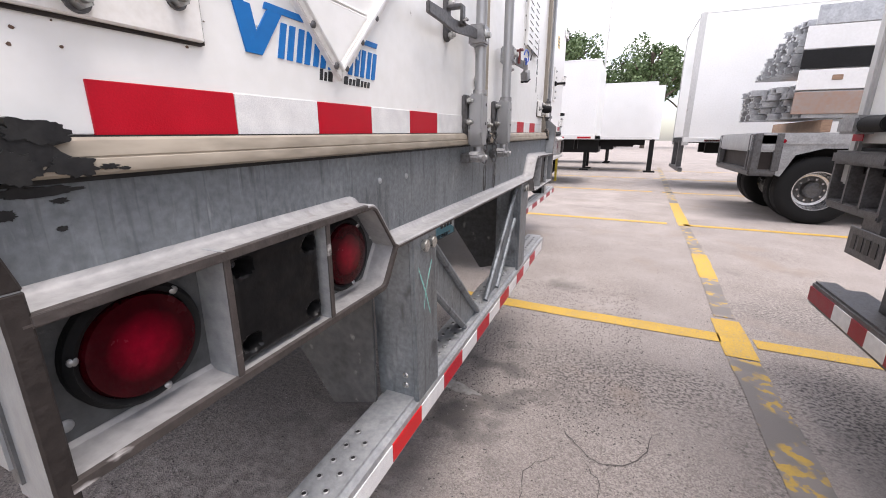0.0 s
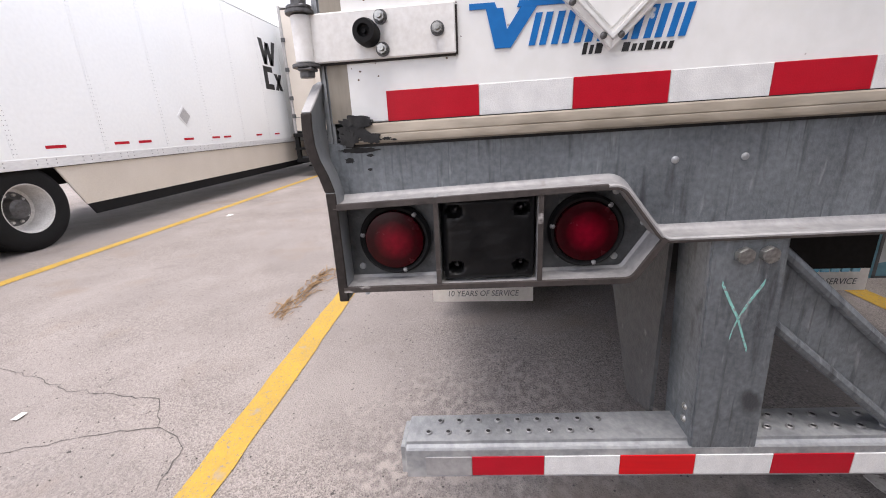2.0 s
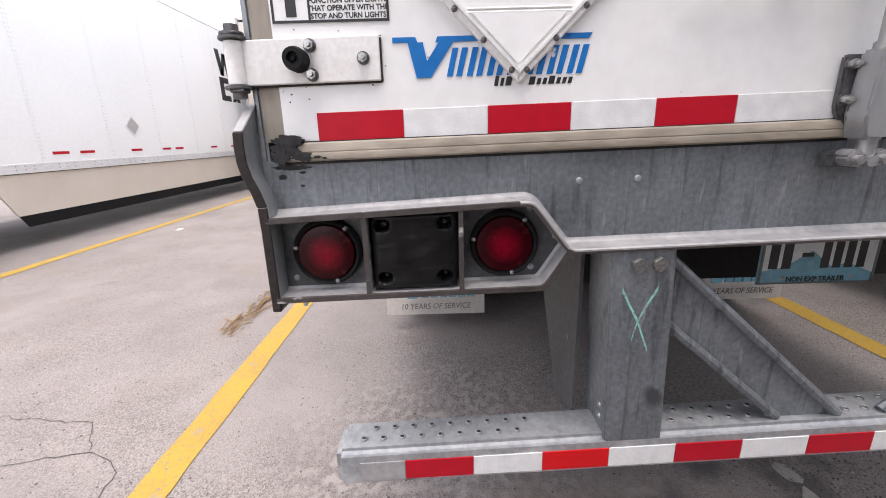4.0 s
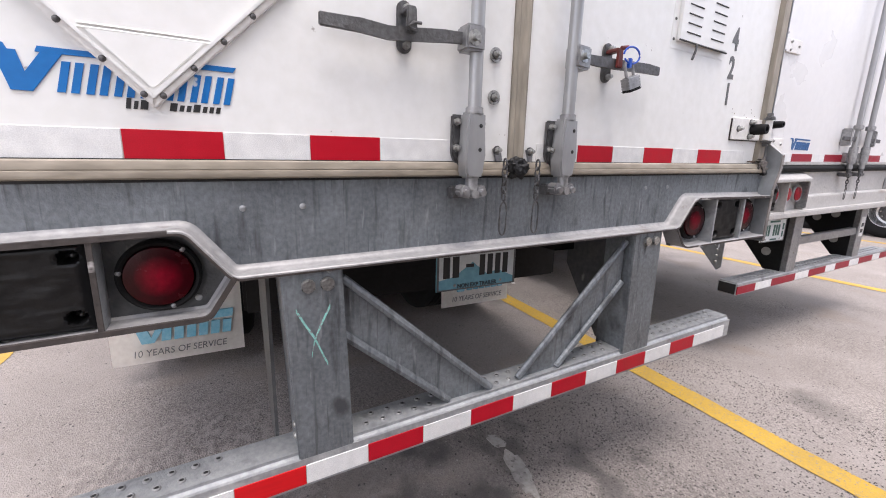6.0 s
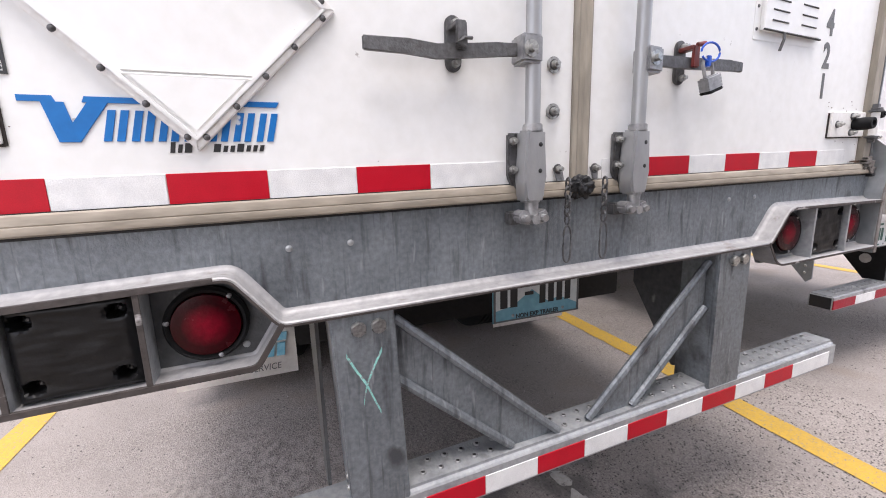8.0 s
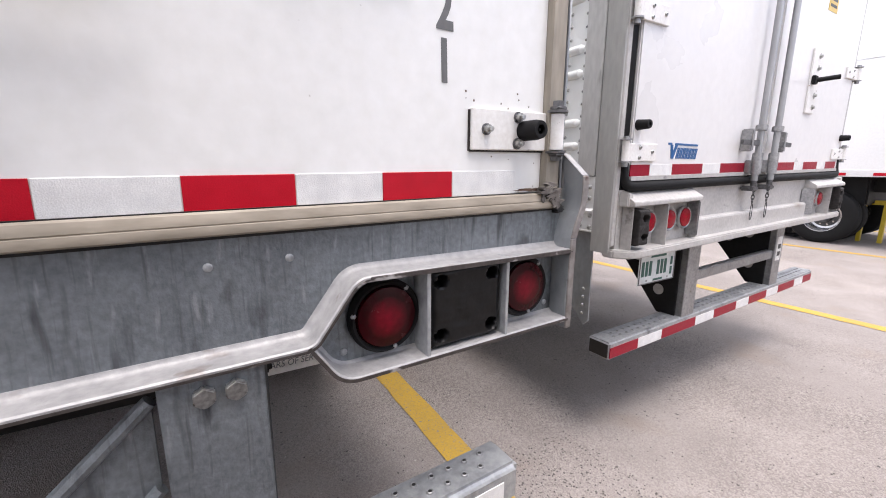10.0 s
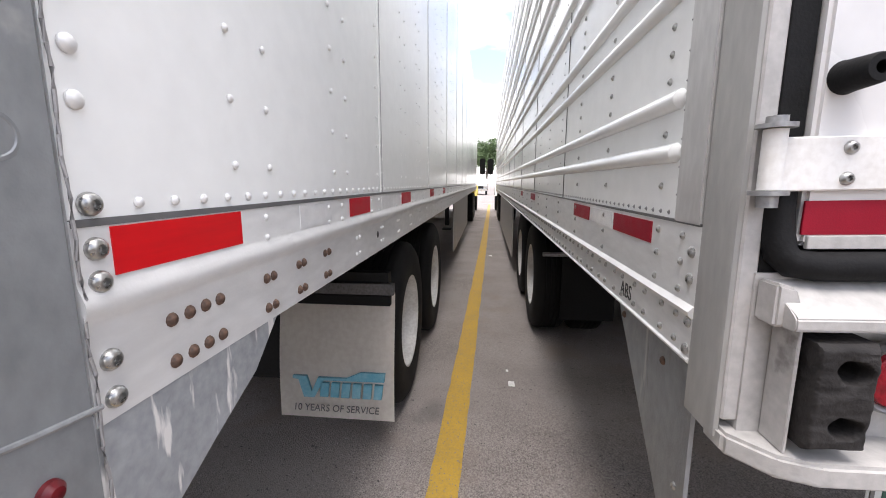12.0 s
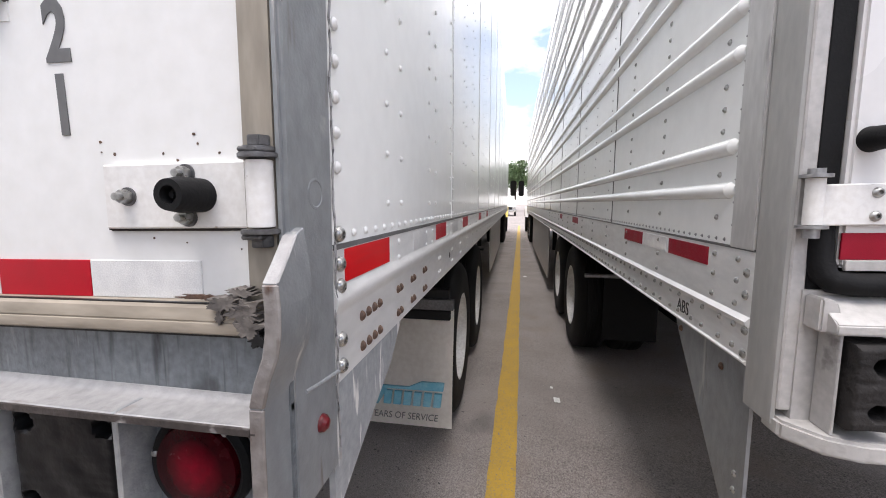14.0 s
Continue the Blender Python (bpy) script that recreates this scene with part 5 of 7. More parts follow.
tube(bm, [(0, -0.015, -0.03), (0, -0.015, 0.002)] + [(0, -0.015 * math.cos(a * math.pi / 8), 0.002 + 0.015 * math.sin(a * math.pi / 8)) for a in range(1, 9)] + [(0, 0.015, -0.03)], 0.0042, 10)
link("shackle", meshed("shackle", bm, "steel"), lock, lean, "round steel shackle")
bm = B()
box(bm, -0.017, 0.017, -0.025, 0.025, -0.0695, -0.062, 0.003)
link("lock_base", meshed("lock_base", bm, "rubber"), lock, lean, "black rubber lock base")
bolt_seal = thing("cable_seal", (0.06, HASP_Y + 0.03, HASP_Z + 0.02), "bright blue plastic cable seal looped through the catch", "seal")
bm = B()
tube(bm, [(0.068 + 0.004 * math.sin(q * 0.16), HASP_Y + 0.022 - 0.030 * math.cos(q * 0.32), HASP_Z + 0.020 + 0.022 * math.sin(q * 0.32)) for q in range(19)], 0.0026, 8)
part("strap", bm, "lock_blue", bolt_seal)
bm = B()
box(bm, 0.062, 0.074, HASP_Y + 0.012, HASP_Y + 0.024, HASP_Z - 0.014, HASP_Z + 0.012, 0.002)
part("seal_head", bm, "lock_blue", bolt_seal)

# placard holder: a diamond of flat bars with a hinged plate inside
TY, TZ = 0.500, 1.330
S = 0.245
diamond = [(TY, TZ), (TY + S, TZ + S), (TY, TZ + 2 * S), (TY - S, TZ + S)]
bm = B()
prism(bm, diamond, 0.0, 0.004)
holder = part("placard_holder", bm, "white", doors[0], "white painted diamond placard holder with riveted bars")
for i in range(4):
    (ya, za), (yb, zb) = diamond[i], diamond[(i + 1) % 4]
    cy, cz = TY, TZ + S
    ins = 0.90
    pa, pb = (cy + (ya - cy) * ins, cz + (za - cz) * ins), (cy + (yb - cy) * ins, cz + (zb - cz) * ins)
    bm = B()
    prism(bm, [(ya, za), (yb, zb), pb, pa], 0.002, 0.013, "x", 0.002)
    bar = part("holder_bar", bm, "hinge", holder)
    bm = B()
    q = 0.935
    prism(bm, [(cy + (ya - cy) * q, cz + (za - cz) * q), (cy + (yb - cy) * q, cz + (zb - cz) * q), pb, pa], 0.012, 0.018, "x", 0.001)
    part("bar_lip", bm, "alu", bar)
    for k in range(5):
        f = 0.06 + 0.22 * k
        y, z = ya + (yb - ya) * f, za + (zb - za) * f
        y, z = cy + (y - cy) * 0.965, cz + (z - cz) * 0.965
        link("rivet_head", meshed("rivet_head", dome("x", 0.0058, 0.0045), "steel_dark"), bar, Matrix.Translation((0.012, y, z)))
bm = B()
for a, b in (((0.405, 1.452), (0.595, 1.452)), ((0.405, 1.458), (0.595, 1.458))):
    tube(bm, [(0.005, a[0], a[1]), (0.005, b[0], b[1])], 0.002, 6)
prism(bm, [(0.41, 1.452), (0.59, 1.452), (0.503, 1.365), (0.497, 1.365)], 0.003, 0.0075, "x", 0.002)
part("holder_plate", bm, "white", holder)


def slab_mark(parent, y, z, w, h, colour, x):
    """A maker's mark as plain slanted bars under a roofed bar."""
    wedge = ([(0.0, 0.87), (0.0, 1.0), (0.115, 1.0), (0.125, 0.87)], [(0.075, 0.87), (0.152, 0.87), (0.187, 0.0), (0.115, 0.0)], [(0.115, 0.0), (0.187, 0.0), (0.305, 0.87), (0.232, 0.87)], [(0.215, 0.87), (0.985, 0.87), (1.0, 1.0), (0.225, 1.0)])
    for q, pts in enumerate(wedge):
        bm = B()
        prism(bm, [(y + u * w, z + v * h) for u, v in pts], x - 0.001, x + 0.0012 + 0.0002 * q)
        part("maker_mark", bm, colour, parent, "blue maker's mark of slanted bars")
    for k in range(7):
        for q, (u0, u1) in enumerate(((0.0, 0.030), (0.048, 0.078))):
            a = y + (0.268 + 0.102 * k) * w
            bm = B()
            prism(bm, [(a + u * w + 0.17 * h * v, z + (0.02 + 0.70 * v) * h) for u, v in ((u0, 0.0), (u1, 0.0), (u1, 1.0), (u0, 1.0))], x - 0.001, x + 0.0011 + 0.00015 * q)
            part("mark_bar", bm, colour, parent)


slab_mark(doors[0], 0.267, 1.345, 0.368, 0.070, "blue", 0.001)
for a, b, h in ((0.455, 0.462, 0.018), (0.466, 0.472, 0.014), (0.476, 0.487, 0.016), (0.520, 0.531, 0.014), (0.535, 0.542, 0.011), (0.546, 0.553, 0.011), (0.557, 0.568, 0.014), (0.572, 0.579, 0.011), (0.583, 0.590, 0.011), (0.594, 0.601, 0.011)):
    bm = B()
    prism(bm, [(a, 1.322), (b, 1.322), (b + 0.003, 1.322 + h), (a + 0.003, 1.322 + h)], -0.001, 0.0012)
    part("print_bar", bm, "ink", doors[0], "", 0.012)
# notice with arrow
bm = B()
box(bm, -0.001, 0.0016, 0.052, 0.264, 1.443, 1.60, 0.0005, 1)
notice = part("notice", bm, "white", doors[0], "black-framed notice on dual function upper lights")
for y0, y1, z0, z1 in ((0.052, 0.264, 1.443, 1.4475), (0.052, 0.264, 1.5095, 1.514), (0.052, 0.264, 1.5955, 1.60), (0.052, 0.0565, 1.4475, 1.5955), (0.2595, 0.264, 1.4475, 1.5955), (0.118, 0.122, 1.4475, 1.5095)):
    bm = B()
    box(bm, 0.001, 0.0026, y0, y1, z0, z1)
    part("notice_frame", bm, "ink", notice)
bm = B()
prism(bm, [(0.078, 1.453), (0.097, 1.453), (0.097, 1.482), (0.108, 1.482), (0.0875, 1.504), (0.067, 1.482), (0.078, 1.482)], 0.001, 0.0026)
part("arrow", bm, "ink", notice, "black arrow that points up")
lettering("notice_text", "THIS TRAILER IS\nEQUIPPED WITH DUAL\nFUNCTION UPPER LIGHTS\nTHAT OPERATE WITH THE\nSTOP AND TURN LIGHTS", 0.0125, "ink", Matrix.Translation((0.0018, 0.1905, 1.4785)), notice, 0.96, bold=0.0003)
bm = B()
box(bm, 0.001, 0.0022, 0.10, 0.20, 1.525, 1.585)
part("faded_picture", bm, "plate_blue", notice, "faded pale blue picture")
# unit figures
for ch, zc in (("4", 1.710), ("2", 1.612), ("1", 1.520)):
    lettering("figure", ch, 0.104, "ink_soft", Matrix.Translation((0.0008, 2.288, zc)), doors[1], 0.72, -0.04, bold=0.0035)
# document holder with slots
bm = B()
box(bm, -0.001, 0.0015, 1.913, 2.218, 1.632, 1.95)
holder2 = part("backing_plate", bm, "white", doors[1], "white riveted plate behind a document box")
bm = B()
box(bm, 0.0, 0.014, 1.938, 2.213, 1.655, 1.95, 0.003, 1)
docs = part("document_box", bm, "white", doors[1], "white slotted document box with a hook")
for col in (1.972, 2.11):
    for k in range(8):
        bm = B()
        tube(bm, [(0.0142, col, 1.685 + 0.028 * k), (0.0142, col + 0.075, 1.683 + 0.028 * k)], 0.0022, 6)
        part("slot", bm, "ink", docs)
bm = B()
tube(bm, [(0.014, 1.939, 1.658), (0.0145, 2.213, 1.652)], 0.0028, 6)
part("box_edge", bm, "ink", docs)
bm = B()
tube(bm, [(0.016, 2.03, 1.655), (0.020, 2.024, 1.635), (0.016, 2.016, 1.605)], 0.004, 6)
part("hook", bm, "steel_dark", docs)
for y in (1.925, 2.215):
    for k in range(5):
        link("rivet_head", meshed("rivet_head", dome("x", 0.005, 0.004), "steel_dark"), docs, Matrix.Translation((0.001, y, 1.66 + 0.06 * k)))
# rust chips round the hinge plates
rnd = random.Random(4)
for i in range(26):
    right = i % 2
    y = rnd.uniform(2.30, 2.55) if right else rnd.uniform(0.05, 0.26)
    z = rnd.choice((1.335, 1.438)) + rnd.gauss(0, 0.014) + DA * y - (0.018 if right else 0)
    bm = B()
    r = rnd.uniform(0.001, 0.0024)
    prism(bm, [(y + r * rnd.uniform(0.6, 1.3) * math.cos(a * 1.05), z + r * rnd.uniform(0.6, 1.3) * math.sin(a * 1.05)) for a in range(6)], -0.001, 0.0008)
    part("rust_chip", bm, "rust", doors[right])

# the door with the padlock stands a hair askew, deeper at its hinges
doors[1].matrix_basis = Matrix.Translation((0, 1.45, 0)) @ Matrix.Rotation(radians(1.23), 4, "Z") @ Matrix.Translation((0, -1.45, 0)) @ doors[1].matrix_basis

# ---- running gear ----
for y in (0.78, 1.72):
    bm = B()
    box(bm, -13.5, -0.25, y, y + 0.1, 0.92, 1.14)
    part("chassis_beam", bm, "under", trailer, "black chassis beam")
for x in (-2.25, -3.5):
    wheel(trailer, x, 2.548, 1)
    wheel(trailer, x, 0.052, -1)
    bm = B()
    cyl(bm, (x, 0.3, 0.5), (x, 2.3, 0.5), 0.065, seg=16)
    box(bm, x - 0.45, x + 0.1, 0.72, 0.86, 0.55, 0.9)
    box(bm, x - 0.45, x + 0.1, 1.74, 1.88, 0.55, 0.9)
    part("axle", bm, "under", trailer, "black axle with suspension arms")


def mud_flap(parent, x, y0, y1, z0, z1, curl):
    bm = B()
    nx, nz = 6, 8
    vs = [[bm.verts.new((x + 0.02 * math.sin(j * 0.5) * curl + 0.05 * curl * (1 - j / nz) ** 2, y0 + (y1 - y0) * i / nx, z0 + (z1 - z0) * j / nz)) for i in range(nx + 1)] for j in range(nz + 1)]
    for j in range(nz):
        for i in range(nx):
            bm.faces.new((vs[j][i], vs[j][i + 1], vs[j + 1][i + 1], vs[j + 1][i]))
    bmesh.ops.solidify(bm, geom=bm.faces[:], thickness=0.008)
    flap = part("mud_flap", bm, "flap", parent, "cream mud flap with a faded blue mark")
    w = y1 - y0
    xo = x + 0.05 * curl * 0.75 + 0.018
    bm = B()
    mz = z0 + 0.115
    prism(bm, [(y0 + 0.13 * w, mz + 0.115), (y0 + 0.25 * w, mz + 0.115), (y0 + 0.29 * w, mz + 0.03), (y0 + 0.35 * w, mz + 0.11), (y0 + 0.60 * w, mz + 0.11), (y0 + 0.72 * w, mz + 0.145), (y0 + 0.93 * w, mz + 0.145), (y0 + 0.92 * w, mz + 0.10), (y0 + 0.40 * w, mz + 0.095), (y0 + 0.31 * w, mz), (y0 + 0.22 * w, mz), (y0 + 0.18 * w, mz + 0.095), (y0 + 0.13 * w, mz + 0.10)], xo - 0.012, xo + 0.004)
    part("flap_mark", bm, "teal", flap, "faded blue mark")
    for k in range(6):
        a = y0 + (0.36 + 0.093 * k) * w
        bm = B()
        prism(bm, [(a, mz + 0.005), (a + 0.07 * w, mz + 0.005), (a + 0.085 * w, mz + 0.082), (a + 0.015 * w, mz + 0.082)], xo - 0.012, xo + 0.004)
        part("flap_mark", bm, "teal", flap)
    lettering("flap_text", "10 YEARS OF SERVICE", 0.055, "ink_soft", Matrix.Translation((xo + 0.012, y0 + 0.5 * w, z0 + 0.062)), flap, 0.86, 0.15)
    bm = B()
    box(bm, x - 0.012, x + 0.03, y0, y1, z1 - 0.005, z1 + 0.05)
    part("flap_clamp", bm, "steel_dark", flap, "dark steel flap clamp")
    bm = B()
    box(bm, x - 0.02, x + 0.026, y0 + 0.02 * w, y0 + 0.97 * w, z1 - 0.062, z1 - 0.012, 0.002, 1)
    part("clamp_strip", bm, "rubber", flap, "black strip across the head of the flap")
    return flap


mud_flap(trailer, -1.70, -0.025, 0.615, 0.117, 0.79, 1)
mud_flap(trailer, -1.70, 1.955, 2.56, 0.165, 0.83, 1)
bm = B()
box(bm, -0.64, -0.56, 0.62, 2.02, 0.715, 1.06, 0.01)
part("cross_beam", bm, "under", trailer, "black cross beam behind the sill")
bm = B()
box(bm, -1.98, -1.82, 0.70, 1.90, 0.27, 1.05, 0.02)
part("suspension_frame", bm, "under", trailer, "black suspension cross frame")
bm = B()
box(bm, -1.76, -1.70, 0.02, 2.53, 0.86, 0.93)
part("flap_hanger", bm, "under", trailer)


def number_plate(parent, x, y0, y1, z0, z1, ground, ink, bars):
    bm = B()
    box(bm, x - 0.002, x + 0.002, y0, y1, z0, z1, 0.0015, 1)
    pl = part("number_plate", bm, ground, parent, "number plate, its figures as plain bars")
    w, h = y1 - y0, z1 - z0
    for a, b, c, d in bars:
        bm = B()
        box(bm, x + 0.001, x + 0.0036, y0 + a * w, y0 + b * w, z0 + c * h, z0 + d * h, 0.0008, 1)
        part("plate_bar", bm, ink, pl)
    bm = B()
    for a, b in (((0.01, 0.01), (0.99, 0.04)), ((0.01, 0.96), (0.99, 0.99)), ((0.01, 0.01), (0.03, 0.99)), ((0.97, 0.01), (0.99, 0.99))):
        box(bm, x + 0.001, x + 0.0042, y0 + a[0] * w, y0 + b[0] * w, z0 + a[1] * h, z0 + b[1] * h)
    part("plate_rim", bm, "ink_soft", pl)
    for f in (0.22, 0.8):
        link("screw_head", SMALL_X, pl, Matrix.Translation((x + 0.003, y0 + f * w, z0 + 0.12 * h)))
    return pl


pl = number_plate(trailer, -0.165, 1.158, 1.463, 0.845, 0.985, "plate_blue", "ink", [(0.08, 0.16, 0.3, 0.8), (0.19, 0.27, 0.3, 0.8), (0.52, 0.59, 0.3, 0.8), (0.62, 0.69, 0.3, 0.8), (0.72, 0.79, 0.3, 0.8), (0.82, 0.89, 0.3, 0.8), (0.35, 0.45, 0.52, 0.6), (0.3, 0.7, 0.9, 0.97)])
lettering("plate_text", "NON EXP TRAILER", 0.019, "ink", Matrix.Translation((-0.1618, 1.310, 0.858)), pl, 0.95, bold=0.0004)
bm = B()
prism(bm, [(1.168, 0.882), (1.225, 0.892), (1.29, 0.935), (1.345, 0.892), (1.39, 0.900), (1.454, 0.872), (1.454, 0.968), (1.168, 0.968)], -0.1635, -0.1622)
part("plate_sky", bm, "plate_pale", pl, "pale upper part of the plate")
bm = B()
box(bm, -0.20, -0.17, 1.19, 1.44, 0.88, 1.10)
part("plate_bracket", bm, "under", trailer)
# side skirts and landing legs
for y in (2.50, 0.10):
    bm = B()
    box(bm, -10.6, -6.1, y - 0.01, y + 0.01, 0.30, 1.06, 0.004, 1)
    part("side_skirt", bm, "white_steel", trailer, "pale side skirt")
for y in (0.75, 1.85):
    bm = B()
    box(bm, -11.9, -11.78, y - 0.06, y + 0.06, 0.12, 1.1)
    box(bm, -12.0, -11.68, y - 0.13, y + 0.13, 0.0, 0.03)
    part("landing_leg", bm, "under", trailer)

# ======== the ribbed refrigerated trailer beside it ========
B0, B1, XR, SB = 3.374, 5.975, -0.446, 0.021
reefer = thing("refrigerated_trailer", (-8.5, 4.67, 0), "white ribbed refrigerated trailer with a grey post and perforated bumper", "semi trailer")


def bz(y):
    return SB * (y - B0)


bm = B()
box(bm, -16.6, -0.56, B0 + 0.004, B0 + 0.06, 1.28, 4.08)
bwall = part("side_wall", bm, "side", reefer, "white riveted side wall with raised ribs")
bm = B()
box(bm, -16.6, -0.56, B1 - 0.06, B1 - 0.004, 1.28, 4.08)
part("side_wall", bm, "side", reefer, "white riveted side wall")
bm = B()
box(bm, -16.6, -0.5, B0, B1, 4.08, 4.13, 0.01)
part("roof", bm, "alu", reefer)
bm = B()
box(bm, -16.65, -16.6, B0, B1, 1.1, 4.13)
part("front_wall", bm, "side", reefer)
bm = B()
box(bm, -16.6, -0.56, B0 + 0.07, B1 - 0.07, 1.08, 1.26)
part("floor_frame", bm, "under", reefer, "black underfloor")
# ribs
for k in range(13):
    for dz in (0.0, 0.102):
        z = 1.431 + 0.311 * k + dz
        if z > 4.0:
            continue
        bm = B()
        arc = [(B0 + 0.006 - 0.020 * math.sin(math.pi * q / 12), z - 0.0195 * math.cos(math.pi * q / 12)) for q in range(13)]
        prism(bm, arc, -16.6, -0.685)
        tip = [v for v in bm.verts if v.co.x > -1]
        bmesh.ops.extrude_face_region(bm, geom=[f for f in bm.faces if all(v in tip for v in f.verts)])
        bm.verts.ensure_lookup_table()
        for v in bm.verts[-13:]:
            v.co = Vector((-0.668, B0 + 0.006 + (v.co.y - B0 - 0.006) * 0.3, z + (v.co.z - z) * 0.6))
        part("wall_rib", bm, "side", bwall)
# side rail
bm = B()
prism(bm, [(B0 + 0.03, 1.05), (B0 - 0.001, 1.05), (B0 - 0.005, 1.053), (B0 - 0.005, 1.057), (B0, 1.060), (B0, 1.133), (B0 - 0.008, 1.138), (B0 - 0.010, 1.146), (B0 - 0.004, 1.152), (B0, 1.156), (B0, 1.297), (B0 + 0.03, 1.297)], -16.6, -0.556)
brail = part("side_rail", bm, "alu", reefer, "aluminium lower side rail with rivets")
bm = B()
box(bm, -16.6, -0.56, B0 - 0.0015, B0 + 0.01, 1.297, 1.303)
part("joint_gap", bm, "ink_soft", bwall)
bm = B()
prism(bm, [(B1 - 0.03, 1.04), (B1, 1.04), (B1, 1.30), (B1 - 0.03, 1.30)], -16.6, -0.556)
part("side_rail", bm, "alu", reefer)
bm = B()
prism(bm, [(-0.655, B0 - 0.004), (-0.56, B0 - 0.004), (-0.56, B0 + 0.01), (-0.655, B0 + 0.01)], 1.30, 4.08, "z", 0.002)
part("wall_edge", bm, "alu_grey", bwall, "grey edge strip of the wall")
for k in range(12):
    xj = -1.87 - 1.23 * k
    bm = B()
    box(bm, xj - 0.003, xj + 0.003, B0 + 0.001, B0 + 0.01, 1.303, 4.08)
    part("joint_gap", bm, "ink_soft", bwall)
far = B()
for c in range(38):
    x = -0.745 - 0.41 * c
    for k in range(50):
        z = 1.366 + 0.0527 * k
        if min(abs(z - (1.431 + 0.311 * j + d)) for j in range(9) for d in (0, 0.102)) < 0.022:
            continue
        if c < 3 and k < 14:
            link("rivet", RIVET_B, bwall, Matrix.Translation((x, B0 + 0.004, z)) @ Matrix.Rotation(math.pi, 4, "Z"))
        else:
            lathe_at(far, x, B0 + 0.004, z, 0.006, 0.0045, -1)
for k in range(60):
    lathe_at(far, -0.663, B0 + 0.004, 1.35 + 0.0527 * k, 0.006, 0.006, -1, 8)
for k in range(380):
    lathe_at(far, -0.619 - 0.04 * k, B0 + 0.004, 1.3135, 0.0055, 0.0045, -1, 8)
tagged(part("far_rivets", far, "steel", bwall), kind="stuff")
for k in range(40):
    for x, z in ((-0.617 - 0.157 * k, 1.126), (-0.682 - 0.157 * k, 1.126), (-0.617 - 0.157 * k, 1.077), (-0.682 - 0.157 * k, 1.077)):
        link("rivet", RIVET_B, brail, Matrix.Translation((x, B0, z)) @ Matrix.Rotation(math.pi, 4, "Z"))
for k in range(14):
    for z in (1.275, 1.226, 1.174):
        link("rivet", RIVET_B, brail, Matrix.Translation((-0.62 if k == 0 else -0.73 - 0.41 * (k - 1), B0, z)) @ Matrix.Rotation(math.pi, 4, "Z"))
BIG_B = meshed("screw", dome("y", 0.011, 0.007, 12), "bolt")
for x, z in ((-0.581, 1.250), (-0.580, 1.201), (-0.571, 1.124), (-0.571, 1.072)):
    link("screw", BIG_B, brail, Matrix.Translation((x, B0, z)) @ Matrix.Rotation(math.pi, 4, "Z"))
for spans, m in (([(-1.040, -0.765), (-1.585, -1.325), (-3.3, -3.0), (-4.3, -4.1)], "red_dull"), ([(-1.30, -1.06)], "tape_white")):
    for a, b in spans:
        bm = B()
        box(bm, a, b, B0 - 0.002, B0 + 0.002, 1.240, 1.288)
        part("tape_piece", bm, m, brail, "red reflective tape" if m == "red_dull" else "white reflective tape")
lettering("rail_text", "ABS", 0.055, "ink", Matrix.Translation((-0.90, B0 - 0.0005, 1.093)) @ Matrix.Rotation(radians(-90), 4, "Z"), brail, 0.9)
# corner gusset plate hanging below
bm = B()
prism(bm, [(-0.552, 1.055), (-0.985, 1.055), (-0.955, 1.01), (-0.575, 0.605), (-0.548, 0.63)], B0 + 0.012, B0 + 0.020, "y")
gus = part("mud_guard", bm, "frame_post", reefer, "grey hanging mud guard plate")
for x, z in ((-0.93, 1.02), (-0.68, 1.0)):
    link("rusty_rivet", RUST_BOLT, gus, Matrix.Translation((x, B0 + 0.012, z)) @ Matrix.Rotation(math.pi, 4, "Z"))
for k in range(4):
    link("rivet", RIVET_B, gus, Matrix.Translation((-0.585, B0 + 0.012, 0.66 + 0.04 * k)) @ Matrix.Rotation(math.pi, 4, "Z"))

# rear frame
for yy, out in ((B0, -1), (B1, 1)):
    bm = B()
    i = -out
    prism(bm, [(-0.556, yy), (-0.474, yy), (-0.466, yy + 0.003 * i), (-0.463, yy + 0.009 * i), (-0.556, yy + 0.009 * i)], 0.968, 4.13, "z")
    bpost = part("rear_post", bm, "post_grey", reefer, "smooth grey rear corner post", SB, B0)
    bm = B()
    a, b = sorted((yy + 0.0085 * i, yy + 0.036 * i))
    box(bm, -0.5, -0.458, a, b, 1.0, 4.1, 0.003, 1)
    part("post_edge", bm, "white_steel", bpost, "white edge of the post", SB, B0)
    bm = B()
    a, b = sorted((yy + 0.0355 * i, yy + 0.075 * i))
    box(bm, -0.5, -0.460, a, b, 1.235, 4.0, 0.003, 1)
    part("side_seal", bm, "rubber", reefer, "black rubber seal beside the doors", SB, B0)
bm = B()
box(bm, -0.5, -0.43, B0, B1, 3.98, 4.13)
part("rear_header", bm, "white_steel", reefer)
bm = B()
box(bm, -0.5, XR - 0.008, B0 + 0.03, B1 - 0.03, 0.975, 1.24)
sillb = part("rear_sill", bm, "white_steel", reefer, "white painted rear sill with scuffs", SB, B0)
bm = B()
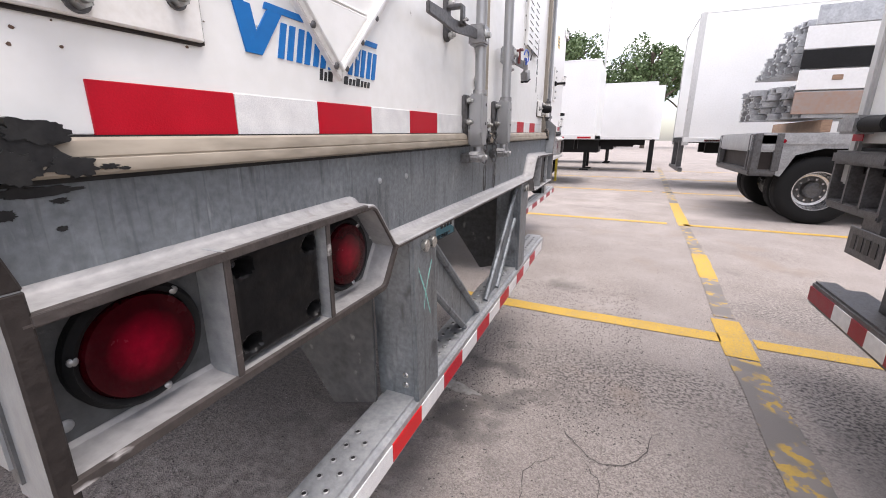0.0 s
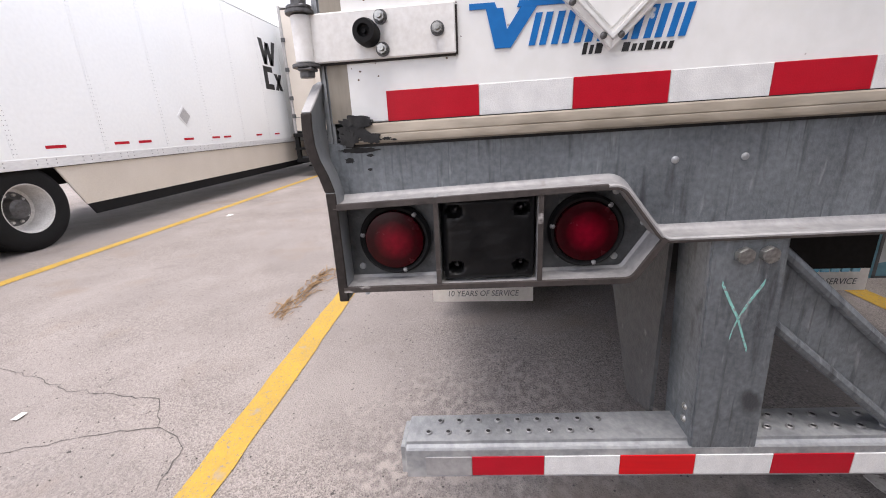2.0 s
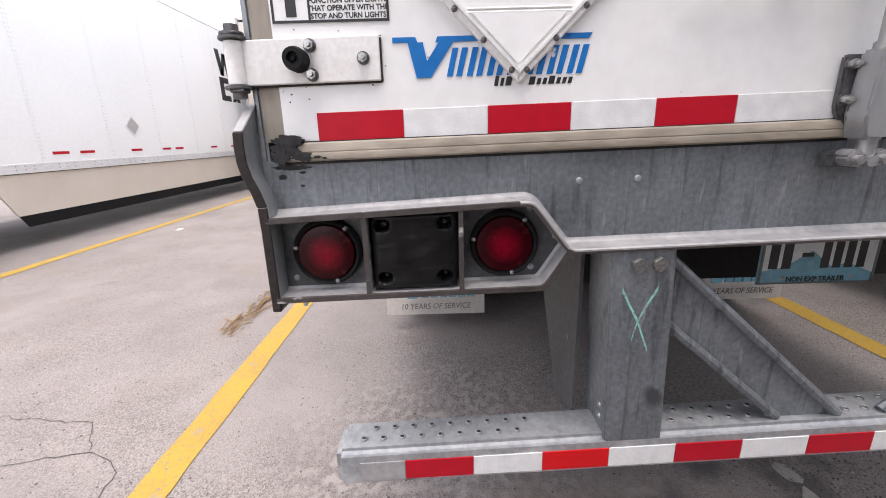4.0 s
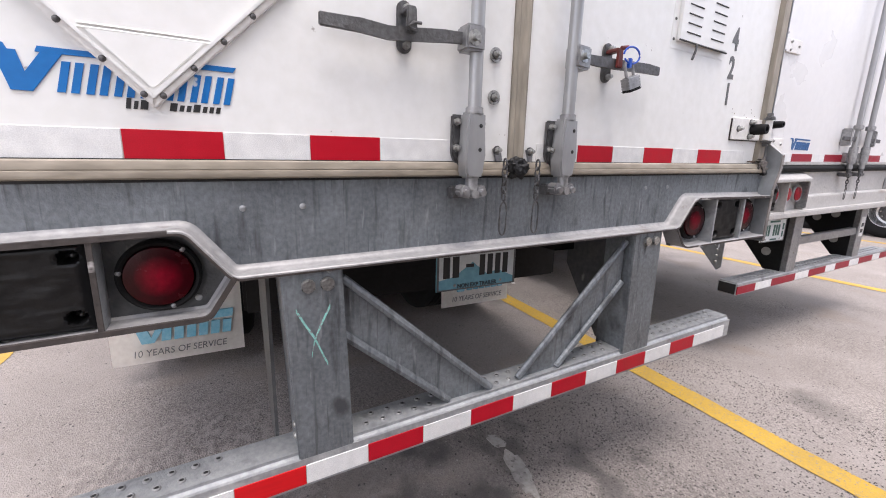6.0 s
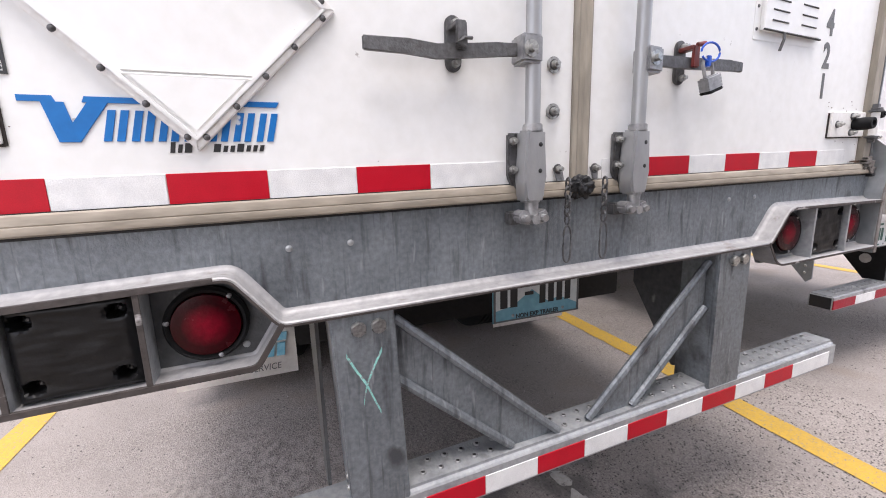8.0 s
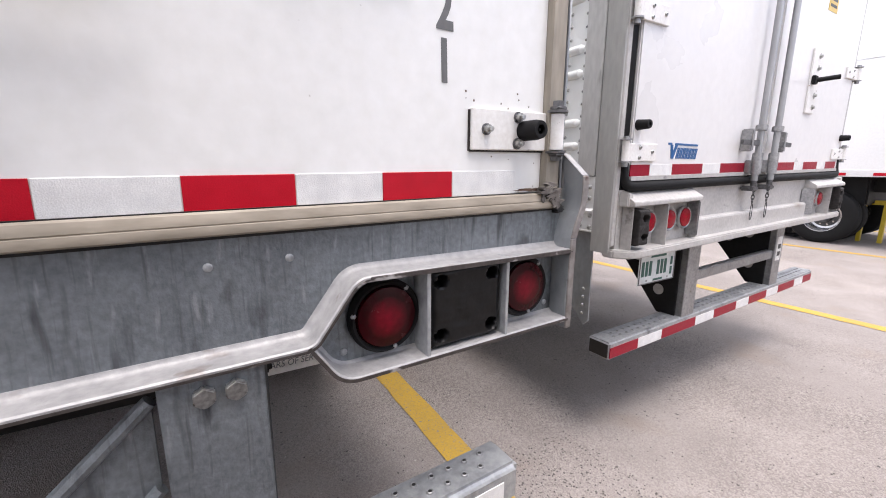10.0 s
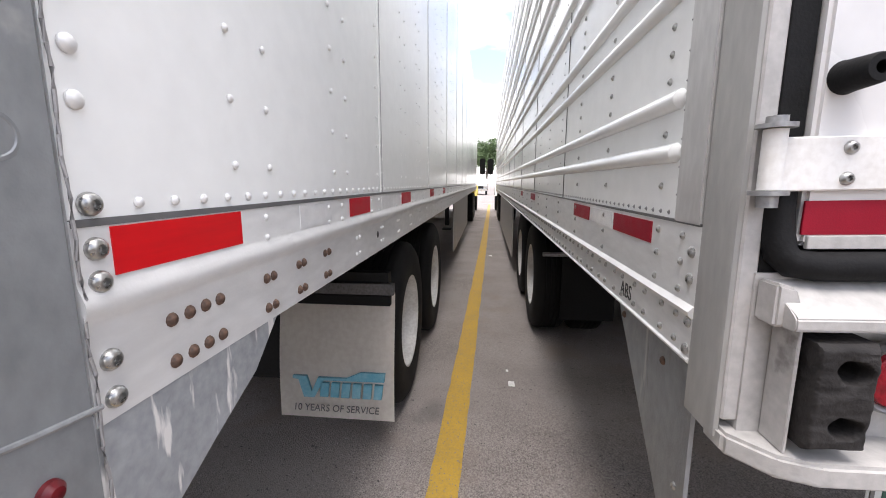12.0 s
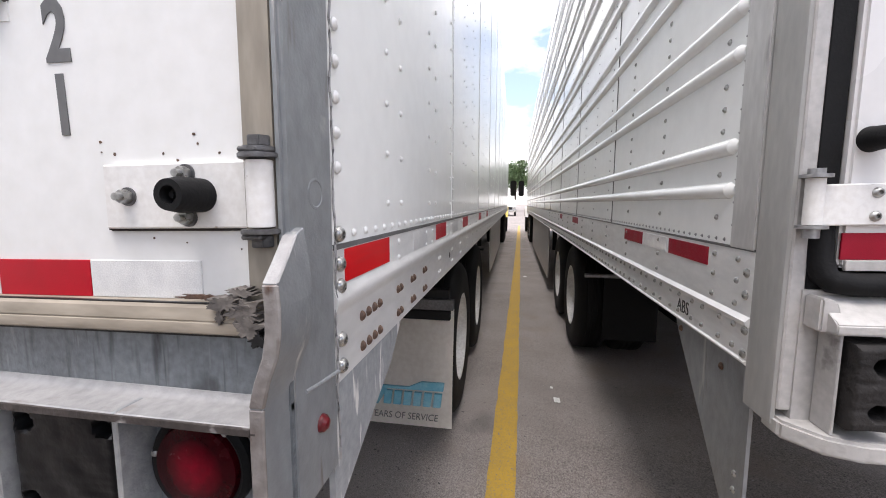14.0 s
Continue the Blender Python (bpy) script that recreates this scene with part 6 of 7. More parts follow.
prism(bm, [(-0.50, B0 + 0.004), (-0.445, B0 + 0.006), (-0.392, B0 + 0.05), (-0.375, B0 + 0.10), (-0.375, B1 - 0.10), (-0.392, B1 - 0.05), (-0.445, B1 - 0.006), (-0.50, B1 - 0.004)], 0.950, 0.986, "z", 0.006)
part("sill_step", bm, "white_steel", sillb, "scuffed lower ledge with rounded corners", SB, B0)
bm = B()
prism(bm, [(-0.458, 0.98), (-0.418, 0.98), (-0.418, 1.072), (-0.424, 1.079), (-0.458, 1.082)], B0 + 0.615, B1 - 0.615, "y", 0.003)
part("sill_channel", bm, "white_steel", sillb, "raised lower channel of the sill", SB, B0)
for mirror in (0, 1):
    def mb(y):
        return B0 + B1 - y if mirror else y
    bm = B()
    a, b = sorted((mb(B0 + 0.045), mb(B0 + 0.585)))
    prism(bm, [(-0.458, 1.232), (-0.442, 1.229), (-0.402, 1.203), (-0.390, 1.197), (-0.385, 1.192), (-0.385, 1.176), (-0.390, 1.173), (-0.458, 1.173)], a, b, "y", 0.002)
    shelf = part("lamp_shelf", bm, "white_steel", sillb, "white scuffed shelf over the lamps", SB, B0)
    bm = B()
    prism(bm, [(mb(B0 + 0.034), 1.172), (mb(B0 + 0.034), 1.235), (mb(B0 + 0.060), 1.228), (mb(B0 + 0.070), 1.186), (mb(B0 + 0.08), 1.172)], -0.455, -0.41, "x", 0.004)
    part("shelf_end", bm, "white_steel", shelf, "", SB, B0)
    for y in (0.061, 0.295):
        bm = B()
        a, b = sorted((mb(B0 + y), mb(B0 + y + 0.005)))
        xf = -0.385 if y == 0.295 else -0.40
        prism(bm, [(-0.452, 0.987), (xf, 0.987), (xf, 1.171), (-0.452, 1.171)], a, b, "y", 0.001)
        part("divider", bm, "white_steel", shelf, "", SB, B0)
    bm = B()
    prism(bm, [(-0.452, mb(B0 + 0.575)), (-0.39, mb(B0 + 0.570)), (-0.39, mb(B0 + 0.580)), (-0.452, mb(B0 + 0.625))], 1.0, 1.172, "z", 0.006)
    part("lamp_guard", bm, "steel", shelf, "", SB, B0)
    a, b = sorted((mb(3.447), mb(3.524)))
    bm = moulded_pad(-0.452, -0.376, a, b, 1.006, 1.160, [(mb(3.494), 1.041), (mb(3.494), 1.122)], (0.017, 0.0135), 0.0035, mirror + 4.0)
    part("dock_bumper", bm, "old_rubber", reefer, "worn black rubber dock bumper with two holes", SB, B0)
    for y in (3.590, 3.751, 3.881):
        tail_lamp(shelf, -0.437, mb(y), 1.094 + bz(mb(y)), True)
# doors
bdoors = []
for y0, y1 in ((B0 + 0.076, 4.655), (4.685, B1 - 0.076)):
    bm = B()
    box(bm, -0.5, XR, y0, y1, 1.282, 4.0, 0.006)
    bdoors.append(part("rear_door", bm, "reefer_white", reefer, "smooth white rear door", SB, B0))
bm = B()
box(bm, -0.5, XR - 0.01, 4.655, 4.685, 1.28, 4.0)
part("centre_seal", bm, "rubber", reefer)
bm = B()
bend = [(-0.464, 0.053, 1.372), (-0.462, 0.053, 1.33), (-0.458, 0.054, 1.295), (-0.452, 0.058, 1.270), (-0.446, 0.070, 1.257), (-0.440, 0.100, 1.253)]
tube(bm, [(x, B0 + y, z) for x, y, z in bend] + [(x, B1 - y, z) for x, y, z in bend[::-1]], 0.0215, 12)
part("bottom_seal", bm, "rubber", reefer, "thick black rubber seal under the doors", SB, B0)
bm = B()
box(bm, XR - 0.002, XR + 0.006, B0 + 0.084, B1 - 0.084, 1.278, 1.297, 0.001, 1)
part("door_foot", bm, "white_steel", reefer, "", SB, B0)
tape_row(bdoors[0], [3.450, 3.588, 3.763, 4.030, 4.205, 4.475, 4.62], XR, 1.298, 1.346, True, SB, B0, red_kind="red_dull")
tape_row(bdoors[1], [4.72, 4.879, 5.135, 5.280, 5.515, 5.665, 5.86], XR, 1.298, 1.346, False, SB, B0, red_kind="red_dull")
for mirror, door in ((0, bdoors[0]), (1, bdoors[1])):
    for zz in (0.0, 0.545, 1.1, 1.65):
        bm = B()
        a, b = sorted((mb(3.395), mb(3.61))) if mirror else (3.395, 3.61)
        box(bm, XR, XR + 0.012, a, b, 1.360 + zz, 1.433 + zz, 0.002, 1)
        hg = part("door_hinge", bm, "hinge", door, "white strap hinge", SB, B0)
        y = B0 + B1 - 3.395 if mirror else 3.395
        bm = B()
        cyl(bm, (XR + 0.010, y, 1.362 + zz), (XR + 0.010, y, 1.444 + zz), 0.0145, seg=16)
        part("knuckle", bm, "hinge", hg, "", SB, B0)
        for z0, dz, r in ((1.445, 0.006, 0.024), (1.451, 0.010, 0.013), (1.355, 0.006, 0.024), (1.338, 0.016, 0.013)):
            bm = B()
            cyl(bm, (XR + 0.010, y, z0 + zz), (XR + 0.010, y, z0 + zz + dz), r, seg=16)
            part("pin_washer", bm, "steel", hg, "", SB, B0)
        for yb, zb in ((3.49, 1.417), (3.49, 1.376), (3.578, 1.400)):
            yb = B0 + B1 - yb if mirror else yb
            link("screw_head", BUTTON, hg, Matrix.Translation((XR + 0.011, yb, zb + zz + bz(yb))))
for y in (3.478, B0 + B1 - 3.478):
    bm = B()
    lathe(bm, [(0, 0.0225), (0.010, 0.0210), (0.050, 0.0185), (0.054, 0.0165), (0.054, 0.008), (0.034, 0.0074), (0.034, 0.001)], 24)
    link("door_stop", meshed("door_stop", bm, "rubber"), bdoors[0 if y < 4.6 else 1], Matrix.Translation((XR, y, 1.509 + bz(y))), "long round black rubber door stop")
slab_mark(bdoors[0], 3.715, 1.370 + bz(3.8), 0.25, 0.070, "blue_dark", XR + 0.001)
# lock rods
for side, yr, door in ((-1, 4.50, bdoors[0]), (1, 4.70, bdoors[1])):
    z = bz(yr)
    bm = B()
    cyl(bm, (XR + 0.045, yr, 1.25 + z), (XR + 0.045, yr, 3.95), 0.016, seg=20)
    rod = part("lock_rod", bm, "rod", door, "galvanised upright lock rod")
    bm = B()
    cyl(bm, (XR + 0.045, yr, 1.285 + z), (XR + 0.045, yr, 1.40 + z), 0.025, seg=20, bev=0.003)
    box(bm, XR, XR + 0.03, yr - 0.035, yr + 0.035, 1.29 + z, 1.36 + z, 0.004)
    part("rod_bearing", bm, "steel", rod, "steel rod bearing")
    bm = B()
    cyl(bm, (XR + 0.045, yr, 1.515 + z), (XR + 0.045, yr, 1.545 + z), 0.028, seg=20, bev=0.003)
    part("rod_collar", bm, "steel", rod)
    bm = B()
    box(bm, XR - 0.004, XR + 0.06, yr - 0.035, yr + 0.035, 1.195 + z, 1.222 + z, 0.006)
    cyl(bm, (XR + 0.045, yr, 1.22 + z), (XR + 0.045, yr, 1.26 + z), 0.014)
    part("cam_keeper", bm, "steel_dark", rod)
    bm = B()
    prism(bm, [(yr + side * 0.01, 1.435 + z), (yr + side * 0.20, 1.437 + z), (yr + side * 0.20, 1.461 + z), (yr + side * 0.01, 1.465 + z)], XR + 0.04, XR + 0.052, "x", 0.002)
    part("lock_handle", bm, "steel_dark", rod, "short steel door handle")
    bm = B()
    box(bm, XR, XR + 0.055, yr + side * 0.10 - 0.016, yr + side * 0.10 + 0.016, 1.405 + z, 1.52 + z, 0.006)
    part("handle_catch", bm, "steel", rod)
    chain("chain", rod, (XR + 0.03, yr + 0.04 * (1 if side < 0 else 0.5), 1.20 + z), 4)
# vent panel, sticker
bm = B()
box(bm, XR, XR + 0.010, 5.14, 5.27, 1.68, 2.06, 0.004)
vent = part("vent_panel", bm, "hinge", bdoors[1], "white latch panel with screws")
bm = B()
box(bm, XR + 0.01, XR + 0.03, 5.15, 5.20, 1.85, 1.90, 0.004)
cyl(bm, (XR + 0.02, 5.19, 1.875), (XR + 0.12, 5.24, 1.885), 0.014, seg=12)
part("panel_latch", bm, "rubber", vent)
for z in (1.72, 1.79, 1.95, 2.02):
    link("nut", HEX_W, vent, Matrix.Translation((XR + 0.010, 5.235, z)))
bm = B()
box(bm, XR - 0.001, XR + 0.002, 5.26, 5.40, 2.29, 2.42)
stick = part("sticker", bm, "gold", bdoors[1], "yellow sticker with dark bars")
for z in (2.315, 2.35, 2.385):
    bm = B()
    box(bm, XR + 0.001, XR + 0.003, 5.28, 5.38, z, z + 0.016)
    part("print_bar", bm, "ink", stick)

# bumper on perforated brackets
XB2 = -0.462
bm = B()
box(bm, XB2 - 0.12, XB2, 3.446, 5.862, 0.448, 0.534, 0.008, 3)
bb = part("underrun_bumper", bm, "galv_pale", reefer, "grey underrun bumper with red and white tape", SB, B0)
bm = B()
box(bm, XB2 - 0.11, XB2 - 0.008, 3.444, 3.448, 0.458, 0.524)
part("tube_mouth", bm, "ink", bb, "dark open end of the bumper tube", SB, B0)
edges = [3.452, 3.667, 3.870, 4.196, 4.398, 4.667, 4.834, 5.086, 5.268, 5.541, 5.697, 5.855]
for i, (a, b) in enumerate(zip(edges, edges[1:])):
    bm = B()
    box(bm, XB2 - 0.003, XB2 + 0.002, a + 0.0006, b - 0.0006, 0.457, 0.509, 0.0006, 1)
    part("tape_piece", bm, "tape_white" if i % 2 else "red_dull", bb, "white reflective tape" if i % 2 else "red reflective tape", SB, B0)
for k in range(48):
    y = 3.53 + 0.048 * k
    if 4.0 < y < 4.2 or 5.09 < y < 5.29:
        continue
    for row in (0, 1):
        at = Matrix.Translation((XB2 - 0.04 - 0.036 * row, y + 0.024 * row, 0.534 + bz(y)))
        link("grip_button", GRIP, bb, at)
        link("grip_hole", GRIP_HOLE, bb, at)
for y0, y1 in ((4.055, 4.175), (5.125, 5.245)):
    bm = B()
    prism(bm, [(y0, 0.528), (y1, 0.528), (y1, 0.955), (y0, 0.955)], XR - 0.035, XR - 0.022, "x", 0.002)
    prism(bm, [(y0, 0.528), (y0 + 0.007, 0.528), (y0 + 0.007, 0.955), (y0, 0.955)], XR - 0.12, XR - 0.03)
    prism(bm, [(y1 - 0.007, 0.528), (y1, 0.528), (y1, 0.955), (y1 - 0.007, 0.955)], XR - 0.12, XR - 0.03)
    post = part("bumper_post", bm, "steel", reefer, "grey channel post of the bumper", SB, B0)
    for d in (0.03, 0.085):
        link("bolt", HEX_W, post, Matrix.Translation((XR - 0.022, y0 + d, 0.935 + bz(y0))))
    bm = B()
    prism(bm, [(-0.50, 0.53), (-0.60, 0.53), (-0.95, 0.95), (-0.50, 0.95)], y0 - 0.016, y0 - 0.006, "y")
    gs = part("post_bracket", bm, "under", reefer, "black perforated bumper bracket", SB, B0)
    for x, z in ((-0.60, 0.66), (-0.62, 0.87), (-0.74, 0.83)):
        bm = B()
        lathe(bm, [(0.0, 0.030), (0.0015, 0.030), (0.0015, 0.002)], 20, "y")
        link("bracket_hole", meshed("bracket_hole", bm, "white_steel"), gs, Matrix.Translation((x, y0 - 0.0165, z + bz(y0))) @ Matrix.Rotation(math.pi, 4, "Z"))
bm = B()
box(bm, XR - 0.07, XR - 0.03, 4.17, 5.13, 0.715, 0.775, 0.006)
part("step_bar", bm, "steel", reefer, "grey step bar between the bumper posts", SB, B0)
bm = B()
box(bm, XR - 0.024, XR - 0.019, 5.15, 5.22, 0.70, 0.86)
lab = part("warning_label", bm, "paper", reefer, "white warning label with dark bars", SB, B0)
for z in (0.73, 0.78):
    bm = B()
    box(bm, XR - 0.020, XR - 0.0175, 5.165, 5.205, z, z + 0.03)
    part("print_bar", bm, "ink", lab, "", SB, B0)
number_plate(reefer, -0.462, 3.612, 3.912, 0.788, 0.940, "plate_pale", "green_ink", [(0.07, 0.14, 0.26, 0.74), (0.17, 0.24, 0.26, 0.74), (0.27, 0.34, 0.26, 0.74), (0.48, 0.55, 0.26, 0.74), (0.58, 0.65, 0.26, 0.74), (0.68, 0.75, 0.26, 0.74), (0.86, 0.92, 0.50, 0.78), (0.86, 0.92, 0.18, 0.44), (0.3, 0.72, 0.84, 0.92), (0.4, 0.66, 0.07, 0.14)])
bm = B()
box(bm, -0.49, -0.468, 3.66, 3.89, 0.86, 0.98)
part("plate_bracket", bm, "under", reefer)
# running gear
for y in (4.1, 5.14):
    bm = B()
    box(bm, -13.5, -0.8, y, y + 0.1, 0.90, 1.09)
    part("chassis_beam", bm, "under", reefer)
for x in (-3.75, -4.98):
    wheel(reefer, x, 3.43, -1)
    wheel(reefer, x, B0 + B1 - 3.43, 1)
    bm = B()
    cyl(bm, (x, 3.7, 0.5), (x, 5.6, 0.5), 0.065, seg=16)
    box(bm, x - 0.45, x + 0.1, 4.0, 4.2, 0.55, 0.92)
    box(bm, x - 0.45, x + 0.1, 5.1, 5.3, 0.55, 0.92)
    part("axle", bm, "under", reefer, "black axle with suspension arms")
# black boxes added under the floor to darken the space between the wheels
bm = B()
box(bm, -5.7, -3.05, 4.06, 5.29, 0.60, 1.06, 0.02)
box(bm, -5.5, -3.3, 4.30, 5.05, 0.34, 0.62, 0.02)
part("dark_filler", bm, "under", reefer, "black block added to darken the underside")
for y0, y1 in ((3.47, 4.06), (5.29, 5.88)):
    bm = B()
    cyl(bm, (-3.14, y0, 0.80), (-3.14, y1, 0.80), 0.018, seg=10)
    part("flap_hanger", bm, "steel", reefer)
    bm = B()
    box(bm, -3.16, -3.15, y0 + 0.16, y1, 0.25, 0.80)
    part("mud_flap", bm, "rubber", reefer, "black mud flap")
for y in (3.42, 5.93):
    bm = B()
    box(bm, -11.5, -6.2, y - 0.01, y + 0.01, 0.22, 1.05, 0.004, 1)
    part("side_skirt", bm, "white_steel", reefer, "pale side skirt")
for y in (4.1, 5.2):
    bm = B()
    box(bm, -12.4, -12.28, y - 0.06, y + 0.06, 0.0, 1.1)
    part("landing_leg", bm, "under", reefer)
# parked a little farther back than its stall mate
reefer.location.x += 0.044

# ======== neighbours, farther off ========


def van_trailer(name, x_rear, x_front, y0, y1, z0, z1, label, wheels, face=None, wall="white", rim=None, inset=0.05):
    """A plain box trailer along x with rails, posts, bumper and wheels; it backs on to x_rear."""
    t = thing(name, ((x_rear + x_front) / 2, (y0 + y1) / 2, 0), label, "semi trailer", "parked trailers")
    xa, xb = sorted((x_rear, x_front))
    d = 1 if x_front > x_rear else -1
    for y in (y0, y1 - 0.05):
        bm = B()
        box(bm, xa, xb, y, y + 0.05, z0, z1)
        part("side_wall", bm, wall, t, "white side wall")
        bm = B()
        ya, yb = (y - 0.006, y + 0.04) if y == y0 else (y + 0.01, y + 0.056)
        box(bm, xa, xb, ya, yb, z0 - 0.12, z0, 0.004, 1)
        part("side_rail", bm, "alu", t)
    bm = B()
    box(bm, xa, xb, y0, y1, z1, z1 + 0.05, 0.02)
    part("roof", bm, "alu", t)
    bm = B()
    xf = x_front
    box(bm, min(xf, xf - d * 0.05), max(xf, xf - d * 0.05), y0 + 0.05, y1 - 0.05, z0 - 0.1, z1)
    part("front_wall", bm, wall, t)
    for ya, yb in ((y0 + 0.07, (y0 + y1) / 2 - 0.004), ((y0 + y1) / 2 + 0.004, y1 - 0.07)):
        bm = B()
        box(bm, min(x_rear, x_rear + d * 0.05), max(x_rear, x_rear + d * 0.05), ya, yb, z0, z1 - 0.05)
        part("rear_door", bm, "cream_door" if face else "white", t)
    for y in (y0 - 0.004, y1 - 0.066):
        bm = B()
        box(bm, min(x_rear - d * 0.02, x_rear + d * 0.12), max(x_rear - d * 0.02, x_rear + d * 0.12), y, y + 0.07, z0 - 0.2, z1 + 0.05, 0.01)
        part("rear_post", bm, "white_steel" if face else "alu_grey", t)
    bm = B()
    box(bm, xa, xb, y0 + 0.08, y1 - 0.08, z0 - 0.14, z0 - 0.02)
    box(bm, xa + 0.6, xb - 0.6, y0 + 0.7, y0 + 0.82, z0 - 0.4, z0 - 0.1)
    box(bm, xa + 0.6, xb - 0.6, y1 - 0.82, y1 - 0.7, z0 - 0.4, z0 - 0.1)
    part("chassis", bm, "under", t, "black chassis")
    bm = B()
    xr = x_rear - d * 0.02
    box(bm, min(xr, xr + d * 0.1), max(xr, xr + d * 0.1), y0 + inset, y1 - inset, 0.44, 0.54, 0.01)
    bmp = part("underrun_bumper", bm, "steel_dark", t)
    for y in (y0 + 0.6, y1 - 0.75):
        bm = B()
        box(bm, min(xr, xr + d * 0.12), max(xr, xr + d * 0.12), y, y + 0.14, 0.54, z0 - 0.1)
        part("bumper_post", bm, "steel_dark", t)
    for x in wheels:
        wheel(t, x, y1 - 0.05, 1, rim or RIM_CHROME)
        wheel(t, x, y0 + 0.05, -1, rim or RIM_CHROME)
        bm = B()
        cyl(bm, (x, y0 + 0.3, 0.5), (x, y1 - 0.3, 0.5), 0.06, seg=12)
        box(bm, x - 0.1, x + 0.1, y0 + 0.65, y0 + 0.9, 0.5, z0 - 0.3)
        box(bm, x - 0.1, x + 0.1, y1 - 0.9, y1 - 0.65, 0.5, z0 - 0.3)
        part("axle", bm, "under", t)
    lx = x_front - d * 2.4
    for y in (y0 + 0.55, y1 - 0.65):
        bm = B()
        box(bm, lx - 0.06, lx + 0.06, y, y + 0.12, 0.08, z0 - 0.1)
        box(bm, lx - 0.18, lx + 0.18, y - 0.08, y + 0.2, 0.0, 0.05)
        part("landing_leg", bm, "under", t)
    return t


# long white trailer with a skirt, across the empty stall
CY = -4.9
coach = van_trailer("skirted_trailer", -0.7, -16.3, CY - 2.6, CY, 1.06, 3.86, "long white riveted trailer with a pale side skirt", (-2.55, -3.81), wall="side", rim=RIM)
bm = B()
prism(bm, [(-4.22, 0.93), (-4.50, 0.42), (-12.6, 0.42), (-12.6, 0.93)], CY - 0.05, CY - 0.03, "y")
sk = part("side_skirt", bm, "cream_door", coach, "pale side skirt")
bm = B()
prism(bm, [(-4.50, 0.44), (-4.60, 0.27), (-12.6, 0.27), (-12.6, 0.44)], CY - 0.046, CY - 0.034, "y")
part("skirt_edge", bm, "rubber", sk, "black rubber lower edge of the skirt")
dots = B()
for k in range(10):
    xj = -2.6 - 1.2 * k
    bm = B()
    box(bm, xj - 0.03, xj + 0.03, CY - 0.01, CY + 0.004, 1.08, 3.84, 0.002, 1)
    part("panel_joint", bm, "side", coach)
    for j in range(52):
        for dx in (-0.017, 0.017):
            lathe_at(dots, xj + dx, CY + 0.004, 1.12 + 0.052 * j, 0.006, 0.003)
for k in range(110):
    for z in (1.03, 0.985):
        if k % 5 < 3:
            lathe_at(dots, -1.0 - 0.12 * k, CY + 0.006, z, 0.009, 0.005)
tagged(part("far_rivets", dots, "steel", coach), kind="stuff")
for x in (-3.1, -4.29, -5.28, -5.72, -6.75, -7.55, -7.95, -9.26, -10.2):
    bm = B()
    box(bm, x - 0.13, x + 0.13, CY - 0.002, CY + 0.003, 1.157, 1.195)
    part("tape_piece", bm, "red", coach, "red reflective tape")
bm = B()
prism(bm, [(-6.76, 1.39), (-6.58, 1.57), (-6.76, 1.75), (-6.94, 1.57)], CY - 0.002, CY + 0.008, "y")
dm = part("placard_holder", bm, "alu", coach, "grey diamond placard holder")
bm = B()
prism(bm, [(-6.76, 1.43), (-6.62, 1.57), (-6.76, 1.71), (-6.90, 1.57)], CY + 0.007, CY + 0.011, "y")
part("holder_plate", bm, "white_steel", dm)
for pts in ([(-9.95, 3.42), (-10.14, 3.42), (-10.26, 2.84), (-10.10, 2.84)], [(-10.10, 2.84), (-10.26, 2.84), (-10.42, 3.36), (-10.28, 3.36)], [(-10.28, 3.36), (-10.46, 3.36), (-10.58, 2.84), (-10.42, 2.84)], [(-10.42, 2.84), (-10.58, 2.84), (-10.82, 3.42), (-10.64, 3.42)], [(-10.0, 2.26), (-10.19, 2.26), (-10.19, 2.80), (-10.0, 2.80)], [(-10.19, 2.26), (-10.46, 2.26), (-10.46, 2.39), (-10.19, 2.39)], [(-10.19, 2.67), (-10.46, 2.67), (-10.46, 2.80), (-10.19, 2.80)], [(-10.52, 2.26), (-10.69, 2.26), (-10.95, 2.66), (-10.78, 2.66)], [(-10.78, 2.26), (-10.95, 2.26), (-10.69, 2.66), (-10.52, 2.66)]):
    bm = B()
    prism(bm, pts, CY - 0.002, CY + 0.003, "y")
    part("livery_block", bm, "ink", coach, "dark block of faded livery")

# the long trailer stands a little out of line
coach.location.x += 0.26

# trailer with cream doors that closes the empty stall
FX = -10.4
back = van_trailer("cream_door_trailer", FX, -25, -4.62, -2.02, 1.22, 4.18, "trailer with cream rear doors over a black step bumper", (-12.2, -13.5), face=True)
for y in (-3.9, -3.3, -2.7):
    bm = B()
    cyl(bm, (FX + 0.04, y, 1.25), (FX + 0.04, y, 4.1), 0.014, seg=10)
    part("lock_rod", bm, "cream_door", back)
for z in (1.55, 2.0, 2.7, 3.4):
    for y in (-4.57, -2.07):
        bm = B()
        box(bm, FX, FX + 0.04, y - 0.05, y + 0.05, z, z + 0.1, 0.006)
        part("door_hinge", bm, "steel_dark", back)
for z0, z1 in ((1.06, 1.16), (0.72, 0.78), (0.40, 0.5)):
    bm = B()
    box(bm, FX - 0.02, FX + 0.14, -4.62, -2.02, z0, z1, 0.01)
    part("step_bar", bm, "under", back, "black step bar")
for y in (-4.6, -4.0, -3.3, -2.6):
    bm = B()
    box(bm, FX + 0.0, FX + 0.12, y, y + 0.1, 0.45, 1.1)
    part("step_post", bm, "under", back)
bm = B()
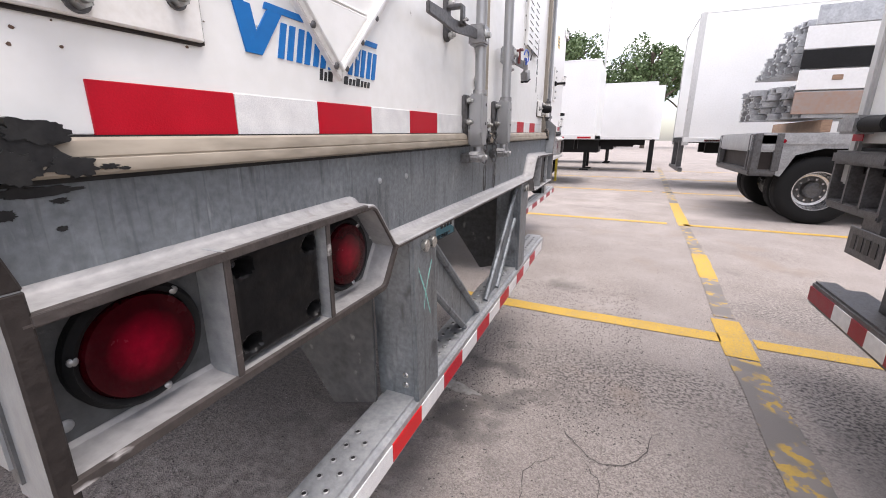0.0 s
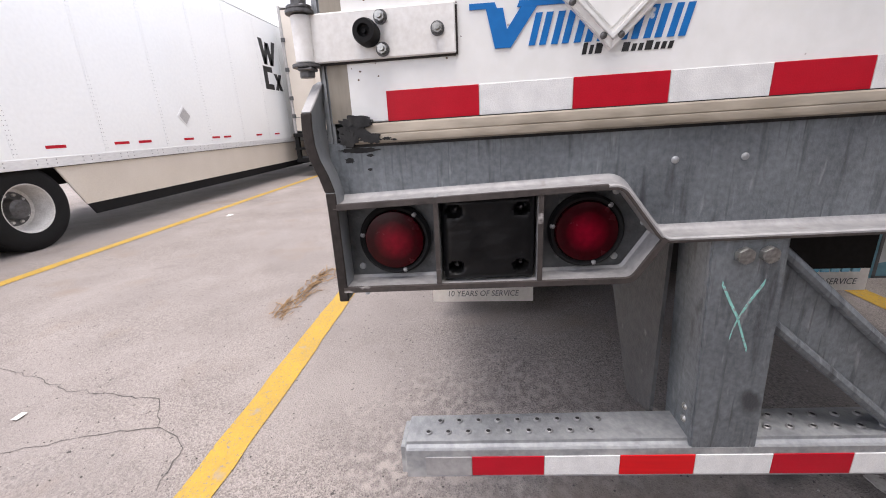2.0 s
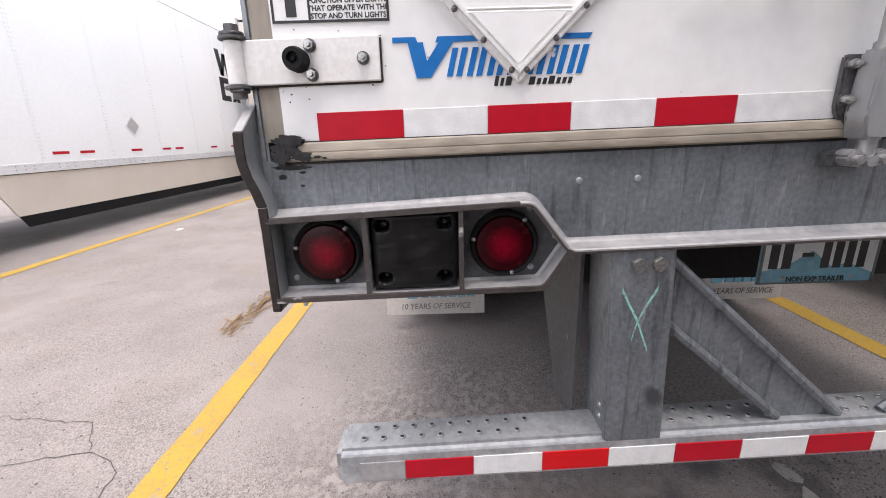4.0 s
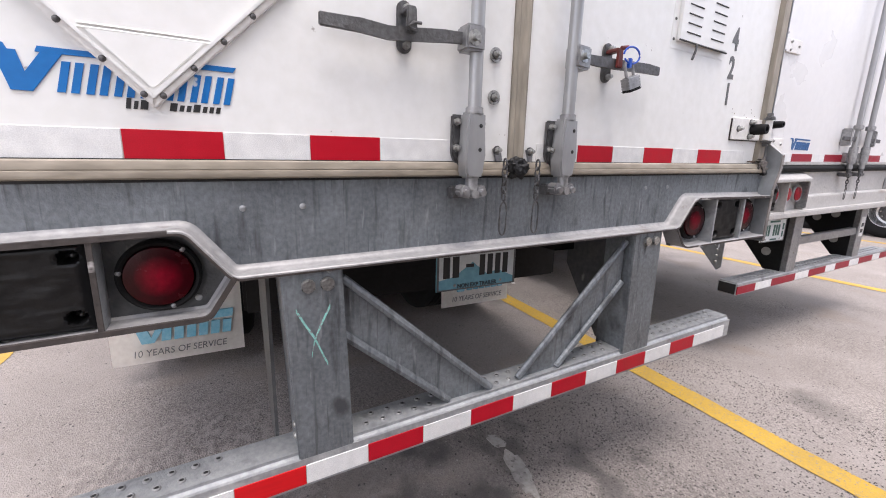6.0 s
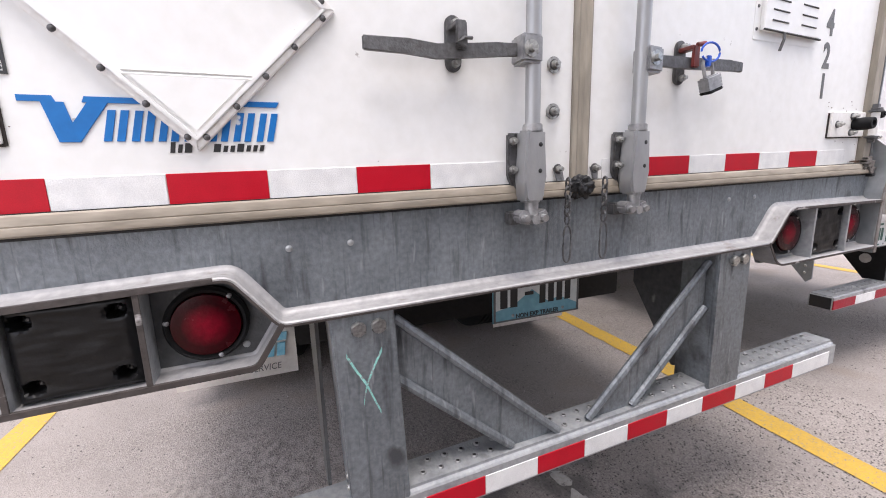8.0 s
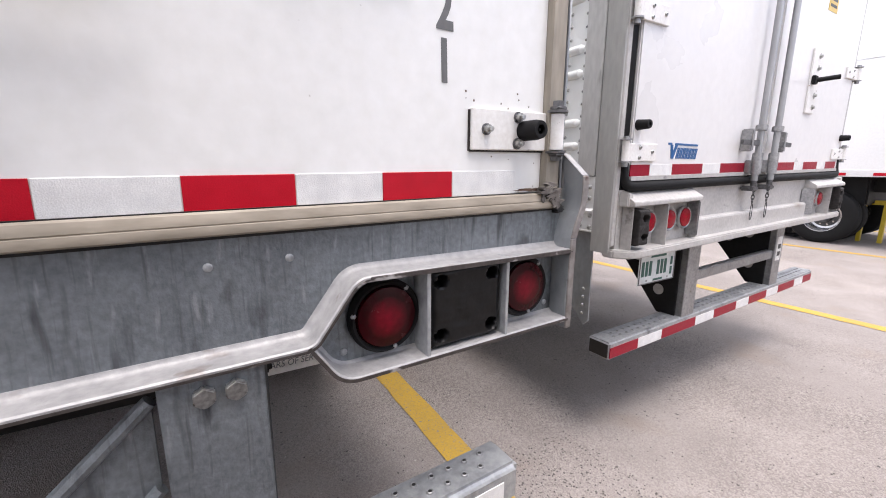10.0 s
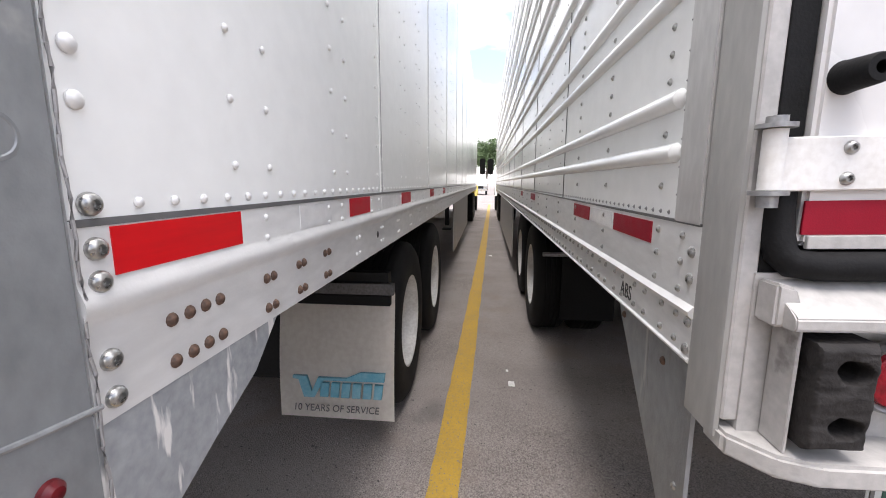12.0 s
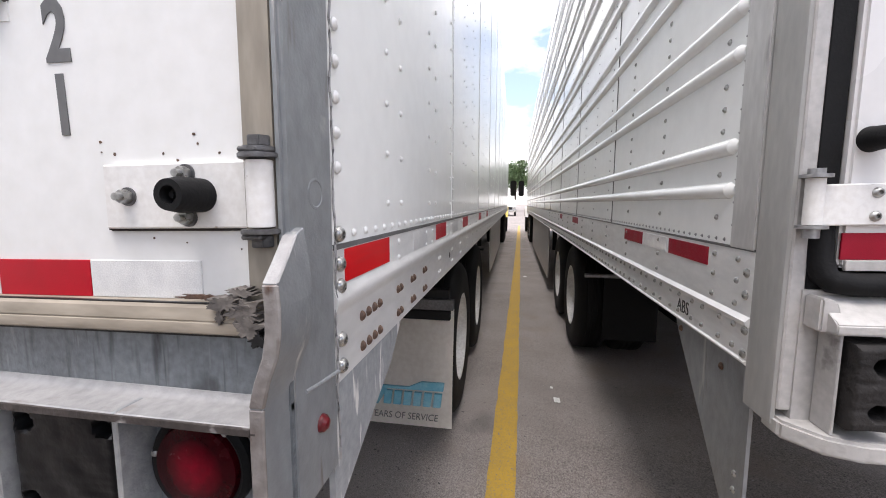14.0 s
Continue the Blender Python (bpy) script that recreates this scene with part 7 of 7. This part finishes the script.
box(bm, FX + 0.12, FX + 0.13, -4.35, -4.05, 0.84, 1.0)
part("number_plate", bm, "paper", back, "pale number plate")
bm = B()
box(bm, FX + 0.001, FX + 0.004, -4.56, -2.08, 1.56, 1.575)
part("door_groove", bm, "ink_soft", back)

# ======== the row that backs on to this one ========
# nearest: white trailer with a dark bumper
HX = 1.52
near = van_trailer("backed_up_trailer", HX, 17.5, -0.02, 2.62, 1.22, 4.05, "white trailer with a dark steel bumper and lamp boxes", (3.6, 4.9), inset=0.28)
for y in (2.64, -0.04):
    s = 1 if y > 1 else -1
    bm = B()
    a, b = sorted((y, y - 0.5 * s))
    box(bm, HX - 0.07, HX + 0.02, a, b, 1.12, 1.185, 0.012)
    sh = part("lamp_shelf", bm, "steel_dark", near, "dark lamp shelf")
    bm = B()
    box(bm, HX - 0.05, HX + 0.02, a, b, 0.90, 0.94, 0.006)
    part("shelf_floor", bm, "steel_dark", sh)
    for k in range(4):
        bm = B()
        yy = a + (b - a) * k / 3
        box(bm, HX - 0.05, HX + 0.02, yy - 0.008, yy + 0.008, 0.92, 1.12)
        part("divider", bm, "steel_dark", sh)
    bm = B()
    ya, yb = sorted((y - 0.06 * s, y - 0.24 * s))
    box(bm, HX - 0.1, HX - 0.01, ya, yb, 1.262, 1.345, 0.012)
    dock = part("dock_bumper", bm, "steel", near, "grey steel dock roller bracket")
    bm = B()
    cyl(bm, (HX - 0.06, y - 0.24 * s, 1.303), (HX - 0.06, y - 0.44 * s, 1.303), 0.036, seg=18, bev=0.004)
    part("roller", bm, "rubber", dock, "black rubber roller")
bm = B()
box(bm, HX - 0.045, HX - 0.035, 2.04, 2.34, 0.722, 0.852, 0.003, 1)
pl = part("number_plate", bm, "steel_dark", near, "dark hanging plate")
for k in range(4):
    bm = B()
    box(bm, HX - 0.0475, HX - 0.044, 2.08 + 0.06 * k, 2.115 + 0.06 * k, 0.755, 0.82)
    part("plate_bar", bm, "ink", pl)
bm = B()
box(bm, HX - 0.035, HX - 0.01, 2.12, 2.27, 0.83, 0.92)
part("plate_bracket", bm, "steel_dark", pl)
edges = [0.26, 0.53, 0.69, 0.93, 1.09, 1.30, 1.46, 1.68, 1.82, 1.944, 2.10, 2.365]
for k, (a, b) in enumerate(zip(edges, edges[1:])):
    bm = B()
    box(bm, HX - 0.125, HX - 0.118, a, b, 0.462, 0.532)
    part("tape_piece", bm, "tape_white" if k % 2 else "red_dull", near, "reflective tape on the bumper")
bm = B()
box(bm, HX - 0.12, HX - 0.02, 0.25, 2.37, 0.44, 0.56, 0.01)
part("bumper_tube", bm, "steel_dark", near, "dark steel bumper tube")
for ya in (0.85, 1.66):
    bm = B()
    prism(bm, [(HX - 0.1, 0.54), (HX - 0.02, 0.54), (HX + 0.04, 1.1), (HX - 0.02, 1.1)], ya, ya + 0.13, "y", 0.004)
    part("bumper_leg", bm, "steel_dark", near, "dark leaning bumper leg")
bm = B()
box(bm, HX - 0.022, HX - 0.019, 2.50, 2.60, 1.23, 1.28)
part("tape_piece", bm, "red", near)

# flatbed with stacked profiles
DY = 7.6
flat = thing("flatbed_trailer", (6, 8.8, 0), "grey flatbed trailer with polished wheels", "semi trailer", "parked trailers")
bm = B()
box(bm, 2.28, 14.5, DY, DY + 2.55, 1.16, 1.34, 0.02)
part("deck", bm, "bare_alu", flat, "grey metal deck")
bm = B()
box(bm, 2.32, 2.6, DY + 0.04, DY + 2.51, 0.74, 1.30, 0.03)
part("tail_frame", bm, "rusted", flat, "dark rusty tail frame")
for z0, z1 in ((0.70, 0.80), (1.06, 1.33)):
    bm = B()
    box(bm, 2.22, 2.58, DY + 0.0, DY + 2.55, z0, z1, 0.025)
    part("tail_bar", bm, "bare_alu" if z0 > 1 else "steel_dark", flat, "scraped metal bar across the tail")
for y in (DY + 0.02, DY + 2.3):
    for k in range(2):
        bm = B()
        box(bm, 2.215, 2.30, y + 0.14 * k, y + 0.06 + 0.14 * k, 0.78, 1.32, 0.008)
        part("tail_post", bm, "steel_dark", flat)
    for k in range(2):
        bm = B()
        box(bm, 2.24 + 0.26 * k, 2.34 + 0.26 * k, DY - 0.006 if y < DY + 1 else DY + 2.51, DY + 0.035 if y < DY + 1 else DY + 2.556, 0.78, 1.33, 0.006)
        part("tail_post", bm, "steel_dark", flat)
bm = B()
prism(bm, [(2.58, 1.2), (2.58, 0.72), (2.64, 0.7), (2.78, 1.02), (3.1, 1.12), (3.9, 1.12), (3.9, 1.2)], DY + 0.03, DY + 0.06, "y")
part("fender", bm, "bare_alu", flat, "pale metal wheel guard")
bm = B()
cyl(bm, (2.6, DY - 0.005, 1.22), (2.6, DY + 0.03, 1.22), 0.03, seg=14)
part("marker_lamp", bm, "lens", flat, "red side lamp")
for x in (3.12, 4.4):
    wheel(flat, x, DY + 0.04, -1, RIM_CHROME)
    wheel(flat, x, DY + 2.5, 1, RIM_CHROME)
    bm = B()
    cyl(bm, (x, DY + 0.3, 0.5), (x, DY + 2.2, 0.5), 0.07, seg=12)
    part("axle", bm, "under", flat)
bm = B()
box(bm, 2.4, 14, DY + 0.7, DY + 0.85, 0.8, 1.16)
box(bm, 2.4, 14, DY + 1.7, DY + 1.85, 0.8, 1.16)
box(bm, 11.0, 11.2, DY + 0.4, DY + 2.1, 0.0, 1.16)
part("chassis", bm, "under", flat)
rnd = random.Random(9)


def bundle(x0, y0, z0, cols, rows, step, lean, label):
    """A stack of long metal profiles with ragged ends."""
    t = thing("profile_bundle", (x0 + 3, y0 + cols * step / 2, z0), label, "metal profiles", "load on the flatbed")
    for r in range(rows):
        for c in range(cols):
            e = x0 + 0.40 * max(0.0, 1 - c / 7) + rnd.uniform(-0.08, 0.10) + lean * r
            bm = B()
            y, z = y0 + c * step, z0 + r * step
            w = step * 0.92
            g = w * 0.26
            prism(bm, [(y, z), (y + w, z), (y + w, z + g), (y + g, z + g), (y + g, z + w - g), (y + w, z + w - g), (y + w, z + w), (y, z + w)], e, x0 + 6.1)
            part("profile", bm, "bare_alu", t)
    return t


bundle(2.36, DY + 0.1, 1.545, 16, 5, 0.095, -0.015, "stack of grey metal profiles with ragged ends on timber blocks")
bundle(2.46, DY + 0.1, 2.22, 16, 8, 0.095, 0.045, "upper stack of grey metal profiles wrapped in white sheet")
for z, m in ((1.345, "wood"), (2.05, "wood")):
    for x in (3.0, 4.5, 6.8):
        bm = B()
        box(bm, x, x + 0.12, DY + 0.05, DY + 2.3, z, z + (0.175 if z < 2 else 0.07), 0.006)
        tagged(part("timber_block", bm, m), "squared timber block under the metal load", "timber", "timber under the load")
for z0, z1, m, lab in ((2.47, 2.765, "white", "white wrapping sheet along the stack"), (2.775, 3.03, "bare_alu", "grey protective sheet along the stack"), (2.215, 2.46, "under", "black sheet along the stack"), (1.93, 2.195, "white", "white wrapping sheet along the stack"), (1.60, 1.90, "rust_board", "rusty brown board along the stack")):
    bm = B()
    box(bm, 2.62 + 0.08 * (z0 > 2.6), 8.2, DY + 0.06, DY + 0.085, z0, z1, 0.004, 1)
    tagged(part("load_sheet", bm, m), lab, "load cover", "load on the flatbed")

# white van trailer behind the flatbed
vt = van_trailer("far_box_trailer", 1.75, 17, 12.0, 14.6, 1.30, 4.06, "white box trailer with a grey rear frame", (4.2, 5.5))
bm = B()
box(bm, 2.2, 3.4, 11.994, 12.0, 1.19, 1.24)
part("tape_piece", bm, "red", vt)
# trailers nose-out beyond the refrigerated one
g1 = van_trailer("nose_out_trailer", -16, -0.35, 11.9, 14.4, 1.36, 3.2, "white trailer parked nose out with red and white tape", (-2.1, -3.4))
for k in range(8):
    bm = B()
    box(bm, -0.8 - 0.7 * k, -0.45 - 0.7 * k, 11.888, 11.894, 1.26, 1.31)
    part("tape_piece", bm, "red", g1, "red reflective tape")
g2 = van_trailer("nose_out_trailer", -13, 1.3, 17.6, 20.2, 1.36, 3.25, "low white trailer parked nose out", (-9, -10.3))
g3 = van_trailer("nose_out_trailer", -14, 1.9, 23.5, 26.1, 1.36, 3.75, "white trailer parked nose out", (-9, -10.3))
bm = B()
box(bm, 1.25, 1.42, 17.9, 18.05, 0.06, 1.25)
box(bm, 1.15, 1.55, 17.82, 18.12, 0.0, 0.06)
part("landing_leg", bm, "under", g2)
# black blocks stand in for the wheels and landing gear in shade
for g, xa, xb, ya, yb in ((g1, -14.0, -1.6, 12.3, 14.0), (g2, -11.0, -0.6, 18.0, 19.8), (g3, -12.0, -0.2, 23.9, 25.7)):
    bm = B()
    box(bm, xa, xb, ya, yb, 0.72, 1.24, 0.03)
    part("shade_block", bm, "under", g, "black block for wheels and legs in shade")
guard = thing("yellow_stand", (-1.6, 12.9, 0), "yellow painted steel trailer stand on the asphalt", "stand")
for x in (-1.75, -1.45):
    bm = B()
    box(bm, x - 0.03, x + 0.03, 12.85, 12.95, 0.0, 0.75, 0.006)
    part("stand_leg", bm, "yellow_steel", guard)
bm = B()
box(bm, -1.8, -1.4, 12.8, 13.0, 0.72, 0.8, 0.006)
part("stand_top", bm, "yellow_steel", guard)


def tractor(x, yc, colour, label):
    """A long-nosed tractor unit that faces -x, its cab behind x."""
    t = thing("tractor_unit", (x - 2.5, yc, 0), label, "lorry", "tractor units")
    bm = B()
    prism(bm, [(x, 0.9), (x - 2.0, 0.9), (x - 2.0, 1.9), (x - 1.75, 2.75), (x - 0.8, 3.5), (x, 3.8)], yc - 1.15, yc + 1.15, "y", 0.05)
    part("cab", bm, colour, t, "painted cab")
    bm = B()
    prism(bm, [(x - 2.0, 0.8), (x - 3.9, 0.8), (x - 4.0, 1.4), (x - 3.8, 1.7), (x - 2.0, 1.95)], yc - 0.95, yc + 0.95, "y", 0.06)
    part("bonnet", bm, colour, t)
    for s in (-1, 1):
        bm = B()
        box(bm, x - 1.9, x - 1.72, yc + s * 1.45 - 0.13, yc + s * 1.45 + 0.13, 1.75, 2.45, 0.03)
        mr = part("mirror", bm, "rubber", t, "black door mirror")
        bm = B()
        tube(bm, [(x - 1.8, yc + s * 1.15, 2.5), (x - 1.8, yc + s * 1.45, 2.47), (x - 1.8, yc + s * 1.45, 1.7), (x - 1.8, yc + s * 1.15, 1.7)], 0.015, 6)
        part("mirror_arm", bm, "rubber", mr)
        bm = B()
        prism(bm, [(x - 0.7, 2.1), (x - 1.7, 2.1), (x - 1.6, 2.75), (x - 0.7, 2.75)], yc + s * 1.151 - 0.004, yc + s * 1.151 + 0.004, "y")
        part("side_window", bm, "glass", t)
        for wx in (x - 3.3, x + 1.2, x + 2.5):
            wheel(t, wx, yc + s * 1.2, s, RIM_CHROME)
        bm = B()
        prism(bm, [(x - 4.0, 0.75), (x - 3.95, 1.1), (x - 3.6, 1.25), (x - 2.9, 1.2), (x - 2.4, 0.75), (x - 2.5, 0.75), (x - 2.95, 1.1), (x - 3.6, 1.12), (x - 3.85, 1.0), (x - 3.9, 0.75)], yc + s * 1.0 - 0.22, yc + s * 1.0 + 0.22, "y")
        part("fender", bm, "yellow_steel" if colour == "yellow_steel" else colour, t)
    bm = B()
    box(bm, x - 3.5, x + 3.2, yc - 0.45, yc + 0.45, 0.6, 0.95)
    part("chassis", bm, "under", t)
    bm = B()
    cyl(bm, (x - 1.2, yc + 0.9, 3.3), (x - 1.2, yc + 0.9, 3.5), 0.06, seg=12)
    part("marker_lamp", bm, "amber", t, "amber roof lamp")
    return t


tractor(-17.0, 1.35, "yellow_steel", "yellow tractor unit coupled ahead of the box trailer")
tractor(-17.3, 4.62, "white_steel", "white tractor unit coupled ahead of the refrigerated trailer")

# white pickup across the yard
px, py = -46.0, 2.1
pick = thing("pickup_truck", (px - 2.5, py, 0), "white pickup truck parked facing the stalls", "pickup")
bm = B()
prism(bm, [(px, 0.5), (px, 1.05), (px - 1.3, 1.2), (px - 1.9, 1.85), (px - 3.6, 1.85), (px - 3.8, 1.2), (px - 5.6, 1.2), (px - 5.6, 0.5)], py - 0.95, py + 0.95, "y", 0.06)
part("body", bm, "white_steel", pick)
bm = B()
prism(bm, [(px - 1.28, 1.22), (px - 1.84, 1.80), (px - 1.90, 1.78), (px - 1.36, 1.2)], py - 0.82, py + 0.82, "y")
part("windscreen", bm, "glass", pick)
bm = B()
box(bm, px - 0.02, px + 0.03, py - 0.55, py + 0.55, 0.72, 1.0, 0.02)
part("grille", bm, "under", pick, "dark grille")
for s in (-1, 1):
    bm = B()
    box(bm, px - 0.02, px + 0.03, py + s * 0.75 - 0.14, py + s * 0.75 + 0.14, 0.76, 0.98, 0.02)
    part("headlight", bm, "chrome", pick)
bm = B()
box(bm, px - 0.02, px + 0.09, py - 0.95, py + 0.95, 0.45, 0.68, 0.03)
part("bumper", bm, "chrome", pick)
bm = B()
lathe(bm, [(-0.12, 0.22), (-0.12, 0.36), (-0.08, 0.39), (0.08, 0.39), (0.12, 0.36), (0.12, 0.22)], 24, "y")
small = meshed("wheel", bm, "tyre")
for dx in (-0.9, -4.5):
    for s in (-1, 1):
        link("wheel", small, pick, Matrix.Translation((px + dx, py + s * 0.86, 0.39)))

# lamp post and trees beyond
lp = thing("lamp_post", (-3.3, 60, 0), "tall thin grey lamp post beyond the trailers", "lamp post")
bm = B()
cyl(bm, (-3.3, 60, 0), (-3.1, 60, 24), 0.14, 0.07, seg=12)
part("pole", bm, "alu_grey", lp)
bm = B()
box(bm, -3.3, -2.3, 59.8, 60.2, 23.9, 24.1, 0.04)
part("lantern", bm, "alu_grey", lp)


def tree(x, y, h, spread, seed):
    t = thing("broadleaf_tree", (x, y, 0), "full green broadleaf tree beyond the yard", "tree", "trees beyond the yard")
    r = random.Random(seed)
    bm = B()
    tube(bm, [(x, y, 0), (x + 0.1, y, h * 0.3), (x - 0.1, y + 0.1, h * 0.6), (x, y, h * 0.85)], h * 0.022, 8)
    for k in range(9):
        a = r.uniform(0, 6.28)
        z = h * r.uniform(0.25, 0.65)
        tube(bm, [(x, y, z), (x + math.cos(a) * spread * 0.4, y + math.sin(a) * spread * 0.4, z + h * 0.12), (x + math.cos(a) * spread * 0.75, y + math.sin(a) * spread * 0.75, z + h * 0.2)], h * 0.008, 5)
    part("trunk", bm, "bark", t, "brown trunk with limbs")
    bm = B()
    for k in range(34):
        a, e = r.uniform(0, 6.28), r.uniform(-0.6, 1.3)
        d = r.uniform(0.3, 1.0)
        c = Vector((x + math.cos(a) * math.cos(e) * spread * d, y + math.sin(a) * math.cos(e) * spread * d, h * 0.62 + math.sin(e) * h * 0.34 * d))
        cr = spread * r.uniform(0.2, 0.42)
        for j in range(150):
            v = Vector((r.gauss(0, 1), r.gauss(0, 1), r.gauss(0, 1))).normalized() * cr * r.uniform(0.55, 1.05)
            p = c + v
            q = Vector((r.uniform(-1, 1), r.uniform(-1, 1), r.uniform(-1, 1))).normalized()
            u = q.orthogonal().normalized() * spread * 0.045
            w = q.cross(u).normalized() * spread * 0.045
            bm.faces.new([bm.verts.new(p + u), bm.verts.new(p + w * 0.8), bm.verts.new(p - u), bm.verts.new(p - w * 0.8)])
    me = bpy.data.meshes.new("crown")
    bm.to_mesh(me)
    bm.free()
    me.materials.append(M["leaf"])
    return tagged(link("crown", me, t, None, "dense green crown"), kind="stuff")


for i, (x, y, h, sp) in enumerate(((-9.5, 70, 19, 5.0), (-1.5, 74, 15, 4.2), (2.5, 70, 15.5, 4.6), (8, 76, 14.5, 4.5), (14, 78, 14, 4.5), (-17, 80, 16, 5), (-78, -6, 9, 4), (-80, 3, 9.5, 4), (-76, 9, 8.5, 3.8), (-82, -14, 10, 4.5), (-80, 17, 10, 4.5), (30, 80, 14, 5))):
    tree(x, y, h, sp, i + 3)

# ---- small things on the ground ----


def ground_patch(name, x, y, rx, ry, turn, material, label, seed, z=0.0045):
    r = random.Random(seed)
    bm = B()
    pts = []
    for k in range(28):
        a = 2 * math.pi * k / 28
        f = 1 + 0.35 * noise.noise(Vector((math.cos(a) * 1.7, math.sin(a) * 1.7, seed))) + r.uniform(-0.08, 0.08)
        u, v = rx * f * math.cos(a), ry * f * math.sin(a)
        c, s = math.cos(turn), math.sin(turn)
        pts.append((x + u * c - v * s, y + u * s + v * c))
    prism(bm, pts, 0.001, z, "z")
    return tagged(part(name, bm, material), label, "ground stain", kind="structure")


ground_patch("cement_spill", -0.40, 1.605, 0.05, 0.03, 0.2, "patch", "small pale cement spill on the asphalt", 1)
ground_patch("cement_spill", -0.20, 1.585, 0.13, 0.038, -0.2, "patch", "pale flaking cement spill on the asphalt", 2)
M["crack"] = mat("dark_crack", (0.10, 0.09, 0.084), 0.95, dark=(0.055, 0.05, 0.047), coarse=30)


def crack(pts, seed):
    r = random.Random(seed)
    bm = B()
    fine = []
    for (ax, ay), (bx, by) in zip(pts, pts[1:]):
        k = max(3, int(math.hypot(bx - ax, by - ay) / 0.04))
        fine += [(ax + (bx - ax) * i / k + r.gauss(0, 0.007), ay + (by - ay) * i / k + r.gauss(0, 0.007)) for i in range(k)]
    ups, lows = [], []
    for i, (x, y) in enumerate(fine):
        a, b = fine[max(0, i - 1)], fine[min(len(fine) - 1, i + 1)]
        dx, dy = b[0] - a[0], b[1] - a[1]
        d = math.hypot(dx, dy) or 1
        w = r.uniform(0.0008, 0.0024) * (0.4 if i in (0, len(fine) - 1) else 1)
        ups.append(bm.verts.new((x - dy / d * w, y + dx / d * w, 0.003)))
        lows.append(bm.verts.new((x + dy / d * w, y - dx / d * w, 0.003)))
    for i in range(len(fine) - 1):
        bm.faces.new((ups[i], ups[i + 1], lows[i + 1], lows[i]))
    tagged(part("ground_crack", bm, "crack"), "thin dark crack in the asphalt", "crack", kind="structure")


crack([(-0.30, -0.92), (-0.50, -0.95), (-0.62, -1.15), (-0.55, -1.45), (-0.42, -1.8), (-0.45, -2.4)], 1)
crack([(-0.62, -1.15), (-0.8, -1.3), (-0.85, -1.8), (-1.1, -2.6)], 2)
crack([(0.36, 1.48), (0.386, 1.431), (0.467, 1.354), (0.549, 1.339), (0.626, 1.381), (0.694, 1.495), (0.76, 1.666)], 3)
crack([(0.26, 0.95), (0.254, 1.176), (0.294, 1.258), (0.36, 1.29)], 4)
crack([(0.459, 1.340), (0.506, 1.253), (0.525, 1.18), (0.53, 1.0)], 5)
# dry straw beside the line
straw = thing("straw_bundle", (-2.1, -1.1, 0), "loose bundle of dry brown straw on the asphalt", "straw", kind="stuff")
r = random.Random(12)
bm = B()
for k in range(90):
    f = r.random()
    cx, cy = -1.62 - 0.92 * f + r.gauss(0, 0.03), -1.13 + 0.06 * f + r.gauss(0, 0.035)
    a = math.pi + r.gauss(0, 0.35)
    L = r.uniform(0.05, 0.22)
    tube(bm, [(cx, cy, r.uniform(0.003, 0.02)), (cx + math.cos(a) * L / 2, cy + math.sin(a) * L / 2, r.uniform(0.005, 0.03)), (cx + math.cos(a) * L, cy + math.sin(a) * L, r.uniform(0.003, 0.02))], r.uniform(0.002, 0.004), 4)
tagged(part("stalk", bm, "straw", straw), kind="stuff")
for x, y, s in ((-2.42, 3.2, 0.035), (-2.62, 3.18, 0.015), (-0.66, -1.89, 0.025), (-5.2, -3.6, 0.06), (-7.4, 3.1, 0.05)):
    bm = B()
    vs = bmesh.ops.create_grid(bm, x_segments=4, y_segments=4, size=s)["verts"]
    for v in vs:
        v.co = Vector((x + v.co.x, y + v.co.y * 0.6, 0.008 + 0.3 * s * abs(noise.noise(v.co * 40 + Vector((x, y, 0))))))
    bmesh.ops.solidify(bm, geom=bm.faces[:], thickness=0.001)
    tagged(part("paper_scrap", bm, "paper"), "crumpled white paper scrap on the asphalt", "litter", "litter on the ground")
# loose grit
bm = B()
for k in range(2600):
    x, y = r.uniform(-3.5, 1.4), r.uniform(-3.2, 6.5)
    s = r.choice((0.0022, 0.003, 0.004, 0.0055))
    pts = [bm.verts.new((x + s * math.cos(a) * r.uniform(0.7, 1.2), y + s * math.sin(a) * r.uniform(0.7, 1.2), 0.0)) for a in (0, 1.57, 3.14, 4.71)]
    top = bm.verts.new((x, y, s * 0.9))
    for i in range(4):
        bm.faces.new((pts[i], pts[(i + 1) % 4], top))
tagged(part("grit", bm, "patch"), "loose pale grit scattered over the asphalt", "grit", kind="stuff")
verts, faces = [], []
for k in range(9000):
    x, y = r.uniform(-0.6, 0.7) if k % 3 else r.uniform(-2.5, 1.3), r.uniform(1.5, 3.4) if k % 3 else r.uniform(-2.5, 5.5)
    s = r.choice((0.002, 0.0028, 0.0036, 0.005))
    q = len(verts)
    a0 = r.uniform(0, 1.57)
    verts += [(x + s * math.cos(a0 + 1.57 * i) * r.uniform(0.7, 1.3), y + s * math.sin(a0 + 1.57 * i) * r.uniform(0.7, 1.3), 0.0) for i in range(4)] + [(x, y, s * r.uniform(0.6, 1.1))]
    faces += [(q + i, q + (i + 1) % 4, q + 4) for i in range(4)]
me = bpy.data.meshes.new("dark_grit")
me.from_pydata(verts, [], faces)
me.materials.append(M["dark_grit"])
tagged(new("dark_grit", me), "loose dark grit over the worn asphalt", "grit", kind="stuff")
